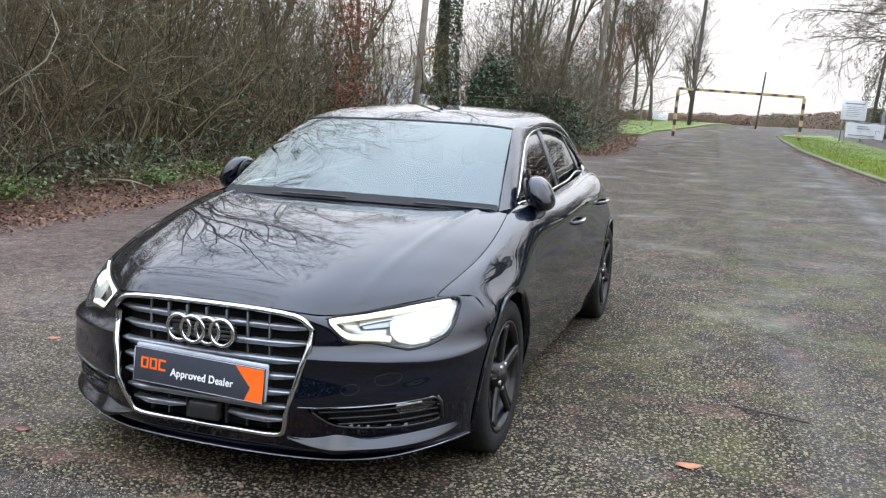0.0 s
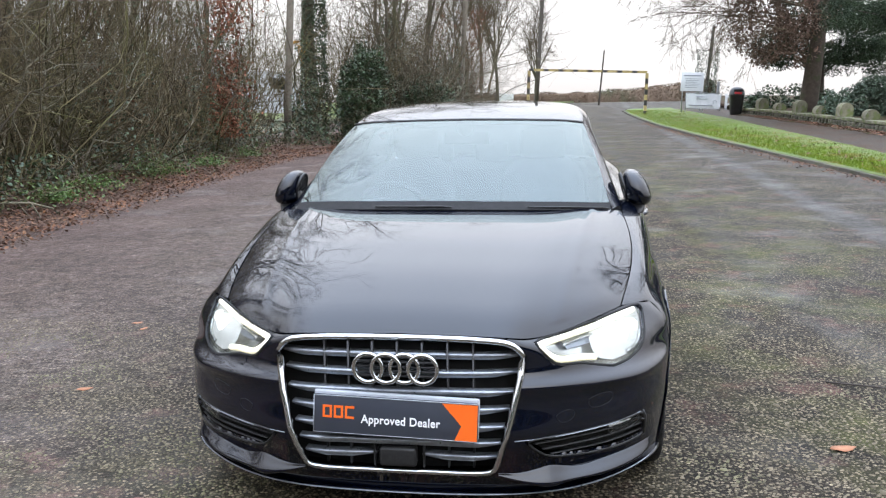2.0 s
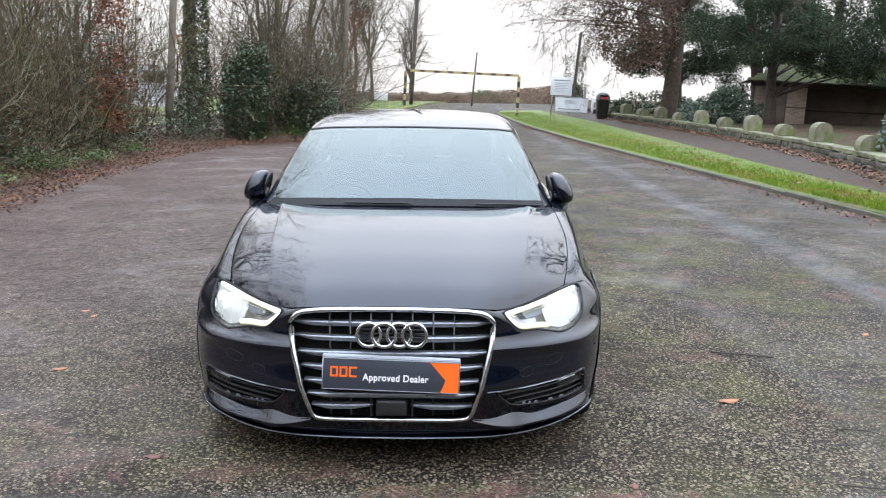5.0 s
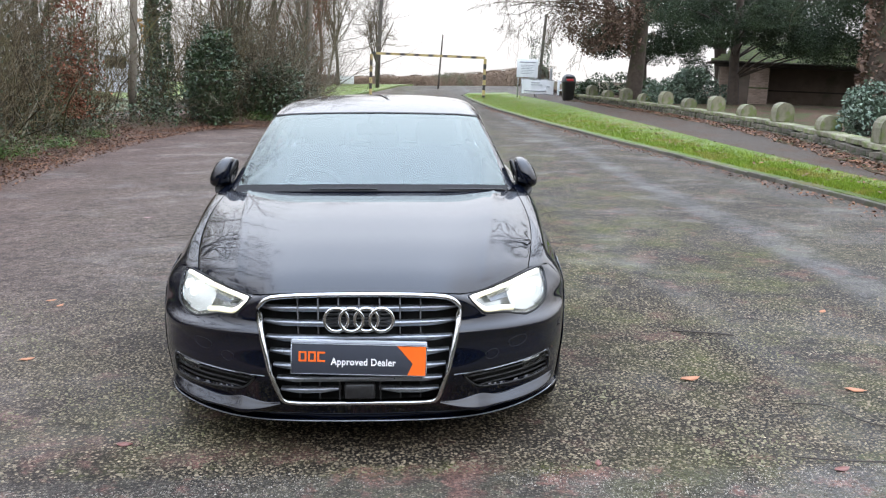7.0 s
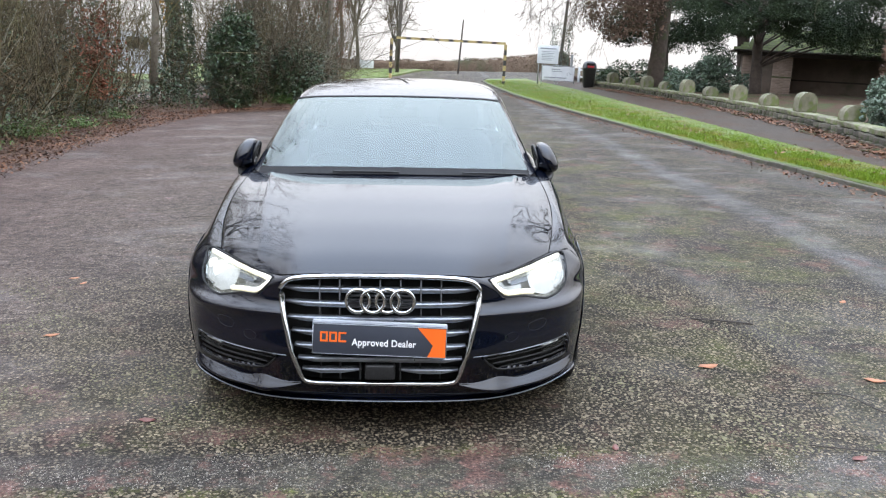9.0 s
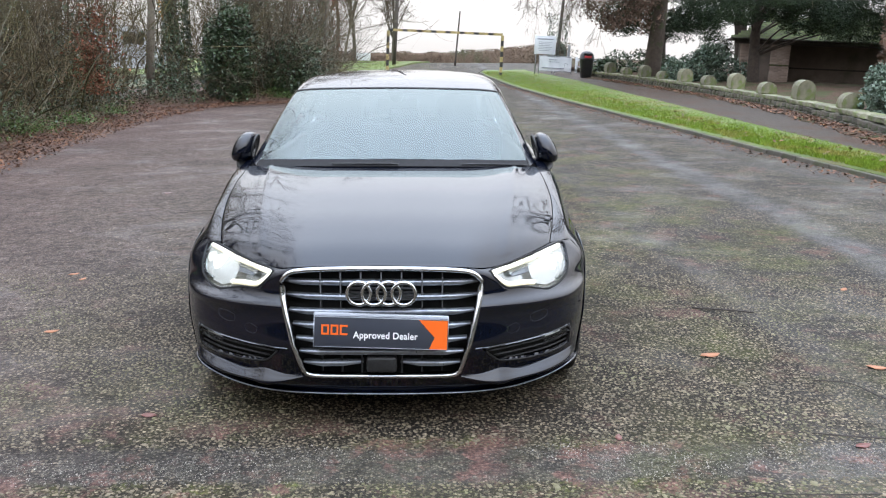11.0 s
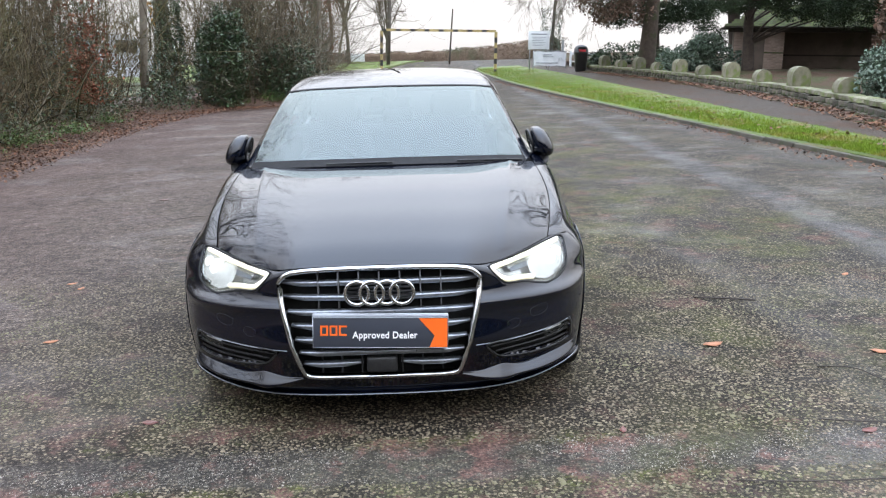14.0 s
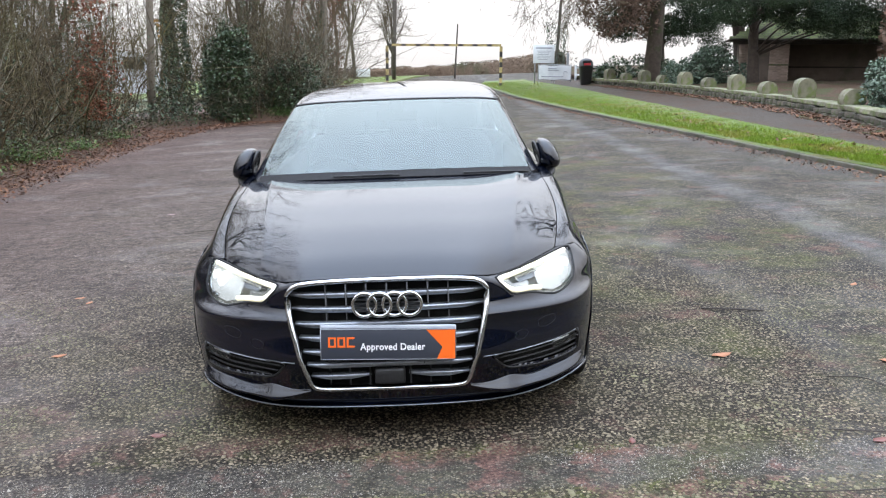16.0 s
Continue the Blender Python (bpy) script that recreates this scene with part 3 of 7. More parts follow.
screen_glass.node_tree.nodes["Fresnel"].inputs["IOR"].default_value = 1.88
rear_glass_mat = glass("rear_window_glass", (0.85, 0.9, 0.9), 0.92)
clear_lens = glass("clear_lens", (0.95, 0.97, 0.97), 0.97)
clear_lens.node_tree.nodes["Fresnel"].inputs["IOR"].default_value = 1.4
led_white = mat("lit_white_led", (0.8, 0.8, 0.8), rough=0.5, emit=(1.0, 0.91, 0.56), strength=0.75, rough_var=0)
bowl_white = mat("lit_reflector_bowl", (0.55, 0.56, 0.55), (0.42, 0.43, 0.42), scale=40, rough=0.3, metal=0.3, emit=(1.0, 0.98, 0.9), strength=0.22, rough_var=0.1)
fog_reflector = mat("smoked_reflector", (0.16, 0.165, 0.17), (0.08, 0.082, 0.085), scale=60, rough=0.25, metal=0.8)
beam_white = mat("lit_beam_lens", (0.8, 0.8, 0.8), rough=0.4, emit=(1.0, 0.99, 0.95), strength=1.0, rough_var=0)
red_lens = mat("red_lamp_lens", (0.25, 0.006, 0.006), (0.18, 0.004, 0.004), scale=40, rough=0.15, coat=0.5)
plate_blue = mat("dark_slate_plate", (0.030, 0.034, 0.046), (0.036, 0.04, 0.052), scale=8, rough=0.35, rough_var=0.05)
orange = mat("orange_print", (0.80, 0.13, 0.012), (0.76, 0.12, 0.01), scale=10, rough=0.4, rough_var=0.05)
white_print = mat("white_print", (0.8, 0.8, 0.8), (0.76, 0.76, 0.76), scale=10, rough=0.45)
clear_edge = mat("pale_acrylic", (0.35, 0.37, 0.4), (0.3, 0.32, 0.35), scale=20, rough=0.15)

car = thing("saloon_car", "black four-door saloon car with lit headlights on wet tarmac", "car", TILT)
FRONT_AXLE, REAR_AXLE, HUB, ARCH = 0.85, 3.487, 0.315, 0.362

# front bumper and nose: rows from the lip up to the bonnet's edge, columns from the middle to the wheel
NOSE = [
    [(0, .065, .165), (.25, .08, .163), (.5, .16, .155), (.68, .25, .175), (.785, .335, .20), (.83, .42, .205), (.845, .49, .20), (.85, .56, .19)],
    [(0, .05, .215), (.2, .05, .215), (.36, .062, .225), (.53, .14, .235), (.69, .235, .255), (.79, .335, .27), (.845, .45, .265), (.862, .56, .25)],
    [(0, .03, .27), (.2, .03, .27), (.36, .045, .275), (.54, .125, .29), (.70, .225, .30), (.80, .34, .31), (.855, .46, .31), (.872, .56, .31)],
    [(0, 0, .37), (.2, 0, .37), (.375, .012, .37), (.55, .10, .375), (.70, .2, .385), (.80, .31, .39), (.862, .45, .39), (.884, .56, .39)],
    [(0, .005, .50), (.2, .01, .5), (.39, .036, .50), (.555, .108, .50), (.703, .210, .50), (.804, .324, .50), (.867, .462, .50), (.890, .56, .50)],
    [(0, .007, .520), (.2, .0125, .520), (.392, .0345, .518), (.556, .1045, .515), (.704, .2065, .510), (.8045, .3215, .507), (.8675, .4615, .511), (.890, .56, .513)],
    [(0, .009, .530), (.2, .0145, .530), (.395, .034, .529), (.558, .1045, .526), (.705, .2075, .521), (.805, .323, .518), (.868, .463, .522), (.8895, .56, .524)],
    [(0, .016, .556), (.2, .022, .556), (.40, .056, .555), (.556, .132, .552), (.70, .249, .549), (.80, .365, .546), (.862, .486, .547), (.888, .56, .55)],
    [(0, .03, .60), (.2, .035, .6), (.405, .072, .60), (.55, .154, .60), (.69, .283, .60), (.79, .399, .60), (.850, .498, .602), (.881, .56, .604)],
    [(0, .045, .655), (.2, .044, .655), (.385, .062, .652), (.49, .145, .648), (.67, .315, .652), (.772, .438, .655), (.828, .508, .654), (.861, .56, .652)],
    [(0, .060, .690), (.2, .055, .688), (.345, .060, .683), (.43, .118, .670), (.60, .285, .690), (.733, .46, .709), (.776, .505, .706), (.814, .56, .699)],
]
NOSE_ON = [(.85, .72, .19), (.868, .72, .25), (.88, .72, .31), (.893, .72, .39), (.90, .72, .50), (.9003, .72, .515), (.9005, .72, .53), (.899, .72, .555), (.895, .72, .61), (.879, .72, .672), (.834, .705, .728)]
nose = sheet([row + [p] for row, p in zip(NOSE, NOSE_ON)], 13, 24)[:, :-24]
flat_nose = nose.reshape(-1, 3)


def nose_y(x, z):
    """The depth of the nose surface at a place seen from ahead."""
    d = (flat_nose[:, 0] - abs(x)) ** 2 + (flat_nose[:, 2] - z) ** 2
    k = np.argpartition(d, 6)[:6]
    w = 1 / (d[k] + 1e-7)
    return float((flat_nose[k, 1] * w).sum() / w.sum())


GRILLE = [(.345, .683), (.405, .628), (.318, .272), (.285, .245), (-.285, .245), (-.318, .272), (-.405, .628), (-.345, .683)]
LAMP = [(.425, .664), (.50, .673), (.60, .687), (.70, .698), (.772, .703), (.786, .686), (.790, .62), (.778, .585), (.735, .560), (.68, .553), (.63, .566), (.57, .583), (.495, .588)]
FOG = [(.40, .366), (.55, .368), (.70, .378), (.775, .388), (.788, .36), (.785, .292), (.70, .282), (.58, .28), (.47, .29)]


def off_openings(q):
    x, y, z = q.mean(axis=0)
    if inside((x, z), GRILLE) or inside((abs(x), z), LAMP) or inside((abs(x), z), FOG):
        return False
    return math.hypot(y - FRONT_AXLE, z - HUB) > ARCH - 0.003


def drawn_to(G, loop, reach):
    """Draws the grid's points just inside a shape seen from ahead out to its edge, so that openings have clean rims."""
    G = G.copy()
    A = np.array(loop)
    D = np.roll(A, -1, 0) - A
    L = (D * D).sum(axis=1)
    for i, j in np.ndindex(G.shape[:2]):
        p = G[i, j, [0, 2]]
        if not inside(p, loop):
            continue
        u = np.clip(((p - A) * D).sum(axis=1) / L, 0, 1)
        Q = A + D * u[:, None]
        d = np.hypot(*(Q - p).T)
        k = int(np.argmin(d))
        if d[k] < reach:
            G[i, j, 0], G[i, j, 2] = Q[k]
    return G


def arches(G):
    """Draws the cells that cross a wheel arch to its circle."""
    G = G.copy()
    for yc in (FRONT_AXLE, REAR_AXLE):
        d = np.hypot(G[..., 1] - yc, G[..., 2] - HUB)
        near = (d < ARCH) & (d > ARCH - 0.045)
        for i, j in zip(*np.nonzero(near)):
            k = ARCH / d[i, j]
            G[i, j, 1], G[i, j, 2] = yc + (G[i, j, 1] - yc) * k, HUB + (G[i, j, 2] - HUB) * k
    return G


half_nose = arches(drawn_to(drawn_to(nose, LAMP, 0.006), FOG, 0.006))
bumper = part("front_bumper", skin(both(half_nose), off_openings, 0.012), paint, car)

# bonnet
bonnet_front = np.array(NOSE[-1][:6], float)
bonnet_front[5] = (.710, .434, .706)
bonnet_front[:, 2] += 0.004
bonnet_rear = np.array([(0, 1.15, .957), (.25, 1.155, .956), (.45, 1.175, .952), (.57, 1.205, .946), (.67, 1.235, .941), (.745, 1.262, .932)])
rows = []
for fy, fz in ((0, 0), (.05, .16), (.14, .33), (.28, .52), (.40, .64), (.53, .755), (.67, .85), (.8, .92), (1, 1)):
    row = bonnet_front + (bonnet_rear - bonnet_front) * np.array([0, 0, 0])
    row[:, 0] = bonnet_front[:, 0] + (bonnet_rear[:, 0] - bonnet_front[:, 0]) * fy
    row[:, 1] = bonnet_front[:, 1] + (bonnet_rear[:, 1] - bonnet_front[:, 1]) * fy
    row[:, 2] = bonnet_front[:, 2] + (bonnet_rear[:, 2] - bonnet_front[:, 2]) * fz
    row[3, 2] += 0.006 * min(1, fy * 8)
    # the edge falls away to the wings and bows outward
    fall = math.sin(math.pi * fy ** .7)
    row[5, 2] -= 0.050 * fall
    row[4, 2] -= 0.014 * fall
    row[5, 0] += 0.040 * math.sin(math.pi * fy)
    row[4, 0] += 0.018 * math.sin(math.pi * fy)
    rows.append(row)
rows = np.array(rows)
bonnet_edge = spline(rows[:, 5], 6)
B = sheet(rows, 10, 12)
B[:, -1, 0] -= 0.002
for j in range(39, 44):
    B[6:, j, 2] += 0.0045 * (1 - abs(j - 41) / 2.6)
part("bonnet", skin(both(B), None, 0.014), paint, car)

# the sides: rows run back from the wheel, columns down from the bonnet's edge and the waist
low = [(.893, .40), (.866, .26), (.85, .19)]
e = bonnet_edge


def edge_at(y):
    return (float(np.interp(y, e[:, 1], e[:, 0])) + 0.002, y, float(np.interp(y, e[:, 1], e[:, 2])))


SIDE = [
    [(.714, .436, .708), (.766, .494, .7075), (.814, .56, .699), (.861, .56, .652), (.8895, .56, .53), (.884, .56, .39), (.866, .56, .26), (.85, .56, .19)],
    [edge_at(.70), (.800, .70, .772), (.834, .705, .728), (.879, .72, .672), (.90, .72, .54), (.893, .72, .40), (.868, .72, .26), (.85, .72, .19)],
    [edge_at(.95), (.815, .95, .832), (.853, .95, .770), (.890, .95, .702), (.903, .95, .56), (.895, .95, .40), (.868, .95, .26), (.85, .95, .19)],
    [(.752, 1.30, .936), (.812, 1.30, .910), (.860, 1.30, .845), (.882, 1.30, .73), (.89, 1.30, .56), (.886, 1.30, .40), (.864, 1.30, .27), (.846, 1.30, .19)],
    [(.757, 1.85, .946), (.80, 1.85, .937), (.866, 1.85, .880), (.885, 1.85, .76), (.892, 1.85, .56), (.885, 1.85, .40), (.862, 1.85, .27), (.845, 1.85, .19)],
    [(.748, 2.42, .962), (.795, 2.42, .953), (.866, 2.42, .897), (.885, 2.42, .77), (.893, 2.42, .57), (.886, 2.42, .40), (.862, 2.42, .27), (.845, 2.42, .19)],
    [(.735, 2.9, .982), (.782, 2.9, .968), (.854, 2.9, .907), (.883, 2.9, .785), (.896, 2.9, .58), (.888, 2.9, .40), (.862, 2.9, .27), (.845, 2.9, .19)],
    [(.712, 3.25, .998), (.765, 3.25, .982), (.835, 3.25, .915), (.872, 3.25, .79), (.90, 3.25, .58), (.892, 3.25, .40), (.862, 3.25, .27), (.845, 3.25, .19)],
    [(.685, 3.55, 1.0), (.735, 3.55, .983), (.798, 3.55, .915), (.848, 3.55, .79), (.896, 3.55, .60), (.892, 3.55, .40), (.862, 3.55, .27), (.845, 3.55, .2)],
    [(.638, 3.92, .972), (.69, 3.92, .948), (.738, 3.92, .885), (.785, 3.92, .77), (.838, 3.92, .58), (.843, 3.92, .43), (.825, 3.92, .29), (.81, 3.92, .22)],
    [(.56, 4.25, .958), (.61, 4.25, .935), (.655, 4.25, .87), (.695, 4.25, .77), (.76, 4.25, .60), (.785, 4.25, .43), (.77, 4.25, .31), (.75, 4.25, .24)],
    [(.50, 4.42, .945), (.54, 4.42, .925), (.58, 4.42, .87), (.61, 4.42, .79), (.66, 4.43, .60), (.68, 4.43, .45), (.66, 4.42, .33), (.64, 4.41, .26)],
]
AHEAD = [(.692, .40, .698), (.740, .455, .699), (.785, .505, .690), (.828, .508, .654), (.867, .466, .53), (.862, .45, .39), (.846, .45, .262), (.842, .47, .20)]
side = sheet([AHEAD] + SIDE, 14, 10)[14:]
for r in range(43):
    if side[r, 0, 1] < e[-1, 1]:
        shift = np.array(edge_at(side[r, 0, 1])) - side[r, 0]
        for c in range(16):
            side[r, c] += shift * (1 - c / 16) ** 2


def off_arches(q):
    y, z = q[:, 1].mean(), q[:, 2].mean()
    return min(math.hypot(y - FRONT_AXLE, z - HUB), math.hypot(y - REAR_AXLE, z - HUB)) > ARCH - 0.004


def both_sides(name, data, material, label=""):
    """The same part on either flank."""
    a = part(name, data, material, car, label)
    b = part(name, other(data), material, car, label)
    return a, b


def panel(r0, r1, c0, c1, gap=0.0012):
    G = arches(side[r0:r1 + 1, c0:c1 + 1])
    G[0, :, 1] += gap if r0 else 0.0
    G[-1, :, 1] -= gap
    return skin(G, off_arches, 0.014)


both_sides("front_wing", panel(0, 42, 0, 60), paint)
front_doors = both_sides("front_door", panel(42, 70, 0, 60), paint)
rear_doors = both_sides("rear_door", panel(70, 98, 0, 60), paint)
both_sides("rear_wing", panel(98, 154, 0, 60), paint)
sill = side[:, 60:71].copy()
sill[:, :, 0] -= 0.002
both_sides("sill", skin(arches(sill), off_arches, 0.02), paint)

# arch lips and wheel wells
for yc, r0, r1 in ((FRONT_AXLE, 0, 56), (REAR_AXLE, 84, 154)):
    pts = np.concatenate([side[r0:r1 + 1].reshape(-1, 3), flat_nose]) if yc < 2 else side[r0:r1 + 1].reshape(-1, 3)
    lipG, wellG = [], []
    for k in range(49):
        w = radians(-14 + 208 * k / 48)
        y, z = yc + ARCH * math.cos(w), HUB + ARCH * math.sin(w)
        near = pts[np.argmin((pts[:, 1] - y) ** 2 + (pts[:, 2] - z) ** 2)]
        x = float(near[0])
        c, s = math.cos(w), math.sin(w)
        lipG.append([(x + .002, y + .010 * c, z + .010 * s), (x + .004, y + .002 * c, z + .002 * s), (x + .001, y - .008 * c, z - .008 * s), (x - .03, y - .010 * c, z - .010 * s)])
        wellG.append([(x - .012, y + .004 * c, z + .004 * s), (.50, y + .012 * c, z + .012 * s), (.50, yc, HUB)])
    both_sides("arch_lip", skin(np.array(lipG), flip=False), paint)
    both_sides("wheel_well", skin(np.array(wellG)), dark_void)

# windscreen, roof, rear window, boot
SCREEN_LOW = [(0, 1.10, .962), (.25, 1.108, .96), (.45, 1.145, .955), (.60, 1.20, .947), (.70, 1.262, .938)]
SCREEN_TOP = [(0, 1.84, 1.312), (.2, 1.845, 1.310), (.38, 1.86, 1.306), (.50, 1.885, 1.30), (.578, 1.92, 1.29)]
low_r, top_r = np.array(SCREEN_LOW), np.array(SCREEN_TOP)
screen_net = [low_r + (top_r - low_r) * f + np.array([0, 0, 0.028 * math.sin(math.pi * f)]) for f in (0, .33, .67, 1)]
screen = sheet(screen_net, 8, 8)
part("windscreen", skin(both(screen), None, 0.004), screen_glass, car, "grey-blue laminated windscreen").visible_shadow = False
seal = [(-x, y, z) for x, y, z in SCREEN_TOP[:0:-1]] + SCREEN_TOP
part("screen_seal", tube(spline([(x, y + .001, z - .001) for x, y, z in seal], 5), .0075, 6), trim_black, car)
cowl_net = [low_r + np.array([0, -.012, -.004]), low_r + (top_r - low_r) * .05 + np.array([0, -.001, .0085])]
part("scuttle_band", skin(both(sheet(cowl_net, 3, 8)), None, 0.01), scuttle_black, car, "black band along the foot of the windscreen")
part("scuttle", skin(both(sheet([bonnet_rear[:5] + np.array([0, -.03, -.03]), low_r + np.array([0, .03, -.012])], 3, 8))), scuttle_black, car)
ROOF = [
    [(0, 1.845, 1.314), (.25, 1.85, 1.311), (.45, 1.878, 1.304), (.578, 1.924, 1.291), (.602, 1.96, 1.276)],
    [(0, 2.05, 1.355), (.25, 2.055, 1.352), (.45, 2.07, 1.342), (.575, 2.09, 1.32), (.603, 2.10, 1.296)],
    [(0, 2.35, 1.386), (.25, 2.35, 1.383), (.45, 2.35, 1.370), (.57, 2.35, 1.343), (.602, 2.35, 1.315)],
    [(0, 2.7, 1.395), (.25, 2.7, 1.392), (.45, 2.7, 1.378), (.565, 2.7, 1.348), (.60, 2.7, 1.318)],
    [(0, 3.05, 1.378), (.25, 3.05, 1.375), (.44, 3.05, 1.36), (.55, 3.05, 1.328), (.595, 3.05, 1.295)],
    [(0, 3.36, 1.325), (.25, 3.36, 1.322), (.42, 3.35, 1.305), (.53, 3.33, 1.272), (.595, 3.28, 1.235)],
]
roof = sheet(ROOF, 10, 10)
part("roof", skin(both(roof), None, 0.01), paint, car)
REAR = [
    [(0, 3.365, 1.322), (.25, 3.365, 1.319), (.42, 3.355, 1.302), (.535, 3.335, 1.268)],
    [(0, 3.66, 1.18), (.25, 3.655, 1.175), (.45, 3.64, 1.16), (.57, 3.61, 1.13)],
    [(0, 3.95, 1.0), (.25, 3.945, .998), (.46, 3.93, .994), (.60, 3.90, .988)],
]
part("rear_window", skin(both(sheet(REAR, 8, 8)), None, 0.004), rear_glass_mat, car).visible_shadow = False
BOOT = [
    [(0, 3.955, .998), (.25, 3.95, .996), (.46, 3.935, .99), (.635, 3.92, .974)],
    [(0, 4.2, .992), (.25, 4.2, .991), (.42, 4.2, .982), (.562, 4.22, .962)],
    [(0, 4.43, .99), (.25, 4.425, .988), (.40, 4.41, .975), (.51, 4.39, .95)],
    [(0, 4.445, .965), (.25, 4.44, .963), (.40, 4.43, .955), (.51, 4.41, .93)],
    [(0, 4.42, .86), (.25, 4.418, .86), (.42, 4.41, .86), (.54, 4.40, .86)],
    [(0, 4.43, .72), (.25, 4.43, .72), (.44, 4.425, .72), (.58, 4.41, .72)],
]
part("boot_lid", skin(both(sheet(BOOT, 6, 6)), None, 0.01), paint, car)
TAIL = [
    [(0, 4.44, .715), (.3, 4.435, .715), (.52, 4.43, .715), (.62, 4.42, .715)],
    [(0, 4.456, .60), (.3, 4.452, .60), (.55, 4.445, .60), (.665, 4.432, .60)],
    [(0, 4.45, .42), (.3, 4.445, .42), (.55, 4.44, .43), (.68, 4.43, .44)],
    [(0, 4.40, .26), (.3, 4.40, .26), (.55, 4.40, .26), (.64, 4.41, .26)],
]
part("rear_bumper", skin(both(sheet(TAIL, 6, 6)), None, 0.01), paint, car)
both_sides("tail_lamp", box(.42, .60, 4.37, 4.425, .75, .86, .012), red_lens, "dark red tail lamp")

# cabin sides: waist and roof rail, then windows as shapes in side view laid on the leaning side
def waist(y):
    w = [r[0] for r in SIDE[3:10]]
    ys = [p[1] for p in w]
    return float(np.interp(y, ys, [p[0] for p in w])), float(np.interp(y, ys, [p[2] for p in w]))


def on_side(y, z, out=0.0):
    xb, zb = waist(y)
    t = max(0.0, (z - zb)) / (1.30 - 0.95)
    return (xb - 0.012 - 0.135 * t - 0.025 * t * t + out, y, z)


def side_shape(poly, out, thick):
    """A polygon of (y, z), filled finely and laid on the cabin's side, with an edge of its thickness."""
    bm = bmesh.new()
    f = bm.faces.new([bm.verts.new((0, y, z)) for y, z in poly])
    bmesh.ops.triangulate(bm, faces=[f])
    bmesh.ops.subdivide_edges(bm, edges=bm.edges[:], cuts=3, use_grid_fill=True)
    bm.normal_update()
    bm.verts.index_update()
    V = [on_side(v.co.y, v.co.z, out) for v in bm.verts]
    F = [tuple(v.index for v in q.verts) if q.normal.x > 0 else tuple(v.index for v in reversed(q.verts)) for q in bm.faces]
    n = len(V)
    V += [(x - thick, y, z) for x, y, z in V]
    for ed in [q for q in bm.edges if q.is_boundary]:
        a, b = ed.verts[0].index, ed.verts[1].index
        F.append((a, b, b + n, a + n))
    bm.free()
    return V, F


DLO = [(1.46, .955), (1.60, 1.03), (1.78, 1.12), (1.97, 1.205), (2.15, 1.255), (2.4, 1.282), (2.7, 1.285), (2.95, 1.262), (3.15, 1.215), (3.32, 1.135), (3.45, 1.055), (3.47, 1.03), (3.2, 1.008), (2.8, .99), (2.4, .972), (1.9, .957)]
front_glass = [(1.50, .965), (1.61, 1.03), (1.79, 1.115), (1.97, 1.195), (2.15, 1.245), (2.37, 1.268), (2.40, 1.268), (2.36, .975), (1.9, .962)]
rear_glass = [(2.46, 1.274), (2.7, 1.276), (2.93, 1.253), (3.06, 1.228), (3.20, 1.03), (3.16, 1.012), (2.8, .995), (2.43, .98)]
quarter = [(3.10, 1.215), (3.15, 1.20), (3.31, 1.12), (3.42, 1.045), (3.24, 1.02)]
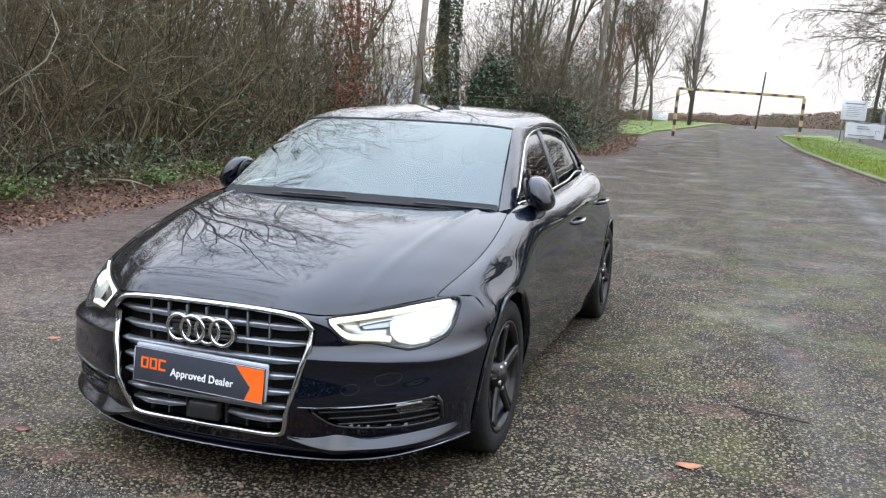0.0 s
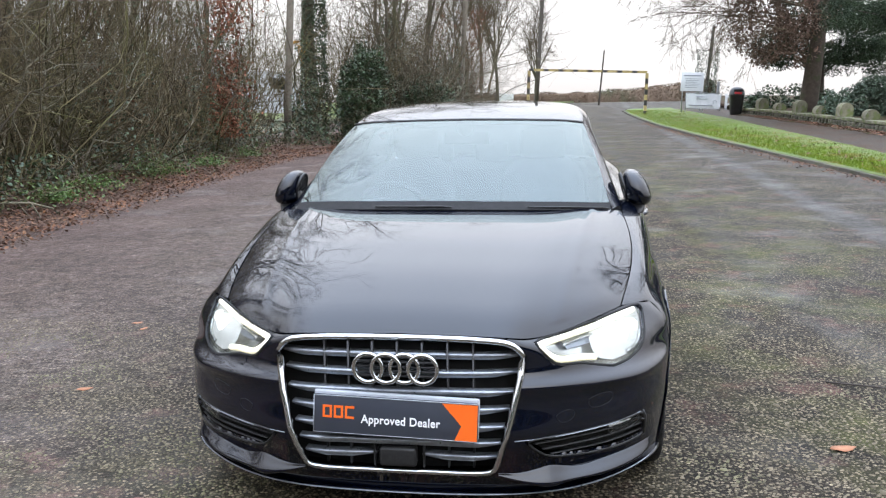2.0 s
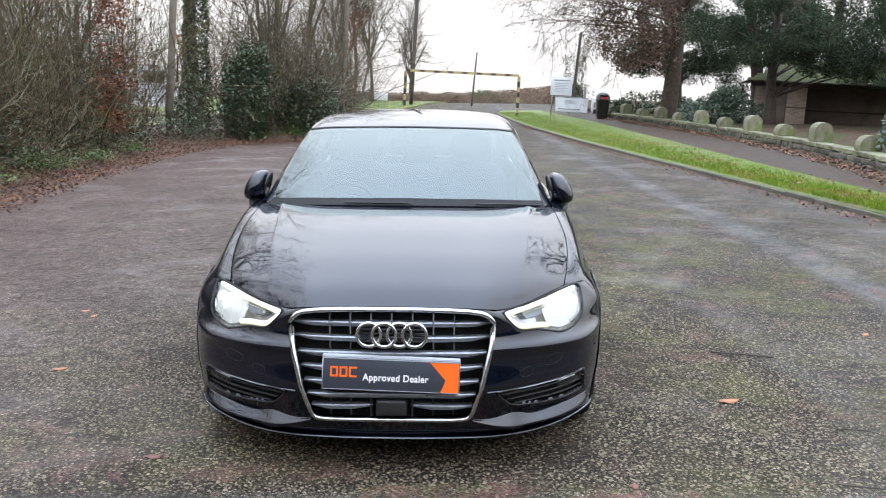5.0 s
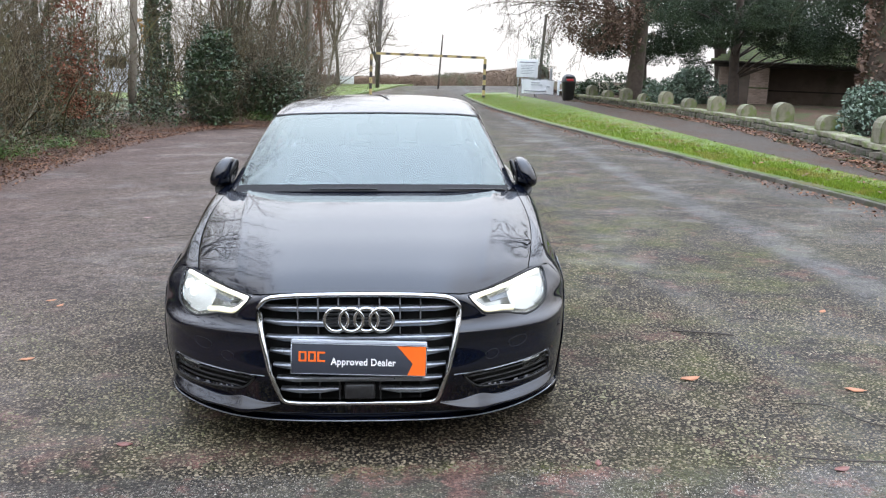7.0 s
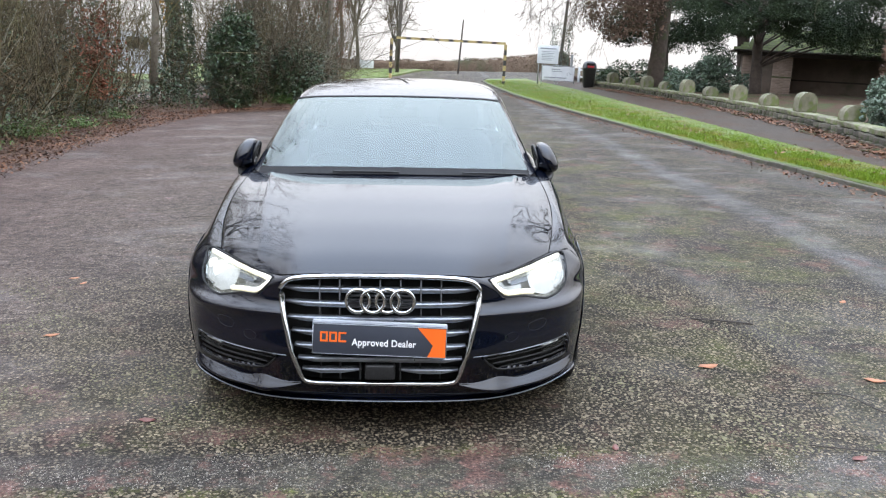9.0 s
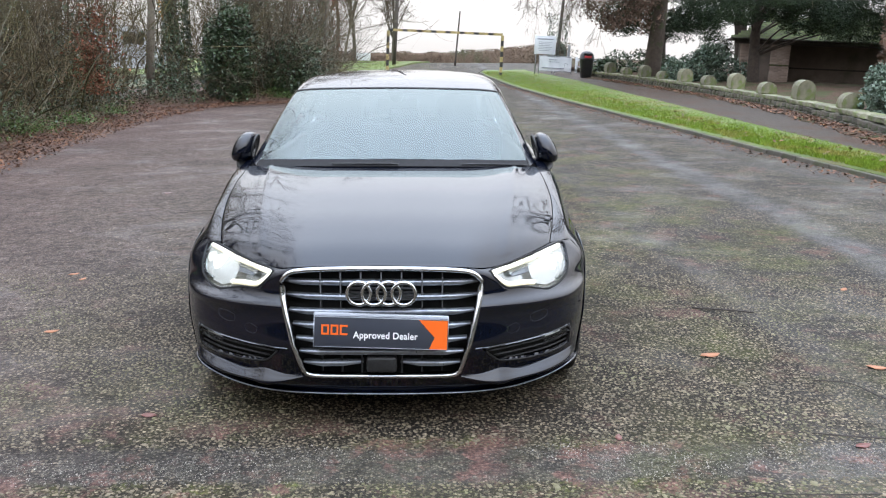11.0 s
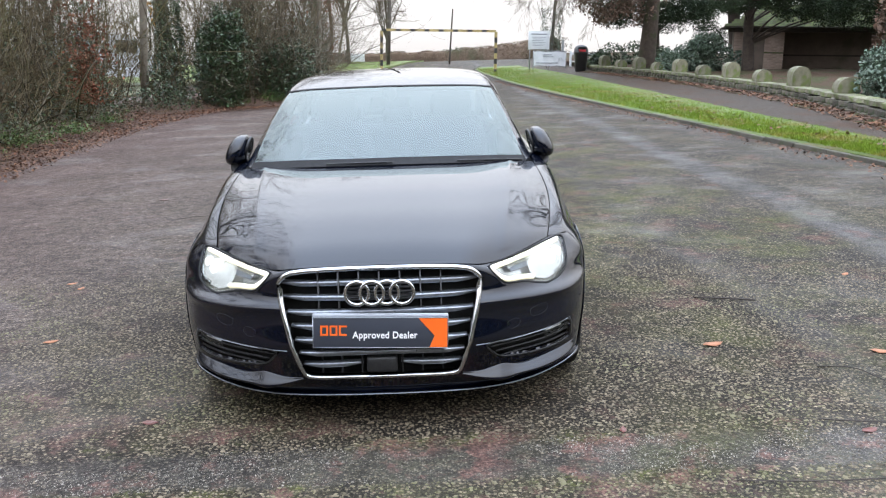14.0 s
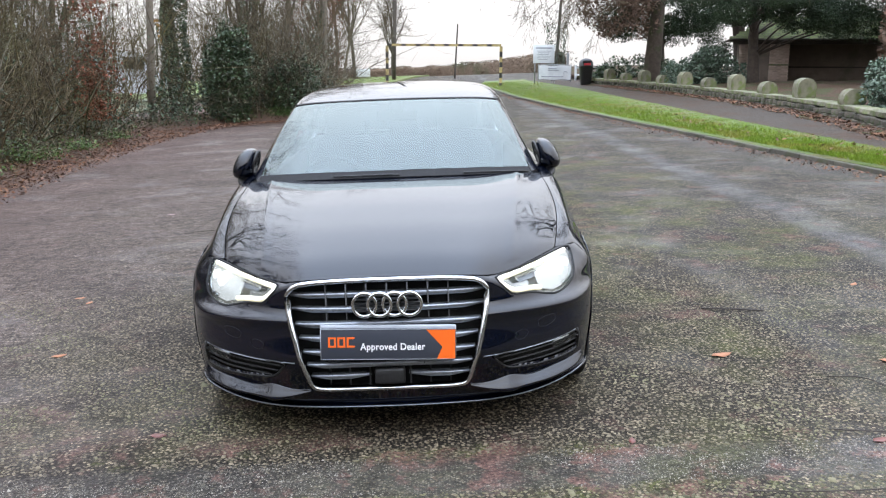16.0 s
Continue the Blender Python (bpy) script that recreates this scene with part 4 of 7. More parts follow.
for side_of, fd, rd in ((lambda d: d, front_doors[0], rear_doors[0]), (other, front_doors[1], rear_doors[1])):
    for poly, host, name in ((front_glass, fd, "window_glass"), (rear_glass, rd, "window_glass"), (quarter, rd, "quarter_glass")):
        part(name, side_of(side_shape(poly, -0.004, 0.004)), tinted_glass, host).visible_shadow = False
    # the black divider between the windows
    part("window_divider", side_of(side_shape([(2.40, 1.272), (2.46, 1.276), (2.43, .976), (2.36, .973)], 0.0, 0.02)), trim_black, car)
    part("window_divider", side_of(side_shape([(3.06, 1.23), (3.10, 1.217), (3.24, 1.018), (3.20, 1.01)], 0.0, 0.02)), trim_black, car)
    ring = [on_side(y, z, 0.003) for y, z in DLO]
    part("window_trim", side_of(tube(spline(ring + ring[:1], 3)[:-1], 0.008, 6, True)), chrome, car, "bright strip round the side windows")
    # pillars and rail: from the window opening out to the screen and the roof
    rail = []
    front_line = [(.705, 1.262, .938), (.672, 1.43, 1.032), (.642, 1.60, 1.125), (.612, 1.76, 1.21), (.583, 1.92, 1.29), (.604, 2.10, 1.298), (.603, 2.35, 1.317), (.601, 2.7, 1.32), (.596, 3.05, 1.297), (.596, 3.28, 1.236), (.578, 3.62, 1.128), (.605, 3.90, .988)]
    back_line = [(1.40, .94), (1.60, 1.036), (1.78, 1.127), (1.90, 1.182), (1.99, 1.216), (2.15, 1.262), (2.4, 1.289), (2.7, 1.292), (2.96, 1.268), (3.16, 1.22), (3.46, 1.06), (3.50, 1.025)]
    for (fx, fy, fz), (by, bz) in zip(front_line, back_line):
        bx, _, _ = on_side(by, bz)
        rail.append([(fx, fy, fz), ((fx + bx) / 2 + .012, (fy + by) / 2, (fz + bz) / 2 + .006), (bx, by, bz), (bx - .03, by, bz - .004)])
    rail = np.array(rail)
    part("cabin_pillar", side_of(skin(sheet(rail, 4, 3), None, 0, flip=True)), paint, car)
    # the deck beside the rear window
    deck = [[(.60, 3.90, .988), (.622, 3.91, .982), (.64, 3.92, .972)], [(.595, 3.75, 1.06), (.64, 3.72, 1.015), (.664, 3.73, .988)], [(.585, 3.6, 1.135), (.645, 3.55, 1.05), (.686, 3.55, 1.0)], [(.60, 3.48, 1.09), (.66, 3.48, 1.03), (.694, 3.46, 1.004)]]
    part("rear_deck", side_of(skin(sheet(deck, 5, 5), None, 0, flip=True)), paint, car)
    # black corner at the mirror foot
    part("mirror_corner", side_of(side_shape([(1.30, .93), (1.37, .935), (1.47, .955), (1.60, 1.028), (1.52, 1.0), (1.40, .945)], 0.0, 0.02)), trim_black, car)

# grille
ring = []
for (x0, z0), (x1, z1) in zip(GRILLE, GRILLE[1:] + GRILLE[:1]):
    for k in range(6):
        ring.append((x0 + (x1 - x0) * k / 6, z0 + (z1 - z0) * k / 6))


def rounded(loop, steps=4):
    P = np.array(loop, float)
    for _ in range(steps):
        P = 0.25 * np.roll(P, 1, 0) + 0.5 * P + 0.25 * np.roll(P, -1, 0)
    return P


ring = rounded(ring, 3)
grille = part("grille", skin(both(sheet([[(x, .07 + .06 * (x / .4) ** 2 + dz, z) for x in (0, .15, .3, .41)] for z, dz in ((.235, .03), (.4, .01), (.55, .02), (.69, .06))], 4, 4))), dark_void, car, "black single-frame grille with satin grey bars")
part("grille_frame", tube([(x, nose_y(x, z) - .004, z) for x, z in ring], 0.0125, 8, True, flat=0.8), chrome, grille, "bright chrome grille frame")


def half_width(z):
    return float(np.interp(z, [.245, .272, .628, .683], [.285, .318, .405, .345])) - 0.012


def bar(z, x0, x1, h=0.0135):
    """A grille bar whose ends taper to a blade."""
    G = []
    for k in range(29):
        u = k / 28
        x = x0 + (x1 - x0) * u
        t = min(1, min(abs(x - x0), abs(x1 - x)) / 0.075)
        y = nose_y(x, z) + 0.004 + 0.016 * (1 - t)
        a = h * (0.45 + 0.55 * t)
        G.append([(x, y + .035, z + a * .5), (x, y + .004, z + a * .55), (x, y, z + a * .1), (x, y + .003, z - a * .9), (x, y + .03, z - a * 1.1)])
    return skin(np.array(G), None, 0, flip=True)


for z in (.629, .573, .517, .462, .408, .355, .303):
    w = half_width(z)
    if z < .31:
        part("grille_bar", bar(z, -w, -.075), satin, grille)
        part("grille_bar", bar(z, .075, w), satin, grille)
    else:
        part("grille_bar", bar(z, -w, w), satin, grille)
for x in (-.24, -.16, -.08, 0, .08, .16, .24):
    part("grille_strut", box(x - .003, x + .003, .03 + .05 * x * x * 6, .05 + .05 * x * x * 6, .26, .67), trim_black, grille)
part("radar_sensor", box(-.06, .06, .005, .05, .268, .333, .01), trim_black, car, "black square sensor block in the grille")
# badge: four linked rings
badge = part("badge", lathe([(0.012, 0.001), (0.012, 0.02), (0.02, 0.022)], 16, "y"), dark_void, car, "four linked chrome rings")
badge.location = (0.002, 0.005, 0.598)
for k in range(4):
    loop = [(0.0580 * (k - 1.5) + 0.0455 * math.cos(w), -.012 - .003 * (k % 2), 0.0455 * math.sin(w)) for w in [2 * math.pi * i / 40 for i in range(40)]]
    part("badge_ring", tube(loop, 0.0072, 8, True, up=(0, 1, 0)), chrome, badge)
for z in (-.03, -.015, 0, .015, .03):
    part("badge_slat", box(-.125, .125, 0.004, 0.02, z - .003, z + .003), trim_black, badge)

# dealer's plate
plate = part("dealer_plate", box(-.262, .262, -.006, .006, -.062, .062, .005), plate_blue, car, "dark slate show plate with orange end and white lettering")
plate.matrix_local = pose(0, -0.016, .442, -5, 1.8, 0)
part("plate_holder", box(-.264, .264, .004, .022, -.058, .073, .006), clear_edge, plate, "pale acrylic plate holder edge")


def plate_shape(name, poly, material, lift=0.0):
    y = -.0072 - lift
    n = len(poly)
    V = [(x, y, z) for x, z in poly] + [(x, y + .0012, z) for x, z in poly]
    F = [tuple(range(n))] + [(i, i + n, (i + 1) % n + n, (i + 1) % n) for i in range(n)]
    a = sum(p[0] * q[1] - q[0] * p[1] for p, q in zip(poly, poly[1:] + poly[:1]))
    if a < 0:
        F = [tuple(reversed(f)) for f in F]
    part(name, (V, F), material, plate, smooth=False)


plate_shape("orange_chevron", [(.148, .056), (.2595, .056), (.2595, -.058), (.190, -.058), (.210, -.012)], orange)
part("plate_edge", join(box(-.262, .262, -.0078, -.0065, .0575, .0605), box(-.262, .262, -.0078, -.0065, -.0605, -.0585), box(-.262, -.2592, -.0078, -.0065, -.058, .057)), clear_edge, plate)
# the orange mark, as three plain open blocks
for x, gap in ((-.232, 0), (-.196, 0), (-.160, 1)):
    plate_shape("orange_mark", [(x, .028), (x + .030, .028), (x + .030, .021), (x, .021)], orange)
    plate_shape("orange_mark", [(x, .021), (x + .007, .021), (x + .007, -.005), (x, -.005)], orange)
    plate_shape("orange_mark", [(x, -.005), (x + .030, -.005), (x + .030, -.012), (x, -.012)], orange)
    if not gap:
        plate_shape("orange_mark", [(x + .023, .021), (x + .030, .021), (x + .030, -.005), (x + .023, -.005)], orange)
words = bpy.data.curves.new("approved_dealer_lettering", "FONT")
words.body, words.size, words.extrude, words.space_character, words.offset = "Approved Dealer", 0.0375, 0.0008, 1.06, 0.0006
w_ob = new("lettering_source", words)
w_me = bpy.data.meshes.new_from_object(w_ob)
bpy.data.objects.remove(w_ob)
wv = [v.co for v in w_me.vertices]
wx0, wx1 = min(v.x for v in wv), max(v.x for v in wv)
for v in w_me.vertices:
    v.co = Vector(((v.co.x - wx0) / (wx1 - wx0) * 0.252 - 0.108, -.0080 - v.co.z, v.co.y - 0.022))
w_me.materials.clear()
w_me.materials.append(white_print)
lettering = new("lettering", w_me)
lettering.parent = plate
tagged(lettering, "white lettering")

# pale colour standing in for the glint in the fog lamps
sparkle = mat("pale_painted_glint", (0.75, 0.77, 0.78), (0.3, 0.31, 0.32), scale=70, rough=0.3, metal=0.3)
# headlights
def lamp_patch(poly, inset, n=26, shrink=0.0):
    """A patch of the nose surface inside a shape, pushed inwards by inset."""
    P = np.array(poly)
    c = P.mean(axis=0)
    P = c + (P - c) * (1 - shrink)
    bm = bmesh.new()
    f = bm.faces.new([bm.verts.new((x, 0, z)) for x, z in P])
    bmesh.ops.triangulate(bm, faces=[f])
    bmesh.ops.subdivide_edges(bm, edges=bm.edges[:], cuts=4, use_grid_fill=True)
    bm.verts.index_update()
    bm.normal_update()
    V = [(v.co.x, nose_y(v.co.x, v.co.z) + inset, v.co.z) for v in bm.verts]
    F = [tuple(v.index for v in q.verts) if q.normal.y < 0 else tuple(v.index for v in reversed(q.verts)) for q in bm.faces]
    bm.free()
    return V, F


def strip(pts, inset, w):
    return tube(spline([(x, nose_y(x, z) + inset, z) for x, z in pts], 5), w, 6)


for side_of in (lambda d: d, other):
    lamp = part("headlight", side_of(lamp_patch(LAMP, 0.075, shrink=-0.02)), silver, car, "lit headlight with bright daytime strip under a clear lens")
    edge = rounded([(x0 + (x1 - x0) * k / 4, z0 + (z1 - z0) * k / 4) for (x0, z0), (x1, z1) in zip(LAMP, LAMP[1:] + LAMP[:1]) for k in range(4)], 1)
    wall = [[(x, nose_y(x, z) + d, z) for x, z in list(edge) + [edge[0]]] for d in (0.0, .08)]
    part("lamp_wall", side_of(skin(np.array(wall))), silver, lamp)
    part("lamp_rim", side_of(tube([(x, nose_y(x, z) + .002, z) for x, z in edge], .005, 6, True)), dark_void, lamp)
    part("lens", side_of(lamp_patch(LAMP, 0.001)), clear_lens, lamp).visible_shadow = False
    part("daytime_strip", side_of(strip([(.437, .653), (.52, .660), (.62, .673), (.70, .685), (.752, .690)], .009, .0105)), led_white, lamp, "lit white strip")
    part("daytime_strip", side_of(strip([(.440, .650), (.470, .622), (.503, .602), (.56, .597), (.62, .588)], .011, .0115)), led_white, lamp, "lit white strip")
    part("daytime_strip", side_of(strip([(.752, .70), (.772, .675), (.774, .625), (.762, .592), (.725, .575)], .03, .007)), silver, lamp)
    part("bezel", side_of(lamp_patch([(.505, .648), (.56, .655), (.625, .662), (.63, .640), (.60, .622), (.53, .618)], 0.045)), satin, lamp)
    part("bezel_fin", side_of(strip([(.515, .632), (.56, .640), (.61, .645)], .035, .004)), chrome, lamp)
    part("reflector_bowl", side_of(lamp_patch([(.600, .664), (.68, .678), (.755, .688), (.778, .676), (.782, .622), (.769, .592), (.732, .568), (.68, .561), (.636, .574), (.612, .600), (.600, .632)], 0.034)), bowl_white, lamp, "bright lit reflector bowl")
    for x, z, r in ((.692, .630, .040), (.742, .640, .026)):
        y = nose_y(x, z) + .03
        part("beam_lens", side_of(moved(lathe([(0.0, .001), (.002, r * .5), (.010, r * .85), (.022, r)], 24, "y"), Matrix.Translation((x, y, z)))), beam_white, lamp, "bright lit beam lens")

# fog lamp inlets, blade and lip
for side_of in (lambda d: d, other):
    inlet = part("lower_inlet", side_of(lamp_patch(FOG, 0.06, shrink=-0.04)), dark_void, car, "black slatted lower inlet with fog lamp")
    for k, z in enumerate((.352, .327, .302)):
        x0 = .43 + .025 * k
        part("inlet_slat", side_of(tube(spline([(x, nose_y(x, z + dz) + .012, z + dz) for x, dz in ((x0, -.006), (.55, -.002), (.66, .004), (.778, .012))], 6), .006, 6, flat=0.5)), trim_black, inlet)
    part("inlet_line", side_of(tube(spline([(x, nose_y(x, z) - .002, z) for x, z in ((.372, .368), (.5, .3665), (.62, .372), (.70, .378), (.772, .389))], 6), .0020, 6)), satin, inlet, "thin grey line over the inlet")
    part("inlet_rim", side_of(tube([(x, nose_y(x, z) + .001, z) for x, z in rounded([(a + (c - a) * k / 5, b + (d - b) * k / 5) for (a, b), (c, d) in zip(FOG, FOG[1:] + FOG[:1]) for k in range(5)], 2)], .004, 6, True)), trim_black, inlet)
    part("inlet_end", side_of(tube([(x, nose_y(x, z) + .002, z) for x, z in ((.779, .388), (.789, .36), (.786, .295))], .007, 6)), trim_black, inlet)
    fog = part("fog_lamp", side_of(lamp_patch([(.655, .372), (.762, .383), (.768, .358), (.735, .342), (.675, .336)], 0.012)), fog_reflector, inlet, "clear fog lamp with smoked reflector and a painted glint")
    part("fog_lens", side_of(lamp_patch([(.652, .374), (.765, .386), (.772, .356), (.738, .339), (.672, .333)], 0.008)), clear_lens, fog).visible_shadow = False
    # a pale tube painted as the sparkle along the lamp's upper edge
    part("fog_bulb", side_of(tube(spline([(x, nose_y(x, z) + .009, z) for x, z in ((.664, .366), (.69, .369), (.735, .374))], 4), .0050, 6)), sparkle, fog)
    part("fog_surround", side_of(tube([(x, nose_y(x, z) + .01, z) for x, z in ((.652, .374), (.765, .386), (.772, .356), (.738, .339), (.672, .333))], .005, 6, True)), trim_black, fog)
    bladeG = []
    # a flared shelf that rises to a fin at its inner end, lit from above
    for x, z, w, o in ((.318, .243, .004, .003), (.385, .233, .012, .018), (.44, .232, .022, .032), (.478, .234, .028, .040), (.53, .227, .020, .040), (.63, .230, .019, .043), (.73, .241, .019, .042), (.795, .251, .016, .032), (.832, .260, .008, .008)):
        y = nose_y(x, z)
        bladeG.append([(x, y + .012, z + w * 1.1), (x, y - o * .05, z + w * .95), (x, y - o * .5, z + w * .1), (x, y - o * .95, z - w * .8), (x, y - o, z - w), (x, y - o * .97, z - w * 1.25), (x, y - o * .6, z - w * 1.6), (x, y + .010, z - w * 1.9)])
    part("bumper_blade", side_of(skin(sheet(bladeG, 6, 4), None, 0, flip=True)), paint, car)
    part("washer_cover", side_of(tube([(x, nose_y(x, z) - .0005, z) for x, z in spline([(.60, .47), (.62, .478), (.66, .483), (.675, .478), (.672, .455), (.66, .447), (.62, .441), (.605, .447)] + [(.60, .47)], 5)[:-1]], .0009, 4, True)), dark_void, car)
    part("tow_cover", side_of(tube([(x, nose_y(x, z) - .0005, z) for x, z in spline([(.50, .435), (.515, .443), (.545, .445), (.555, .435), (.552, .422), (.54, .413), (.515, .411), (.503, .42), (.50, .435)], 5)[:-1]], .0008, 4, True)), dark_void, car)
lip_line = [(-p[0], p[1], p[2]) for p in NOSE[0][6:0:-1]] + list(NOSE[0][:7])
part("lip", tube(spline([(x, y - .012, z) for x, y, z in lip_line], 5), .011, 8, flat=0.5), paint, car)
part("lip_line", tube(spline([(x, y - .0235, z + .001) for x, y, z in lip_line], 5), .0025, 5), satin, car, "thin bright line along the lip")
part("undertray", skin(both(sheet([[(0, .08, .17), (.4, .14, .165), (.8, .38, .2)], [(0, .6, .19), (.4, .6, .19), (.5, .6, .19)], [(0, 4.3, .2), (.4, 4.3, .2), (.5, 4.3, .2)]], 4, 4))), dark_void, car)
part("floor_pan", box(-.5, .5, .4, 4.3, .20, .32, .02), dark_void, car)
# unseen dark box added to stop light showing through the panel gaps
part("engine_bay", box(-.62, .62, .42, 1.18, .3, .66, .02), dark_void, car)

# wheels
def tyre_profile():
    return [(-.19, .215), (-.205, .25), (-.208, .285), (-.20, .306), (-.18, .315), (-.14, .3165), (-.085, .317), (-.03, .3155), (-.012, .307), (-.004, .29), (-.002, .262), (-.008, .238), (-.018, .229)]


def wheel(y, turn):
    w = part("wheel", lathe(tyre_profile(), 64), rubber, car, "black alloy wheel with low-profile tyre")
    w.location = (.885, y, HUB)
    w.rotation_euler = (0, 0, 0)
    part("rim", lathe([(-.20, .212), (-.10, .205), (-.03, .214), (-.014, .229), (-.008, .228), (-.010, .219), (-.03, .209)], 64), rim_black, w, "gloss black rim")
    for k in range(5):
        a0 = 2 * math.pi * k / 5 + turn
        for s in (-1, 1):
            pts = []
            for r, off in ((.035, .08), (.09, .075), (.15, .10), (.212, .125)):
                a = a0 + s * off * (.10 / max(r, .06))
                pts.append((-.022 + .02 * (r / .212) ** 2 - .012, r * math.cos(a), r * math.sin(a)))
            part("spoke", tube(spline(pts, 5), [.022 - .0005 * i for i in range(16)], 6, flat=0.7, up=(1, 0, 0)), rim_black, w)
    part("hub", lathe([(-.06, .07), (-.02, .062), (-.008, .034), (-.004, .03), (-.003, .001)], 32), rim_black, w)
    for k in range(5):
        a = 2 * math.pi * (k + .5) / 5 + turn
        part("wheel_bolt", moved(lathe([(-.03, .011), (-.012, .011), (-.010, .008), (-.010, .001)], 8), Matrix.Translation((0, .05 * math.cos(a), .05 * math.sin(a)))), disc_steel, w)
    part("brake_disc", lathe([(-.085, .15), (-.085, .06), (-.06, .06), (-.06, .15), (-.085, .15)], 48), disc_steel, w, "worn steel brake disc")
    part("brake_calliper", box(-.10, -.045, -.06, .06, .09, .165, .015), trim_black, w)
    return w


for y, turn in ((FRONT_AXLE, .31), (REAR_AXLE, .9)):
    a = wheel(y, turn)
    b = copy_thing(a, Matrix.Translation((-.885, y, HUB)) @ Matrix.Rotation(math.pi, 4, "Z"))

# door mirrors, folded back along the doors
def mirror_shell():
    """A rounded shell drawn out along the door; each section leans in towards its top."""
    secs = []
    for y, k, dx, dz in ((1.452, .02, .006, -.018), (1.458, .36, .005, -.016), (1.476, .68, .003, -.010), (1.505, .90, .001, -.004), (1.545, 1.0, 0, 0), (1.59, 1.0, 0, .002), (1.635, .93, -.003, .002), (1.665, .78, -.006, .002), (1.682, .50, -.008, 0), (1.688, .02, -.008, 0)):
        sec = []
        for a in [2 * math.pi * q / 28 for q in range(29)]:
            c, d = math.cos(a), math.sin(a)
            hz = .080 * math.copysign(abs(d) ** .85, d)
            wide = .064 - .012 * (hz / .08)
            hx = wide * math.copysign(abs(c) ** .8, c)
            if c < 0:
                hx *= .82
            sec.append((.817 + dx + (hx - .26 * hz) * k, y, 1.003 + dz + hz * k))
        secs.append(sec)
    return skin(sheet(secs, 3, 1), None, 0, flip=True)


for side_of in (lambda d: d, other):
    mirror = part("door_mirror", side_of(mirror_shell()), paint, car, "black door mirror folded back")
    part("mirror_foot", side_of(tube(spline([(.735, 1.43, .912), (.785, 1.455, .898), (.822, 1.50, .905), (.828, 1.53, .935)], 5), [.040, .039, .038, .037, .036, .035, .034, .033, .033, .034, .035, .036, .036, .037, .037, .037], 8, flat=.6)), trim_black, mirror)
    frame_pts = [(.764 - .012 * math.cos(a) * .3 - .26 * .06 * math.sin(a), 1.535 + .058 * math.cos(a) + .02, 1.008 + .06 * math.sin(a)) for a in [2 * math.pi * q / 24 for q in range(24)]]
    glass_at = [(x - .003, y, z) for x, y, z in frame_pts]
    part("mirror_glass", side_of((glass_at + [(.760, 1.555, 1.008)], [(q, (q + 1) % 24, 24) for q in range(24)])), fog_reflector, mirror, "dark mirror glass facing the door")
    part("mirror_rim", side_of(tube(frame_pts, .007, 6, True)), trim_black, mirror)
    part("indicator", side_of(tube(spline([(.800, 1.462, .988), (.838, 1.468, .985), (.866, 1.50, .982), (.878, 1.56, .984)], 5), .0035, 6)), trim_black, mirror)

# door handles
for y, z in ((2.13, .80), (2.98, .83)):
    for side_of, hosts in ((lambda d: d, 0), (other, 1)):
        x = float(np.interp(z, [.56, .77, .9], [.892, .885, .867]))
        h = part("door_handle", side_of(tube(spline([(x - .004, y, z), (x + .026, y + .03, z + .004), (x + .032, y + .11, z + .008), (x + .026, y + .19, z + .01), (x - .004, y + .215, z + .008)], 5), .013, 8, flat=.8)), paint, (front_doors if y < 2.4 else rear_doors)[hosts])
        part("handle_strip", side_of(tube(spline([(x + .024, y + .02, z + .008), (x + .044, y + .11, z + .012), (x + .024, y + .20, z + .015)], 5), .004, 6)), chrome, h)

# wipers
def on_screen(u, v, out):
    """A place on the windscreen, from its foot (v 0) to its top (v 1)."""
    n, m, _ = screen.shape
    a = screen[min(int(v * (n - 1)), n - 1), min(int(abs(u) * (m - 1)), m - 1)]
    return (math.copysign(a[0], u), a[1] - out * .45, a[2] + out)


for name, pts in (("wiper", [(.95, .02), (.75, .03), (.55, .022), (.40, .01)]), ("wiper", [(.03, .012), (-.06, .022), (-.20, .022), (-.34, .012)])):
    arm = part(name, tube(spline([on_screen(u * 1.0 + .0001, v, .008) for u, v in pts], 4), .0045, 6, flat=.6), trim_black, car)
    part("wiper_blade", tube(spline([on_screen(u + .02, v + .008, .005) for u, v in pts[:3]], 4), .004, 5), trim_black, arm)

# cabin
cabin = part("dashboard", box(-.68, .68, 1.32, 1.62, .72, .90, .05), trim_black, car, "dark dashboard")
part("instrument_hood", moved(lathe([(-.19, .001), (-.17, .06), (0, .075), (.17, .06), (.19, .001)], 20), Matrix.Translation((-.36, 1.56, .88))), trim_black, cabin)
wheel_loop = [(-.36 + .18 * math.cos(a), 1.80 - .07 * math.sin(a), .84 + .165 * math.sin(a)) for a in [2 * math.pi * k / 32 for k in range(32)]]
steering = part("steering_wheel", tube(wheel_loop, .015, 8, True), trim_black, car, "dark steering wheel on the driver's side")
part("steering_boss", moved(lathe([(-.03, .001), (-.02, .07), (.02, .07), (.03, .001)], 20, "y"), Matrix.Translation((-.36, 1.79, .83))), trim_black, steering)


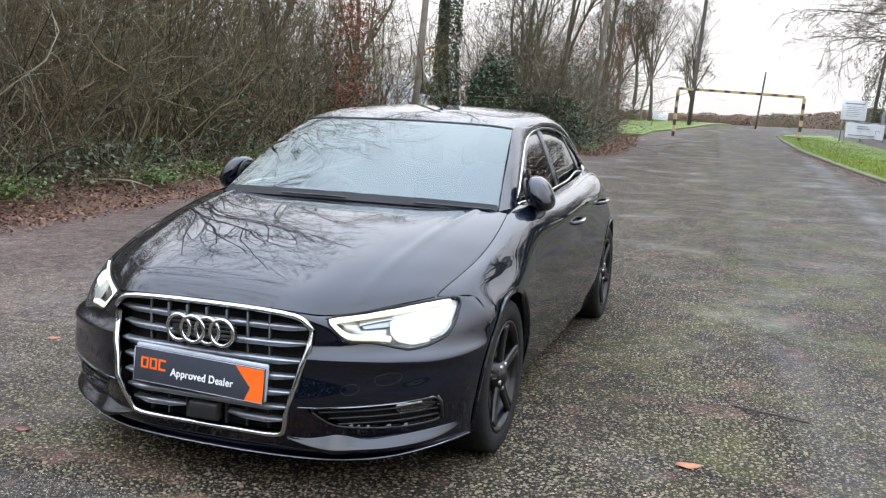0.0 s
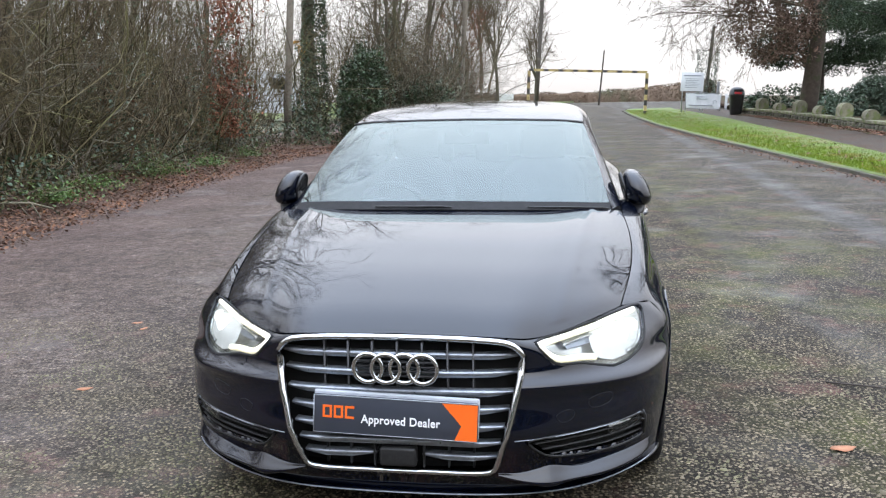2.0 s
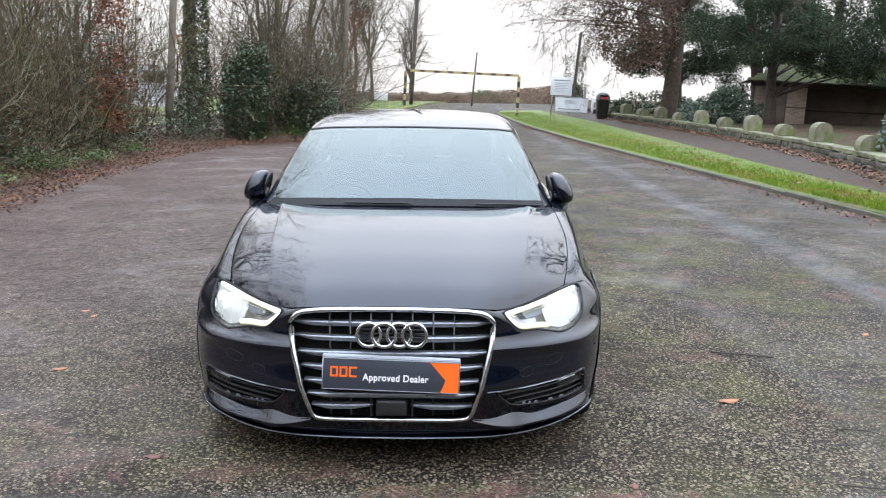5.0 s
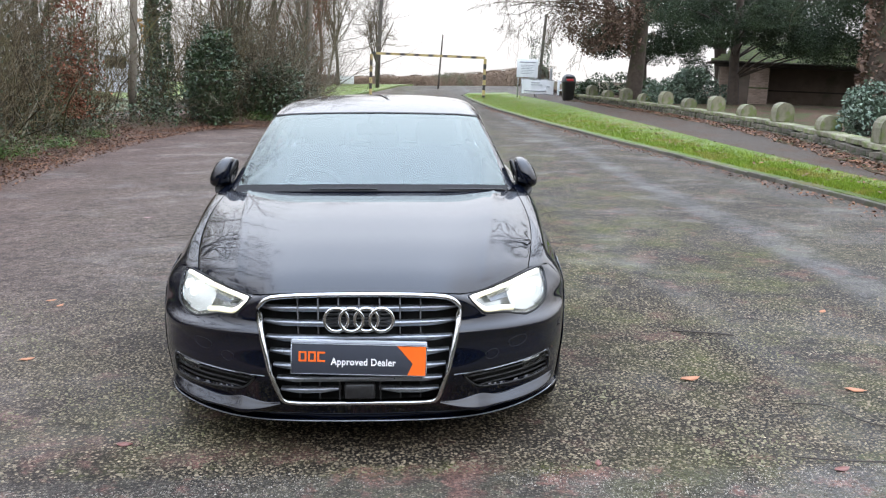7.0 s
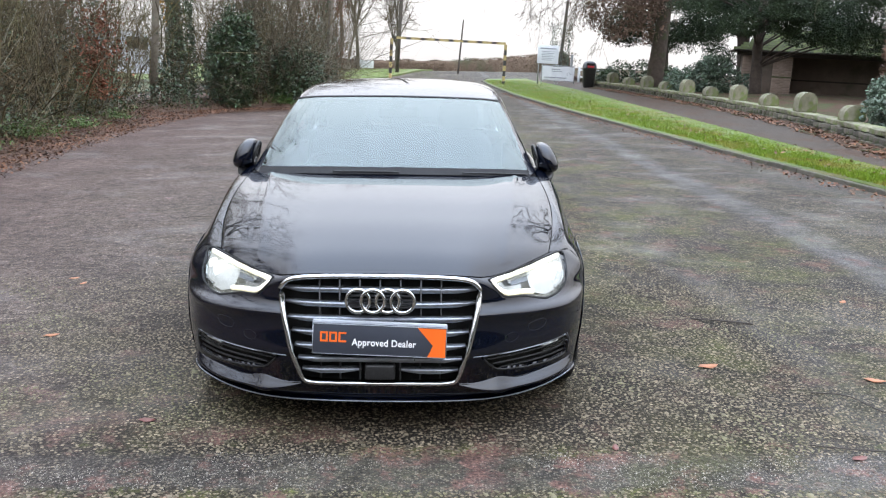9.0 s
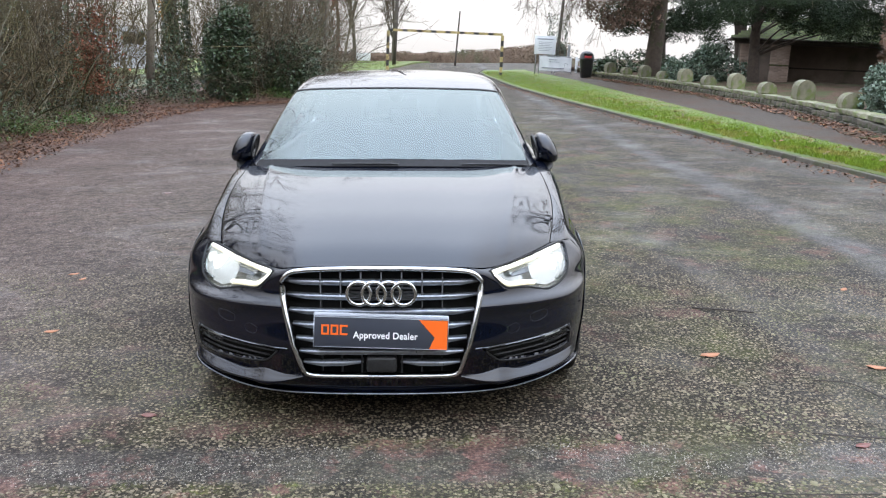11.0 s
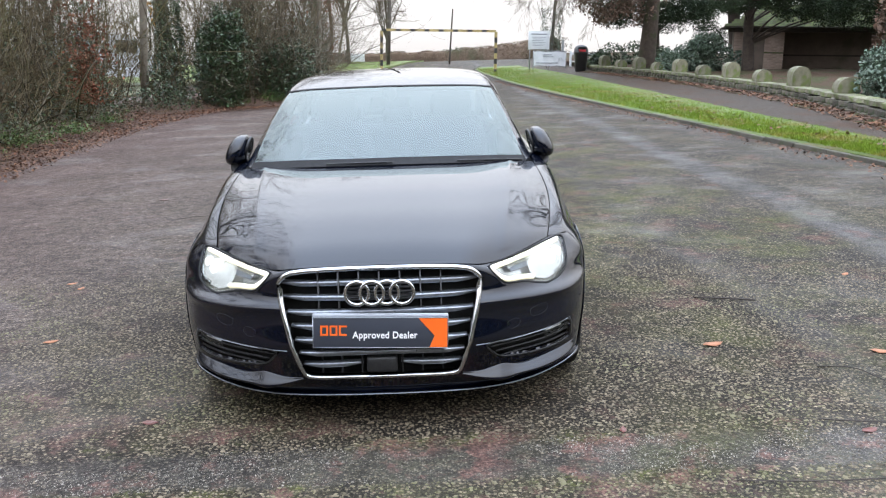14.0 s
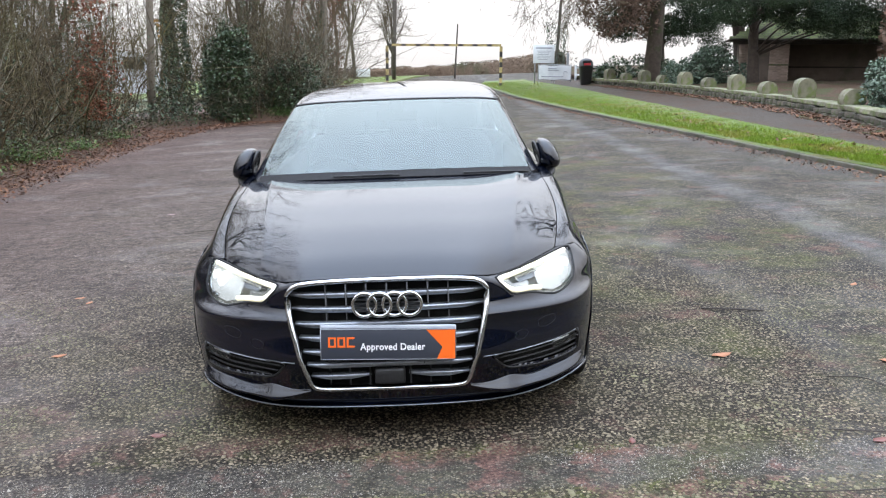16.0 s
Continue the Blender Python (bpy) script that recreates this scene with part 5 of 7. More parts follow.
def seat(x, y, name):
    s = part(name, box(x - .25, x + .25, y - .35, y + .20, .38, .56, .06), cloth, car, "dark cloth seat with headrest")
    back = [[(x + w * sx, y + .18 + .25 * (z - .5) - dy, z) for sx, dy in ((-1, 0), (-.85, .06), (0, .075), (.85, .06), (1, 0), (.8, -.07), (-.8, -.07), (-1, 0))] for z, w in ((.5, .24), (.7, .25), (.9, .235), (1.03, .20), (1.08, .13))]
    part("seat_back", skin(sheet(back, 3, 2)), cloth, s)
    hr = [[(x + w * c, y + .325 + d * sn, z) for c, sn in [(math.cos(k * math.pi / 8), math.sin(k * math.pi / 8)) for k in range(17)]] for z, w, d in ((1.075, .08, .03), (1.09, .125, .05), (1.17, .13, .055), (1.23, .12, .05), (1.25, .07, .03))]
    part("headrest", skin(np.array(hr)), cloth, s)
    for k in (-.05, .05):
        part("headrest_post", tube([(x + k, y + .325, 1.03), (x + k, y + .325, 1.09)], .007, 6), trim_black, s)


seat(-.36, 2.15, "front_seat")
seat(.36, 2.15, "front_seat")
part("rear_bench", join(box(-.62, .62, 2.75, 3.2, .4, .58, .06), box(-.62, .62, 3.15, 3.32, .55, 1.0, .06)), cloth, car, "dark rear bench")
for x in (-.36, 0, .36):
    part("rear_headrest", box(x - .11, x + .11, 3.22, 3.3, 1.0, 1.13, .03), cloth, car)
part("parcel_shelf", box(-.6, .6, 3.3, 3.9, .93, .95, .005), cloth, car)
part("headlining", skin(both(roof * np.array([.97, 1, 1]) - np.array([0, 0, .025])), None, 0, flip=True), headlining, car)
part("cabin_floor", box(-.72, .72, 1.2, 3.4, .33, .37, .01), dark_void, car)
part("bulkhead", box(-.70, .70, 1.26, 1.31, .3, .9, .01), dark_void, car)
for sx in (-1, 1):
    part("door_card", box(sx * .735 - .02, sx * .735 + .02, 1.36, 3.3, .35, .93, .015), trim_black, car)
stem = part("rear_view_mirror", box(-.115, .115, 1.90, 1.925, 1.185, 1.25, .012), trim_black, car, "black rear-view mirror at the top of the screen")
part("sensor_housing", moved(lathe([(-.045, .002), (-.03, .03), (0, .045), (.03, .03), (.05, .012), (.055, .001)], 16, "y"), Matrix.Translation((0, 1.84, 1.268)) @ Matrix.Rotation(radians(62), 4, "X")), dark_void, stem)
part("mirror_stem", tube([(0, 1.895, 1.24), (0, 1.86, 1.275), (0, 1.85, 1.29)], [.018, .03, .04], 8), trim_black, stem)

bark_pale = mat("pale_lichened_bark", (0.115, 0.103, 0.070), (0.185, 0.165, 0.115), scale=6, rough=0.9, bump=0.5, bump_scale=60, island=0.35)


# ---- plants: arrays of thin tapered stems and of small leaves ----
def stems(P, R, sides=3):
    """Tapered tubes along many paths at once: P (count, points, 3), R (count, points)."""
    n, k, _ = P.shape
    d = np.gradient(P, axis=1)
    d /= np.maximum(np.linalg.norm(d, axis=2, keepdims=True), 1e-9)
    ref = np.where(np.abs(d[..., 2:3]) < 0.9, np.array([0, 0, 1.0]), np.array([1.0, 0, 0]))
    a = np.cross(d, ref)
    a /= np.maximum(np.linalg.norm(a, axis=2, keepdims=True), 1e-9)
    b = np.cross(d, a)
    w = 2 * np.pi * np.arange(sides) / sides
    V = P[:, :, None] + R[:, :, None, None] * (np.cos(w)[:, None] * a[:, :, None] + np.sin(w)[:, None] * b[:, :, None])
    base = (np.arange(n)[:, None, None] * k + np.arange(k - 1)[None, :, None]) * sides
    s = np.arange(sides)[None, None]
    t = (s + 1) % sides
    F = np.stack([base + s, base + t, base + sides + t, base + sides + s], axis=-1).reshape(-1, 4)
    return V.reshape(-1, 3), F


def grow(rng, start, way, length, k, wander, lift=0.0):
    """Wandering paths from start points along ways."""
    n = len(start)
    P = np.zeros((n, k, 3))
    P[:, 0] = start
    d = way / np.maximum(np.linalg.norm(way, axis=1, keepdims=True), 1e-9)
    step = (length / (k - 1))[:, None]
    for i in range(1, k):
        d = d + rng.normal(0, wander, (n, 3)) + np.array([0, 0, lift])
        d /= np.linalg.norm(d, axis=1, keepdims=True)
        P[:, i] = P[:, i - 1] + d * step
    return P


def taper(r0, r1, k):
    return r0[:, None] * (1 - np.linspace(0, 1, k)[None]) + r1[:, None] * np.linspace(0, 1, k)[None] if isinstance(r0, np.ndarray) else None


def shoots(rng, P, R, each, length, k, spread, wander, lift, thin):
    """Side shoots from paths: returns paths and radii."""
    n, m, _ = P.shape
    who = np.repeat(np.arange(n), each)
    at = rng.uniform(0.3, 0.98, len(who)) * (m - 1)
    i = np.minimum(at.astype(int), m - 2)
    f = (at - i)[:, None]
    start = P[who, i] * (1 - f) + P[who, i + 1] * f
    r = R[who, i] * (1 - f[:, 0]) + R[who, i + 1] * f[:, 0]
    d = P[who, i + 1] - P[who, i]
    d /= np.maximum(np.linalg.norm(d, axis=1, keepdims=True), 1e-9)
    d = d + rng.normal(0, spread, (len(who), 3))
    L = length * rng.uniform(0.45, 1.2, len(who))
    Q = grow(rng, start, d, L, k, wander, lift)
    r0 = np.minimum(r * 0.8, thin)
    return Q, taper(r0, r0 * 0.35, k)


def leaves(rng, at, size, up=0.5, long=1.5):
    """Small bent leaves (two triangles folded on the midrib) at points."""
    n = len(at)
    nrm = rng.normal(0, 1, (n, 3))
    nrm[:, 2] = np.abs(nrm[:, 2]) + up
    nrm /= np.linalg.norm(nrm, axis=1, keepdims=True)
    a = np.cross(nrm, rng.normal(0, 1, (n, 3)))
    a /= np.maximum(np.linalg.norm(a, axis=1, keepdims=True), 1e-9)
    b = np.cross(nrm, a)
    s = (size * rng.uniform(0.6, 1.35, n))[:, None]
    V = np.stack([at - a * s * long * .5, at + b * s * .5 + nrm * s * .12, at + a * s * long * .5, at - b * s * .5 + nrm * s * .12], axis=1)
    F = np.arange(n * 4).reshape(n, 4)
    return V.reshape(-1, 3), np.concatenate([F[:, [0, 1, 2]], F[:, [0, 2, 3]]])


def packed(parts):
    V, F, n = [], [], 0
    for v, f in parts:
        V.append(v)
        F.append(f + n)
        n += len(v)
    return np.concatenate(V), np.concatenate(F)


def stuff(name, label, category, VF, material, smooth=False):
    return thing(name, label, category, kind="stuff", data=fast_mesh(name, VF[0], VF[1], material, smooth))


def on_land(pts, lift=0.0):
    return np.array([(x, y, ground_z(x, y) + lift) for x, y in pts])


def bank_height(d):
    return float(np.interp(d, [-.12, 0, .25, .6, 1.1, 1.8, 3.2, 5], [0, .02, .07, .16, .24, .28, .26, .12]))


def hedge_points(rng, count, d0, d1, y0=-9, y1=42, power=1.0):
    """Random places on the bank, d metres in from its edge."""
    ed = [q for q in hedge_edge if y0 <= q[1] <= y1]
    out = np.zeros((count, 3))
    for i in range(count):
        px, py, nx, ny = ed[rng.randint(len(ed))]
        d = d0 + (d1 - d0) * rng.uniform() ** power
        x, y = px + nx * d + rng.uniform(-.15, .15), py + ny * d + rng.uniform(-.15, .15)
        out[i] = (x, y, ground_z(x, y) + bank_height(d))
    return out


hrng = np.random.RandomState(11)


def in_gap(p):
    """The thin places in the hedge where the field and the van show through."""
    b = (p[0] - .2) / (p[1] + 3.33)
    h = (p[0] * 7.31 + p[1] * 3.17) % 1.0
    return p[1] > 12 and (-.346 < b < -.302 and h < .92 or -.268 < b < -.247 and h < .9)


def held_back(P):
    """Keeps growth from leaning out over the car park."""
    lim = np.interp(P[..., 1], [p[1] for p in BANK], [p[0] for p in BANK]) + .15
    P[..., 0] = np.where(P[..., 1] < 20.5, np.minimum(P[..., 0], lim - .08 * np.abs(np.sin(P[..., 2] * 3))), P[..., 0])
    return P


def thicket(rng, base, heights, lean, name, label, material, each=8, second=3, r0=0.014, wander=0.22):
    n = len(base)
    way = rng.normal(0, lean, (n, 3))
    way[:, 2] = 1
    P = grow(rng, base - np.array([0, 0, .05]), way, heights, 8, wander, 0.06)
    R = taper(r0 * rng.uniform(0.5, 1.5, n), 0.0025 * np.ones(n), 8)
    Q, S = shoots(rng, P, R, each, 0.9, 4, 1.0, 0.3, 0.0, 0.007)
    P, Q = held_back(P), held_back(Q)
    parts = [stems(P, R), stems(Q, S)]
    if second:
        T, U = shoots(rng, Q, S, second, 0.42, 3, 1.0, 0.3, 0.0, 0.0035)
        parts.append(stems(T, np.maximum(U, 0.0016)))
    return stuff(name, label, "hedge", packed(parts), material)


base = hedge_points(hrng, 960, 0.7, 3.8, 3.5, 22.6, 0.9)
base = np.array([p for p in base if not in_gap(p)])
thicket(hrng, base, hrng.uniform(1.4, 5.8, len(base)), 0.34, "hedge_thicket", "dense tangle of bare brown hedge stems and twigs", twig_brown, 10, 3, wander=.36)
base = hedge_points(hrng, 260, 0.9, 4.2, -9, 3.5, 0.9)
thicket(hrng, base, hrng.uniform(2.0, 6.0, len(base)), 0.3, "hedge_thicket", "bare brown hedge running on beside the car park", twig_brown, 7, 2, wander=.3)
base = hedge_points(hrng, 560, 0.5, 3.0, 22.4, 41, 1.0)
base = np.array([p for p in base if not in_gap(p)])
thicket(hrng, base, hrng.uniform(1.5, 6.0, len(base)), 0.42, "hedge_thicket", "tall bare hedge along the lane, brown twigs", twig_grey, 6, 2, wander=0.3)
base = hedge_points(hrng, 700, 3.8, 8.0, 1, 17.5, 1.0)
base = np.array([p for p in base if not in_gap(p)])
thicket(hrng, base, hrng.uniform(3.5, 8.0, len(base)), 0.28, "hedge_thicket", "further depth of bare brown scrub behind the hedge", twig_brown, 6, 1, r0=.022)
base = hedge_points(hrng, 300, 1.6, 5.5, 8, 21.5, 1.0)
thicket(hrng, base, hrng.uniform(4.5, 7.8, len(base)), 0.22, "hedge_thicket", "tall bare stems rising through the hedge", twig_brown, 10, 2, r0=.018, wander=.22)
base = hedge_points(hrng, 240, 1.2, 4.0, 20, 41, 1.0)
base = np.array([p for p in base if not in_gap(p)])
thicket(hrng, base, hrng.uniform(3.6, 7.2, len(base)), 0.25, "hedge_thicket", "tall fine twigs standing over the hedge", twig_brown, 9, 2, r0=.012, wander=.26)
base = hedge_points(hrng, 190, 3.6, 8.0, 24, 41, 1.0)
base = np.array([p for p in base if not in_gap(p)])
thicket(hrng, base, hrng.uniform(3.0, 7.5, len(base)), 0.25, "hedge_thicket", "scrub standing behind the lane hedge", twig_brown, 6, 1, r0=.02, wander=.26)
# old arching stems and fallen sticks at the foot
base = hedge_points(hrng, 420, 0.4, 1.6, -6, 40)
P = grow(hrng, base, hrng.normal(0, 1, (len(base), 3)) * np.array([1, 1, .35]) + np.array([.35, 0, .75]), hrng.uniform(.6, 1.7, len(base)), 7, 0.22, -0.05)
stuff("hedge_brash", "pale dead stalks and sticks at the hedge foot", "stalks", stems(P, taper(.007 * np.ones(len(base)), .002 * np.ones(len(base)), 7)), pole_wood)
base = hedge_points(hrng, 190, 0.8, 2.6, 2, 41)
base = np.array([p for p in base if not in_gap(p)])
way = hrng.normal(0, .35, (len(base), 3))
way[:, 2] = 1
P = grow(hrng, base - np.array([0, 0, .05]), way, hrng.uniform(1.8, 5.2, len(base)), 12, 0.27, 0.05)
R = taper(hrng.uniform(.008, .022, len(base)), .006 * np.ones(len(base)), 12)
Q, S = shoots(hrng, P, R, 7, 1.3, 6, 0.8, 0.25, 0.03, .012)
stuff("hedge_stems", "crooked pale older stems in the hedge", "hedge", packed([stems(held_back(P), R, 5), stems(held_back(Q), S)]), bark_pale)
# ivy and dark evergreen growth low in the hedge
low_pts = np.concatenate([hedge_points(hrng, 21000, 0.5, 3.6, -8, 41), hedge_points(hrng, 9000, 0.3, 2.2, 22.4, 40)])
low_pts[:, 2] += np.abs(hrng.normal(0, 0.85, len(low_pts)))
low_pts = np.array([p for p in low_pts if noise.noise((p[0] * .8, p[1] * .8, p[2] * .9)) > -0.12 and not (in_gap(p) and p[2] > .5) and (p[1] > 11 or p[2] - ground_z(p[0], p[1]) < .75)])
front_ivy = np.concatenate([hedge_points(hrng, 15000, 0.35, 1.5, 2, 22.4), hedge_points(hrng, 11000, 0.25, 1.1, 20.5, 41)])
front_ivy[:, 2] += np.abs(hrng.normal(0, 1.15, len(front_ivy)))
front_ivy = np.array([p for p in front_ivy if noise.noise((p[0] * .7 + 3, p[1] * .7, p[2] * .55)) > .08 and not (in_gap(p) and p[2] > .5) and (p[1] > 12 or p[2] - ground_z(p[0], p[1]) < .7)])
stuff("hedge_ivy", "trailing dark ivy over the face of the hedge", "ivy", leaves(hrng, front_ivy, 0.048), ivy)
stuff("hedge_ivy", "dark ivy leaves low in the hedge", "ivy", leaves(hrng, low_pts, 0.052), ivy)
hang = hedge_points(hrng, 22000, 1.0, 4.4, -8, 41)
hang[:, 2] += hrng.uniform(0.2, 5.5, len(hang))
hang = np.array([p for p in hang if noise.noise((p[0] * .55 + 7, p[1] * .55, p[2] * .5)) > 0.16 and not in_gap(p) and p[1] > 12.5])
stuff("hedge_ivy", "ivy climbing among the hedge stems", "ivy", leaves(hrng, hang, 0.055), ivy)
# plants on the bank: brambles, nettles, a few bright tufts
bank_pts = hedge_points(hrng, 24000, 0.2, 1.5, -6, 41, 0.8)
bank_pts[:, 2] += np.abs(hrng.normal(0, 0.09, len(bank_pts)))
bank_pts = np.array([p for p in bank_pts if noise.noise((p[0] * 1.1, p[1] * 1.1, 3.0)) > -0.25])
stuff("bank_plants", "low brambles, ivy and weeds on the bank", "plants", leaves(hrng, bank_pts, 0.036), bramble)
tufts = []
for cx, cy, r, n in ((-6.25, 8.3, .38, 700), (-6.75, 12.2, .5, 900), (-6.6, 14.2, .3, 420), (-6.35, 5.6, .45, 700), (-6.5, 9.8, .35, 400), (-5.3, 23.2, .35, 400), (-4.3, 23.7, .4, 500), (-3.6, 23.9, .35, 400), (-2.9, 25.2, .3, 300), (-6.8, 16.8, .35, 350)):
    n = int(n * 1.1)
    q = hrng.normal(0, r * .6, (n, 3)) * np.array([1, 1, .5])
    q[:, 2] = np.abs(q[:, 2]) + .03
    q += np.array([cx, cy, ground_z(cx, cy) + .12])
    tufts.append(q)
stuff("green_tufts", "fresh bright green weeds on the bank", "plants", leaves(hrng, np.concatenate(tufts), 0.024, 0.8, 2.4), fresh)
# leaf litter along the bank and in the gutter
lit = hedge_points(hrng, 36000, -0.8, 0.75, 3, 41, 0.75)
lit[:, 2] = [ground_z(x, y) + max(0.004, bank_height((along(BANK, y) - x) if y < 20 else .1)) for x, y, z in lit]
lit[:, 2] += hrng.uniform(0.003, 0.03, len(lit))
stuff("leaf_litter", "brown and russet fallen leaves along the bank", "fallen leaves", leaves(hrng, lit, 0.034, 2.0, 1.4), litter)
gut = np.array([(along(KERB, y) - abs(hrng.normal(0, .17)), y) for y in hrng.uniform(5, 36, 2600)])
foot = np.array([(along(WALL, y) - .25 + hrng.normal(0, .22), y) for y in hrng.uniform(8, 38, 5200)])
verge_l = np.array([(hrng.uniform(along(KERB, y) + .2, along(VERGE, y)), y) for y in hrng.uniform(6, 30, 380)])
stuff("leaf_litter", "brown leaves in the gutter and at the wall foot", "fallen leaves", packed([leaves(hrng, on_land(gut, .010), 0.030, 2.0), leaves(hrng, on_land(foot, .17), 0.045, 2.0), leaves(hrng, on_land(verge_l, .15), 0.042, 2.0)]), litter)

# grass blades on the verge and the green
def blades(rng, pts, h, w):
    n = len(pts)
    a = rng.uniform(0, 2 * np.pi, n)
    side_v = np.stack([np.cos(a), np.sin(a), np.zeros(n)], 1) * (w * rng.uniform(.6, 1.4, n))[:, None]
    tip = rng.normal(0, .45, (n, 3))
    tip[:, 2] = 1
    tip *= (h * rng.uniform(.5, 1.4, n))[:, None]
    V = np.stack([pts - side_v, pts + side_v, pts + tip], 1).reshape(-1, 3)
    return V, np.arange(n * 3).reshape(n, 3)


gp = []
for y in 5.5 + 42 * hrng.uniform(0, 1, 85000) ** 1.7:
    a, b = along(KERB, y) + .10, along(VERGE, y) + .03
    x = hrng.uniform(a, b)
    gp.append((x, y))
stuff("grass", "short damp grass blades on the verge", "grass", blades(hrng, on_land(gp, .095), .05, .0045), grass_blades)
gp = [(hrng.uniform(-9, -3.4 + .14 * max(0, y - 47)), y) for y in hrng.uniform(41.6, 62, 16000)]
stuff("grass", "mown grass on the green", "grass", blades(hrng, on_land(gp, .06), .07, .014), grass_blades)

# ---- trees ----
def bare_tree(name, label, at, height, r0, seed, limbs=7, fork=0.35, spread=0.6, droop=0.0, crown_mat=None, levels=3, fine=.8, lean=(0, 0), group="", reach=1.0, limb_r=.62, bend=.05, bark_mat=None):
    """A leafless tree: tapered trunk, then limbs, branches and twigs as its crown."""
    rng = np.random.RandomState(seed)
    x, y = at
    tree = thing(name, label, "tree", Matrix.Translation((x, y, ground_z(x, y))), group)
    k = 12
    trunk = grow(rng, np.array([[0, 0, -.1]]), np.array([[lean[0], lean[1], 1.0]]), np.array([height * .8]), k, bend, 0.03)
    tr = np.linspace(1, .16, k) * r0
    tr[0] *= 1.35
    part("trunk", tube([tuple(p) for p in trunk[0]], [float(q) for q in tr], 12), bark_mat or bark, tree)
    start_i = rng.uniform(fork * (k - 1), (k - 1) * .98, limbs)
    i = np.minimum(start_i.astype(int), k - 2)
    f = (start_i - i)[:, None]
    start = trunk[0][i] * (1 - f) + trunk[0][i + 1] * f
    ang = rng.uniform(0, 2 * np.pi) + np.arange(limbs) * 2.4
    way = np.stack([np.cos(ang) * spread, np.sin(ang) * spread, np.ones(limbs)], 1)
    L = height * reach * rng.uniform(.35, .6, limbs)
    P = grow(rng, start, way, L, 8, 0.10, 0.04 - droop * .2)
    R = taper(np.interp(start_i, np.arange(k), tr) * limb_r, .012 * np.ones(limbs), 8)
    for j in range(limbs):
        part("limb", tube([tuple(q) for q in P[j]], [float(q) for q in R[j]], 7), bark_mat or bark, tree)
    Q, S = shoots(rng, P, R, int(9 * fine), height * .24, 6, 0.55, 0.16, 0.03 - droop * .3, .03)
    parts = [stems(Q, S)]
    T, U = shoots(rng, Q, S, 6, height * .12 * reach, 5, 0.6, 0.18, 0.02 - droop, .011)
    parts.append(stems(T, np.maximum(U, .004)))
    if levels > 2:
        W, X = shoots(rng, T, U, int(5 * fine), height * .07, 4, 0.6, 0.2, -droop, .006)
        parts.append(stems(W, np.maximum(X, .0026 if height < 7 else .0034)))
    VF = packed(parts)
    crown = new("crown", fast_mesh("crown", VF[0], VF[1], crown_mat or twig_grey))
    crown.parent = tree
    return tree, P, Q


def ivy_coat(tree, height, r, seed, n=1500, r_top=None):
    rng = np.random.RandomState(seed)
    z = rng.uniform(0, height, n)
    a = rng.uniform(0, 2 * np.pi, n)
    rr = (r + (r_top if r_top else r * .5 - r) * z / height) * (1 + .35 * np.array([noise.noise((math.cos(b) * 2, math.sin(b) * 2, c * 1.3 + seed)) for b, c in zip(a, z)])) + rng.uniform(0, .08, n)
    pts = np.stack([np.cos(a) * rr, np.sin(a) * rr, z], 1)
    ob = new("ivy", fast_mesh("ivy", *leaves(rng, pts, .058), ivy))
    ob.parent = tree
    return tagged(ob, "dark ivy on the trunk")


# trees in and behind the hedge
ta, _, _ = bare_tree("hedge_tree", "ivy-clad bare tree rising from the hedge", (-7.26, 23.6), 10.5, .26, 21, 8, .3, .5)
ivy_coat(ta, 6.5, .40, 1, 8000)
bare_tree("hedge_tree", "leafless ash tree behind the hedge", (-10.4, 14.0), 9.5, .19, 22, 8, .25, .55)
bare_tree("hedge_tree", "leafless tree with forked stem in the hedge", (-8.9, 5.2), 9.0, .15, 23, 9, .2, .6)
bare_tree("hedge_tree", "leafless tree overhanging the car park edge", (-8.1, 9.6), 9.5, .14, 24, 9, .25, .65)
bare_tree("hedge_tree", "tall leafless tree in the lane hedge", (-4.9, 29.5), 9.5, .15, 25, 8, .3, .4, fine=.7)
bare_tree("hedge_tree", "tall leafless tree at the end of the hedge", (-4.6, 36.5), 10.0, .16, 26, 8, .3, .4, fine=.7)
tg, _, _ = bare_tree("hedge_tree", "leafless tree among ivy by the layby", (-5.6, 25.8), 8.5, .13, 27, 8, .3, .5)
ivy_coat(tg, 3.8, .3, 3, 1700)
bare_tree("hedge_tree", "leafless tree beside the car park", (-8.6, -0.5), 9.5, .16, 28, 8, .25, .6)
bare_tree("hedge_tree", "leafless tree behind the hedge", (-10.5, 18.8), 10, .2, 29, 8, .3, .5, fine=.7)
for n, (x, y, h, sd) in enumerate(((-13, 9, 9, 31), (-15, 27, 11, 32), (-20, 20, 11, 33), (-14.5, 33, 10, 34), (-22, 40, 12, 35), (-9, 42, 8, 36), (-17, 2, 10, 37))):
    bare_tree("field_tree", "leafless tree in the field behind the hedge", (x, y), h, .17, sd, 7, .25, .55, levels=2, group="field trees")

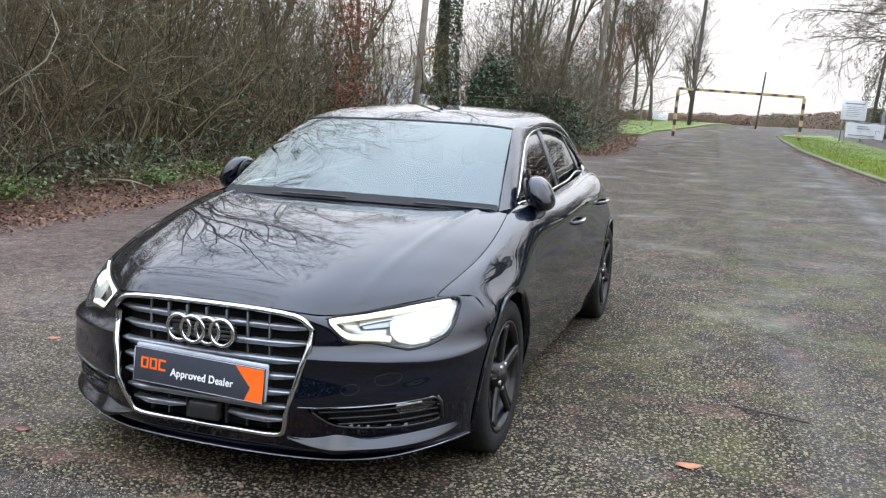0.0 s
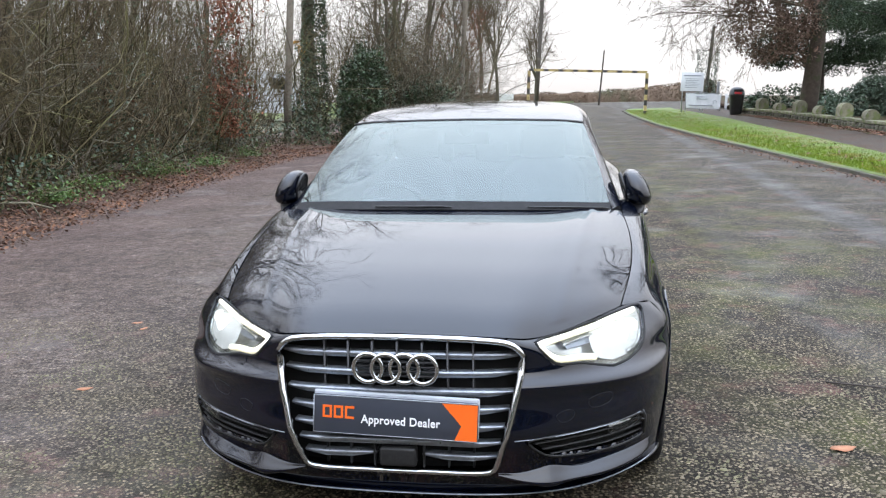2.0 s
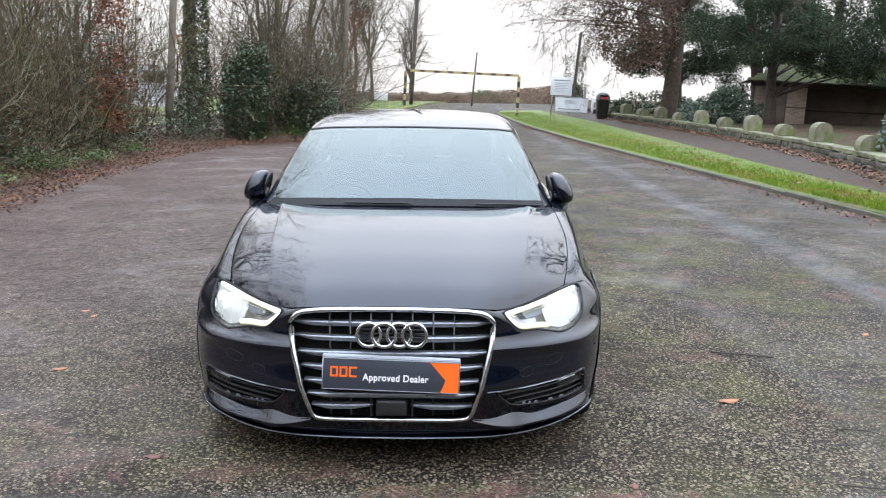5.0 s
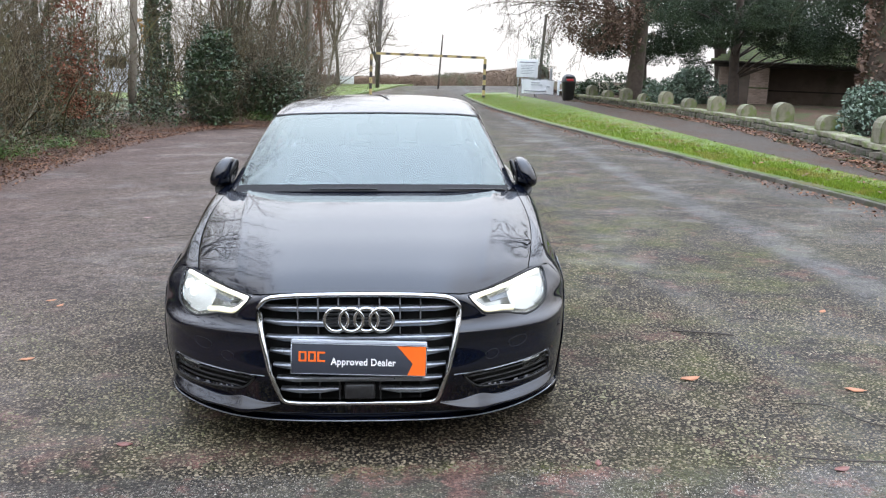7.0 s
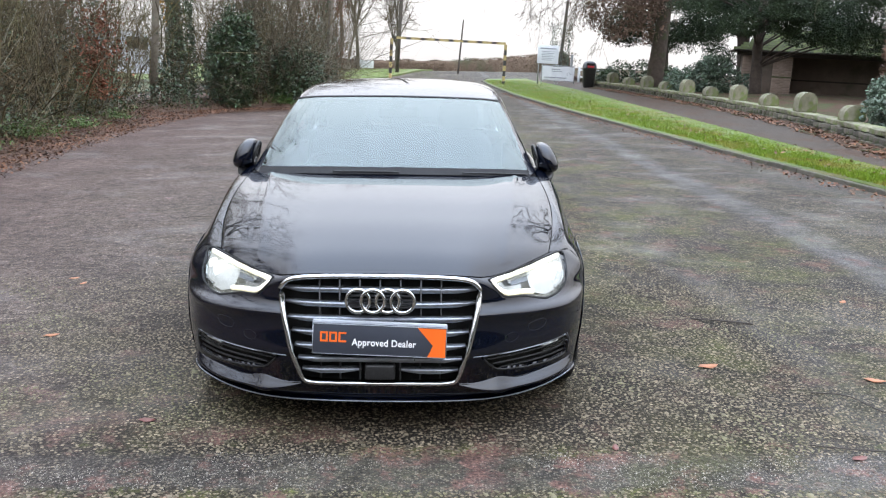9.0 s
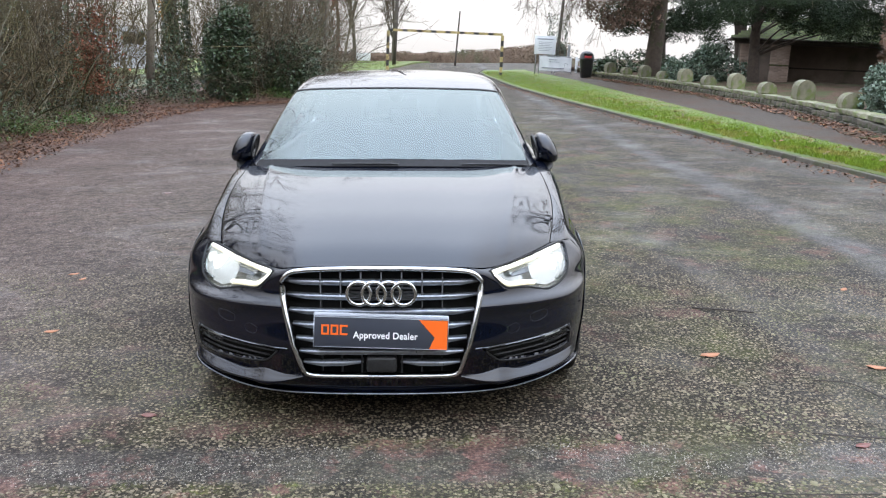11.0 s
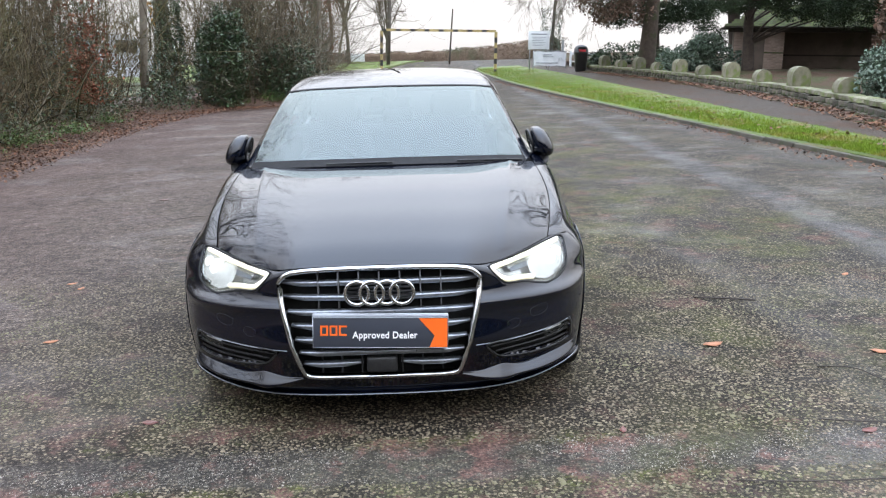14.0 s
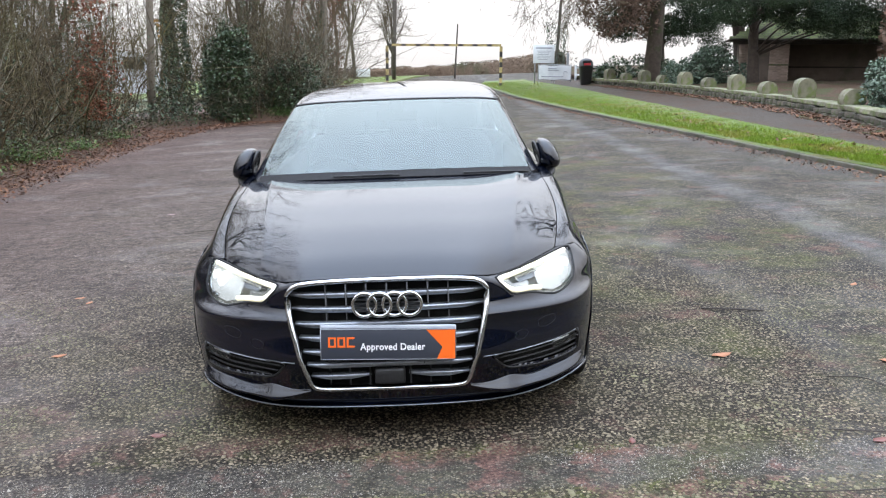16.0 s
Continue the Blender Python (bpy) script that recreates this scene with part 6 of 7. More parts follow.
# the small trees on the green and at the crest
for x, y, h, sd, r, bk in ((-5.2, 62, 9.0, 41, .14, bark), (-5.85, 61.5, 8.5, 42, .10, bark_pale), (-6.45, 62.5, 9.2, 43, .17, bark), (-7.3, 61, 9.5, 44, .15, bark), (-8.6, 63, 9.0, 46, .13, bark)):
    bare_tree("avenue_tree", "small leafless tree on the mown green", (x, y), h, r, sd, 10, .24, .42, group="trees on the green", fine=.8, bark_mat=bk)
bare_tree("crest_tree", "round-headed leafless tree beside the lane", (-2.36, 59.0), 6.6, .15, 45, 15, .24, .40, fine=.8, limb_r=.5)
low_sign = thing("low_sign", "low white sign board on the green", "sign", Matrix.Translation((-4.9, 66.0, ground_z(-4.9, 66.0))))
part("panel", box(-.55, .55, -.02, .02, .14, .70, .01), sign_white, low_sign)
for x in (-.45, .45):
    part("leg", box(x - .03, x + .03, .02, .07, -.1, .62, .006), dark_pole, low_sign)
for k, (x, h) in enumerate(((-6.1, .75), (-5.75, .9), (-6.9, .7), (-7.6, .75))):
    fp_ = thing("fence_post", "short dark timber post on the green", "post", Matrix.Translation((x, 66.2, ground_z(x, 66.2))), group="posts on the green")
    part("shaft", box(-.06, .06, -.06, .06, -.1, h, .015), dark_pole, fp_)

# russet leaves still on the hedge
def russet_clump(seed, x, y, z0, z1, r, n):
    rng = np.random.RandomState(seed)
    p = rng.normal(0, r * .5, (n, 3))
    p[:, 2] = rng.uniform(z0, z1, n)
    p[:, :2] *= (0.55 + .6 * rng.uniform(0, 1, n))[:, None]
    p += np.array([x, y, ground_z(x, y)])
    p = np.array([q for q in p if noise.noise((q[0] * 2.2, q[1] * 2.2, q[2] * 1.6 + seed)) > -.12])
    return p


stuff("russet_beech", "dead russet beech leaves clinging in the hedge", "leaves", leaves(np.random.RandomState(5), np.concatenate([
    russet_clump(1, -6.95, 16.1, 1.5, 5.5, .55, 3000), russet_clump(2, -7.0, 16.2, .6, 1.6, .5, 1200), russet_clump(3, -4.05, 36.5, .2, 4.8, .7, 3000), russet_clump(4, -8.4, 13.2, .8, 2.2, .7, 120),
    russet_clump(6, -7.4, 1.5, .9, 2.4, 1.0, 260), russet_clump(7, -4.6, 30.5, 2.2, 4.5, .7, 400)]), .05, .3), russet)
stuff("amber_leaves", "a few amber leaves on a hedge sapling", "leaves", leaves(np.random.RandomState(6), russet_clump(9, -7.6, 23.4, 2.35, 3.0, .35, 90), .08, .3), mat("amber_leaf", (0.5, 0.24, 0.03), (0.4, 0.2, 0.03), scale=4, rough=0.6, island=0.3))
# dense ivy mass at the layby's end
q = np.random.RandomState(8).normal(0, 1, (9500, 3))
q /= np.linalg.norm(q, axis=1, keepdims=True)
q *= np.random.RandomState(9).uniform(.62, 1.06, (9500, 1))
q = q * np.array([.78, .70, 1.45]) * np.array([[1 + .3 * noise.noise((a * 2, b * 2, c * 2))] for a, b, c in q])
q += np.array([-5.55, 22.95, ground_z(-5.55, 22.95) + 1.35])
stuff("ivy_mass", "dense dark ivy bush at the end of the layby", "ivy bush", leaves(np.random.RandomState(10), q, .056), ivy)
q = np.random.RandomState(81).normal(0, 1, (5600, 3))
q /= np.linalg.norm(q, axis=1, keepdims=True)
q *= np.random.RandomState(82).uniform(.6, 1.06, (5600, 1))
q = q * np.array([1.0, .6, .95]) * np.array([[1 + .4 * noise.noise((a * 2 + 5, b * 2, c * 2))] for a, b, c in q])
q += np.array([-4.05, 24.3, ground_z(-4.05, 24.3) + .9])
stuff("ivy_mass", "lower dark ivy bush among the hedge stems", "ivy bush", leaves(np.random.RandomState(83), q, .054), ivy)

# slender poles in the hedge
def pole(name, label, at, h, r, lean, material, category="pole"):
    x, y = at
    t = thing(name, label, category, Matrix.Translation((x, y, ground_z(x, y))))
    part("shaft", tube([(lean[0] * f * h, lean[1] * f * h, f * h - .1 * (f == 0)) for f in (0, .25, .5, .75, 1)], [r, r * .96, r * .92, r * .88, r * .82], 12), material, t)
    part("cap", tube([(lean[0] * h, lean[1] * h, h), (lean[0] * h, lean[1] * h, h + .03)], [r * .86, r * .5], 12), material, t)
    return t


pole("utility_pole", "pale weathered wooden pole standing in the hedge", (-7.30, 21.2), 8.0, .10, (.03, 0), pole_wood)
pole("utility_pole", "pale leaning wooden pole in the lane hedge", (-3.50, 28.4), 7.5, .085, (.02, 0), pole_wood)
pole("telegraph_pole", "tall dark wooden telegraph pole by the barrier", (-2.22, 57.0), 13.0, .13, (.018, 0), dark_pole)
pole("marker_pole", "thin leaning pole at the lane's edge", (1.78, 57.5), 3.5, .06, (.05, 0), dark_pole)
ip = pole("ivy_pole", "wooden pole clothed in ivy", (7.62, 51.5), 4.6, .1, (.05, 0), dark_pole)
ivy_coat(ip, 3.3, .42, 12, 2600, .14)

# ---- the height barrier ----
bx0, bx1, by = -2.04, 3.76, 43.7
zl, zr = ground_z(bx0, by), ground_z(bx1, by)
top = zr + 2.05
barrier = thing("height_barrier", "black and yellow striped height barrier over the lane", "barrier")


def banded(name, p0, p1, r, n, first, stride=2):
    """A square post or bar in alternating bands."""
    p0, p1 = Vector(p0), Vector(p1)
    holder = part(name, tube([p0 + (p1 - p0) * .002, p1 - (p1 - p0) * .002], r * 1.25, 4), black_paint, barrier, smooth=False)
    for k in range(n):
        a, b = p0 + (p1 - p0) * (k / n), p0 + (p1 - p0) * ((k + 1) / n)
        part("band", tube([a, b], r * 1.35, 4), yellow_paint if (k + first) % stride else black_paint, holder, smooth=False)


banded("post", (bx0, by, zl - .05), (bx0, by, top), .075, 8, 0)
banded("post", (bx1, by, zr - .05), (bx1, by, top), .075, 8, 0)
banded("crossbar", (bx0, by, top + .05), (bx1, by, top + .05), .062, 24, 0, 3)

# ---- boards, bin and fence by the path ----
gx, gy = 6.05, 44.5
board = thing("notice_board", "white notice board with rows of small print on steel legs", "sign", Matrix.Translation((gx, gy, ground_z(gx, gy))))
part("panel", box(-.55, .55, -.02, .02, 1.12, 2.05, .01), sign_white, board)
for x in (-.45, .45):
    part("leg", tube([(x, .04, -.1), (x, .04, 1.9)], .03, 8), metal_grey, board)
part("printed_heading", box(-.42, .42, -.026, -.021, 1.86, 1.92), sign_grey, board)
for k in range(6):
    part("printed_line", box(-.35 + .03 * (k % 2), .36 - .06 * (k % 3), -.026, -.021, 1.72 - .085 * k, 1.745 - .085 * k), sign_grey, board)
banner = thing("banner_frame", "sagging white printed banner tied to a low steel frame", "banner", Matrix.Translation((gx + .55, gy - .3, ground_z(gx, gy))))
rows_b = [[(-.82 + 1.64 * i / 12, .02 * math.sin(i * 1.7 + k) - .02, .30 + .70 * k / 4 + .02 * math.sin(i * .9)) for i in range(13)] for k in range(5)]
part("cloth", skin(np.array(rows_b), None, .006), sign_white, banner)
for x in (-.84, 0, .84):
    part("leg", tube([(x, .04, -.08), (x, .04, 1.05)], .022, 8), metal_grey, banner)
part("rail", tube([(-.84, .04, 1.04), (.84, .04, 1.04)], .018, 8), metal_grey, banner)
part("rail", tube([(-.84, .04, .28), (.84, .04, .28)], .018, 8), metal_grey, banner)
part("printed_line", box(-.35, .1, -.055, -.045, .84, .88), sign_grey, banner)
part("printed_line", box(-.35, .2, -.055, -.045, .74, .77), sign_grey, banner)
part("printed_mark", tube([(.55 + .09 * math.cos(a), -.055, .62 + .09 * math.sin(a)) for a in [k * .5 for k in range(9)]], .012, 5), sign_grey, banner)
part("printed_line", box(-.7, .45, -.055, -.045, .42, .46), sign_grey, banner)

bx, by2 = 7.55, 40.3
litter_bin = thing("litter_bin", "black hooded litter bin with a red sticker beside the path", "bin", Matrix.Translation((bx, by2, ground_z(bx, by2) + .11)))
bin_rows = [[(w * math.copysign(abs(math.cos(a)) ** .6, math.cos(a)), w * math.copysign(abs(math.sin(a)) ** .6, math.sin(a)), z) for a in [2 * math.pi * k / 20 for k in range(21)]] for z, w in ((0, .22), (.05, .25), (.80, .31), (.84, .33), (.90, .33))]
part("body", skin(np.array(bin_rows)), bin_black, litter_bin)
hood = [[(w * math.copysign(abs(math.cos(a)) ** .6, math.cos(a)), w * math.copysign(abs(math.sin(a)) ** .6, math.sin(a)) + dy, z) for a in [2 * math.pi * k / 20 for k in range(21)]] for z, w, dy in ((.90, .33, 0), (1.06, .31, .02), (1.17, .25, .04), (1.23, .14, .05), (1.25, .01, .05))]
part("hood", skin(np.array(hood)), bin_black, litter_bin)
part("sticker", box(-.16, .16, -.345, -.325, .93, 1.03, .004), red_print, litter_bin)
part("slot", box(-.2, .2, -.335, -.30, 1.05, 1.14, .01), dark_void, litter_bin)

fence = thing("gate_fence", "weathered white timber gateway beside the boards", "fence", Matrix.Translation((7.6, 46.5, ground_z(7.6, 46.5))))
for x, h, mt in ((0, 1.55, metal_grey), (.45, .95, white_paint), (.95, 1.05, dark_pole), (1.3, 1.0, white_paint), (1.75, .9, white_paint)):
    part("post", box(x - .06, x + .06, -.06, .06, -.1, h, .012), mt, fence)
for z in (.35, .75):
    part("rail", box(.4, 1.8, -.03, .03, z, z + .09, .01), white_paint, fence)

# ---- the low churchyard wall ----
wall = thing("wall_low", "low rubble wall with mossy coping along the footpath", "wall", kind="structure")
core = []
for k in range(161):
    y = 4 + 36 * k / 160
    x = along(WALL, y)
    z = ground_z(x, y)
    core.append([(x + .02, y, z + .05), (x + .02, y, z + .36), (x + .30, y, z + .36), (x + .30, y, z + .05)])
part("core", skin(np.array(core), None, 0, flip=True), mortar, wall, smooth=False)
srng = np.random.RandomState(14)


def pebble(seed, lx, ly, lz):
    """A rough block of stone with broken corners."""
    rng = np.random.RandomState(seed)
    bm = bmesh.new()
    bmesh.ops.create_cube(bm, size=1)
    bmesh.ops.bevel(bm, geom=bm.edges[:], offset=.16, segments=1, affect="EDGES")
    for v in bm.verts:
        v.co = Vector((v.co.x * lx, v.co.y * ly, v.co.z * lz)) * rng.uniform(.88, 1.1)
    bm.verts.index_update()
    out = [tuple(v.co) for v in bm.verts], [tuple(v.index for v in f.verts) for f in bm.faces]
    bm.free()
    return out


stone_meshes = [mesh_of("rubble_stone", *pebble(k, .10, .26 + .05 * (k % 3), .11 + .02 * (k % 2)), rubble, smooth=False) for k in range(8)]
for course in range(2):
    y = 9.0
    while y < 39.5:
        x = along(WALL, y)
        step = srng.uniform(.22, .36)
        o = new("rubble_stone", stone_meshes[srng.randint(8)])
        o.parent = wall
        o.matrix_world = Matrix.Translation((x + srng.uniform(-.02, .02), y + step / 2, ground_z(x, y) + .15 + .11 * course + srng.uniform(-.015, .015))) @ Matrix.Rotation(srng.uniform(-.12, .12), 4, "Z") @ Matrix.Rotation(srng.uniform(-.1, .1), 4, "X")
        y += step
cope_meshes = [mesh_of("coping_stone", *pebble(20 + k, .40, 1.02, .12), sandstone, smooth=False) for k in range(4)]
y = 4.0
while y < 39.6:
    x, x1 = along(WALL, y), along(WALL, y + 1)
    o = new("coping_stone", cope_meshes[srng.randint(4)])
    o.parent = wall
    o.matrix_world = Matrix.Translation(((x + x1) / 2 + .15, y + .5, ground_z(x, y) + .385 + srng.uniform(-.008, .008))) @ Matrix.Rotation(math.atan2(-(x1 - x), 1), 4, "Z")
    y += 1.0


def merlon(w, l, h):
    """A round-headed stone: an arch in section, drawn out along the wall, its edges worn."""
    bm = bmesh.new()
    prof = [(-w / 2, 0), (w / 2, 0)] + [(w / 2 * math.cos(a), h - w / 2 + w / 2 * math.sin(a)) for a in [math.pi * k / 8 for k in range(9)]]
    f = bm.faces.new([bm.verts.new((x, -l / 2, z)) for x, z in prof])
    r = bmesh.ops.extrude_face_region(bm, geom=[f])
    bmesh.ops.translate(bm, verts=[v for v in r["geom"] if isinstance(v, bmesh.types.BMVert)], vec=(0, l, 0))
    bmesh.ops.recalc_face_normals(bm, faces=bm.faces[:])
    bmesh.ops.bevel(bm, geom=[q for q in bm.edges if q.calc_face_angle(0) > 1.0], offset=.02, segments=2, affect="EDGES")
    me = bpy.data.meshes.new("wall_stone")
    bm.to_mesh(me)
    bm.free()
    me.materials.append(sandstone)
    return me


tall, short = merlon(.42, .50, .47), merlon(.42, .46, .32)
for k, y in enumerate((4.1, 7.7, 11.35, 15.0, 18.4, 21.3, 24.2, 26.9, 29.45, 31.85, 34.05, 36.45, 38.55)):
    x, x1 = along(WALL, y), along(WALL, y + 1)
    st = thing("wall_stone", "mossy round-headed sandstone block on the wall" if k % 2 else "taller mossy round-headed sandstone block on the wall", "stone block", data=tall if k % 2 == 0 else short, group="round-headed wall stones")
    st.matrix_world = Matrix.Translation((x + .21, y, ground_z(x, y) + .43)) @ Matrix.Rotation(math.atan2(-(x1 - x), 1), 4, "Z")

# ---- the shelter ----
sx, sy = 12.35, 33.0
sz = ground_z(sx, sy)
shelter = thing("park_shelter", "open brick shelter with a moss-covered tiled roof", "shelter", Matrix.Translation((sx, sy, sz)) @ Matrix.Rotation(radians(-17), 4, "Z") @ Matrix.Diagonal((1, 1, .88, 1)))
brick_mesh = mesh_of("brick", *box(-.105, .105, -.05, .05, -.031, .031, .006), brick, smooth=False)
for px0, w in ((0.0, .42), (1.15, .72), (7.3, .72)):
    pl = part("pillar", box(px0 + .012, px0 + w - .012, .012, .5, -.2, 2.02, .005), brick, shelter)
    for r in range(27):
        n = max(2, round(w / .225))
        bw = w / n
        for c in range(n + (r % 2)):
            x = px0 + (c + .5 - .5 * (r % 2)) * bw
            x = min(max(x, px0 + .1), px0 + w - .1)
            o = new("brick", brick_mesh)
            o.parent = pl
            o.location = (x, .045, .04 + .074 * r)
    part("stone_band", box(px0 - .02, px0 + w + .02, -.02, .52, 1.10, 1.17, .01), sandstone, pl)
part("back_wall", box(0, 8.0, 2.6, 2.85, -.2, 2.3, .01), render_wall, shelter)
part("infill_wall", box(.42, 1.15, .03, .4, -.2, 2.05, .005), render_wall, shelter)
part("side_wall", box(0, .25, .5, 2.6, -.2, 2.2, .01), render_wall, shelter)
part("front_wall", box(1.85, 7.3, 1.4, 1.6, -.2, 2.3, .01), render_wall, shelter)
part("wall_band", box(1.87, 7.28, 1.36, 1.42, 1.0, 1.07, .01), dark_timber, shelter)
part("bench", join(box(3.2, 6.4, .9, 1.3, .40, .46, .01), box(3.4, 3.5, .95, 1.25, -.1, .40, .01), box(6.1, 6.2, .95, 1.25, -.1, .40, .01)), dark_timber, shelter)
part("eaves_beam", box(-.25, 8.3, -.12, .05, 2.02, 2.2, .02), dark_timber, shelter)
part("gutter", tube([(-.35, -.2, 2.2), (8.4, -.2, 2.2)], .05, 8), dark_timber, shelter)
roof_p = part("roof", ([(-.5, -.35, 2.2), (8.5, -.35, 2.2), (8.5, 3.2, 2.2), (-.5, 3.2, 2.2), (1.2, 1.4, 3.25), (6.8, 1.4, 3.25)], [(0, 1, 5, 4), (1, 2, 5), (2, 3, 4, 5), (3, 0, 4), (0, 3, 2, 1)]), dark_timber, shelter, smooth=False)
tile_mesh = mesh_of("roof_tile", *box(-.155, .155, -.12, .12, -.012, .012, .004), moss_roof, smooth=False)
trng = np.random.RandomState(4)
for r in range(9):
    f = (r + .5) / 9.5
    x0, x1 = -.5 + 1.7 * f, 8.5 - 1.7 * f
    y, z = -.35 + 1.75 * f, 2.22 + 1.05 * f
    n = int((x1 - x0) / .32)
    for c in range(n):
        o = new("roof_tile", tile_mesh)
        o.parent = roof_p
        o.matrix_local = Matrix.Translation((x0 + (c + .5 + .25 * (r % 2)) * (x1 - x0) / n, y, z + .03 + trng.uniform(-.006, .006))) @ Matrix.Rotation(.53 + trng.uniform(-.04, .04), 4, "X")

# ---- trees and shrubs behind the wall ----
yew_bark = mat("dark_yew_bark", (0.035, 0.025, 0.02), (0.06, 0.045, 0.035), scale=9, rough=0.9, bump=0.6, bump_scale=40)


def evergreen(name, label, at, height, r0, seed, blobs, n, size, mats, trunk_h=None, slim=1.8):
    """A dark evergreen: trunk and limbs, and sprays of needles in drooping masses."""
    rng = np.random.RandomState(seed)
    x, y = at
    tree = thing(name, label, "tree", Matrix.Translation((x, y, ground_z(x, y))))
    k = 10
    trunk = grow(rng, np.array([[0, 0, -.1]]), np.array([[0, 0, 1.0]]), np.array([trunk_h or height * .85]), k, .04, .02)[0]
    part("trunk", tube([tuple(p) for p in trunk], [float(q) for q in np.linspace(r0 * 1.2, r0 * .35, k)], 12), yew_bark, tree)
    pts = []
    for bxx, byy, bz, rx, rz in blobs:
        c = Vector((bxx, byy, bz))
        i = min(int(max(0, bz - .8) / (trunk_h or height * .85) * k), k - 2)
        part("limb", tube(spline([tuple(trunk[i]), tuple((np.array(trunk[i]) + np.array(c)) / 2 + np.array([0, 0, .25])), tuple(c)], 4), [.045, .040, .036, .032, .028, .024, .020, .016, .012], 6), yew_bark, tree)
        q = rng.normal(0, 1, (n, 3))
        q /= np.linalg.norm(q, axis=1, keepdims=True)
        q *= rng.uniform(.35, 1.08, (n, 1)) ** .6
        wob = np.array([noise.noise((a * 1.8 + bxx, b * 1.8 + byy, d * 1.8)) for a, b, d in q])
        q = q[wob > -.18]
        q = q * np.array([rx, rx, rz]) + np.array([bxx, byy, bz])
        q[:, 2] -= .12 * np.hypot(q[:, 0] - bxx, q[:, 1] - byy) ** 1.5
        pts.append(q)
    pts = np.concatenate(pts)
    crown = new("crown", fast_mesh("crown", *leaves(rng, pts, size, .2, slim), mats))
    crown.parent = tree
    return tree


def ring_of_blobs(rx, z0, z1, n, r0, r1, seed):
    rng = np.random.RandomState(seed)
    return [(rx * math.cos(a) * rng.uniform(.3, 1), rx * math.sin(a) * rng.uniform(.3, 1), rng.uniform(z0, z1), rng.uniform(r0, r1), rng.uniform(r0, r1) * .7) for a in [2.4 * k for k in range(n)]]


evergreen("yew_tree", "dark spreading yew tree before the shelter", (12.1, 30.5), 7.5, .20, 51, ring_of_blobs(3.2, 3.0, 5.6, 13, .8, 1.3, 1) + [(-1.2, -1.2, 2.9, .8, .55), (1.0, -1.5, 2.7, .9, .6), (2.1, -1.4, 2.6, 1.0, .65), (3.4, -1.2, 2.55, 1.1, .7), (4.6, -1.4, 2.7, 1.1, .8), (.2, -1.3, 3.1, .8, .6)], 5600, .024, yew_green, slim=5.5)
evergreen("yew_tree", "dark yew tree near the churchyard wall", (16.9, 27.5), 7.5, .3, 52, ring_of_blobs(3.0, 2.0, 6.4, 19, .9, 1.4, 2), 4200, .026, yew_green, slim=5.5)
evergreen("conifer_tree", "tall dark conifer behind the wall", (11.6, 43.0), 9, .35, 53, ring_of_blobs(2.6, 1.6, 7.2, 18, .9, 1.4, 3), 2800, .034, yew_green, slim=5.5)
evergreen("conifer_tree", "dark conifer beyond the footpath", (16.9, 46.0), 9, .35, 54, ring_of_blobs(2.8, 1.6, 8.2, 17, .8, 1.5, 4), 2400, .036, yew_green, slim=5.5)
evergreen("conifer_tree", "tall dark conifer behind the shelter", (20.04, 44.0), 10, .35, 55, ring_of_blobs(3.6, 2.5, 9.2, 20, 1.1, 1.9, 5), 2200, .042, yew_green, slim=5.5)
evergreen("laurel_shrub", "grey-green rounded evergreen shrub behind the wall", (10.61, 31.8), 2.0, .06, 56, [(0, 0, .9, 1.05, .75), (.9, .2, .8, .9, .65), (-.8, .1, .7, .8, .6), (.2, -.3, 1.35, .7, .45)], 2200, .068, shrub_green, 1.0)
evergreen("laurel_shrub", "dark evergreen shrubs near the bin", (9.26, 41.5), 1.8, .06, 57, [(0, 0, .7, .9, .7), (1.1, 0, .8, .9, .7), (2.1, .3, .75, .9, .65), (-.6, .1, .55, .6, .5)], 1500, .075, ivy, 1.0)
evergreen("holly_shrub", "glossy green shrub at the foot of the ivy-clad trunk", (9.25, 14.5), 1.5, .05, 58, [(0, 0, .65, .62, .5), (.55, .3, .75, .65, .5), (.1, .3, 1.05, .5, .4)], 2600, .046, shrub_green, .8)

beech_bark = mat("brown_beech_bark", (0.050, 0.038, 0.030), (0.075, 0.058, 0.046), scale=7, rough=0.9, spec=.2, bump=0.7, bump_scale=40, third=(0.045, 0.05, 0.025), third_scale=2, third_amount=.35)
t1, _, _ = bare_tree("beech_tree", "large grey leafless beech with weeping twigs behind the wall", (9.75, 36.5), 12.5, .40, 64, 12, .3, .6, .1, twig_grey, fine=.8, limb_r=.5, bend=.015, bark_mat=beech_bark)
rr = np.random.RandomState(7)
arm = np.stack([np.zeros(26), np.zeros(26), rr.uniform(3.2, 7.5, 26)], 1)
way = np.stack([-1.0 + 1.0 * rr.normal(0, .75, 26), rr.normal(0, .9, 26), rr.uniform(.25, .7, 26)], 1)
WP = grow(rr, arm, way, rr.uniform(4.0, 7.5, 26), 10, .07, -.02)
WR = taper(.042 * rr.uniform(.6, 1.2, 26), .01 * np.ones(26), 10)
W1, S1 = shoots(rr, WP, WR, 15, 2.2, 6, .6, .15, -.10, .013)
W2, S2 = shoots(rr, W1, S1, 7, .9, 5, .6, .2, -.14, .009)
W3, S3 = shoots(rr, W2, S2, 2, .45, 3, .6, .2, -.1, .006)
VF = packed([stems(WP, WR, 5), stems(W1, S1), stems(W2, np.maximum(S2, .0048)), stems(W3, np.maximum(S3, .004))])
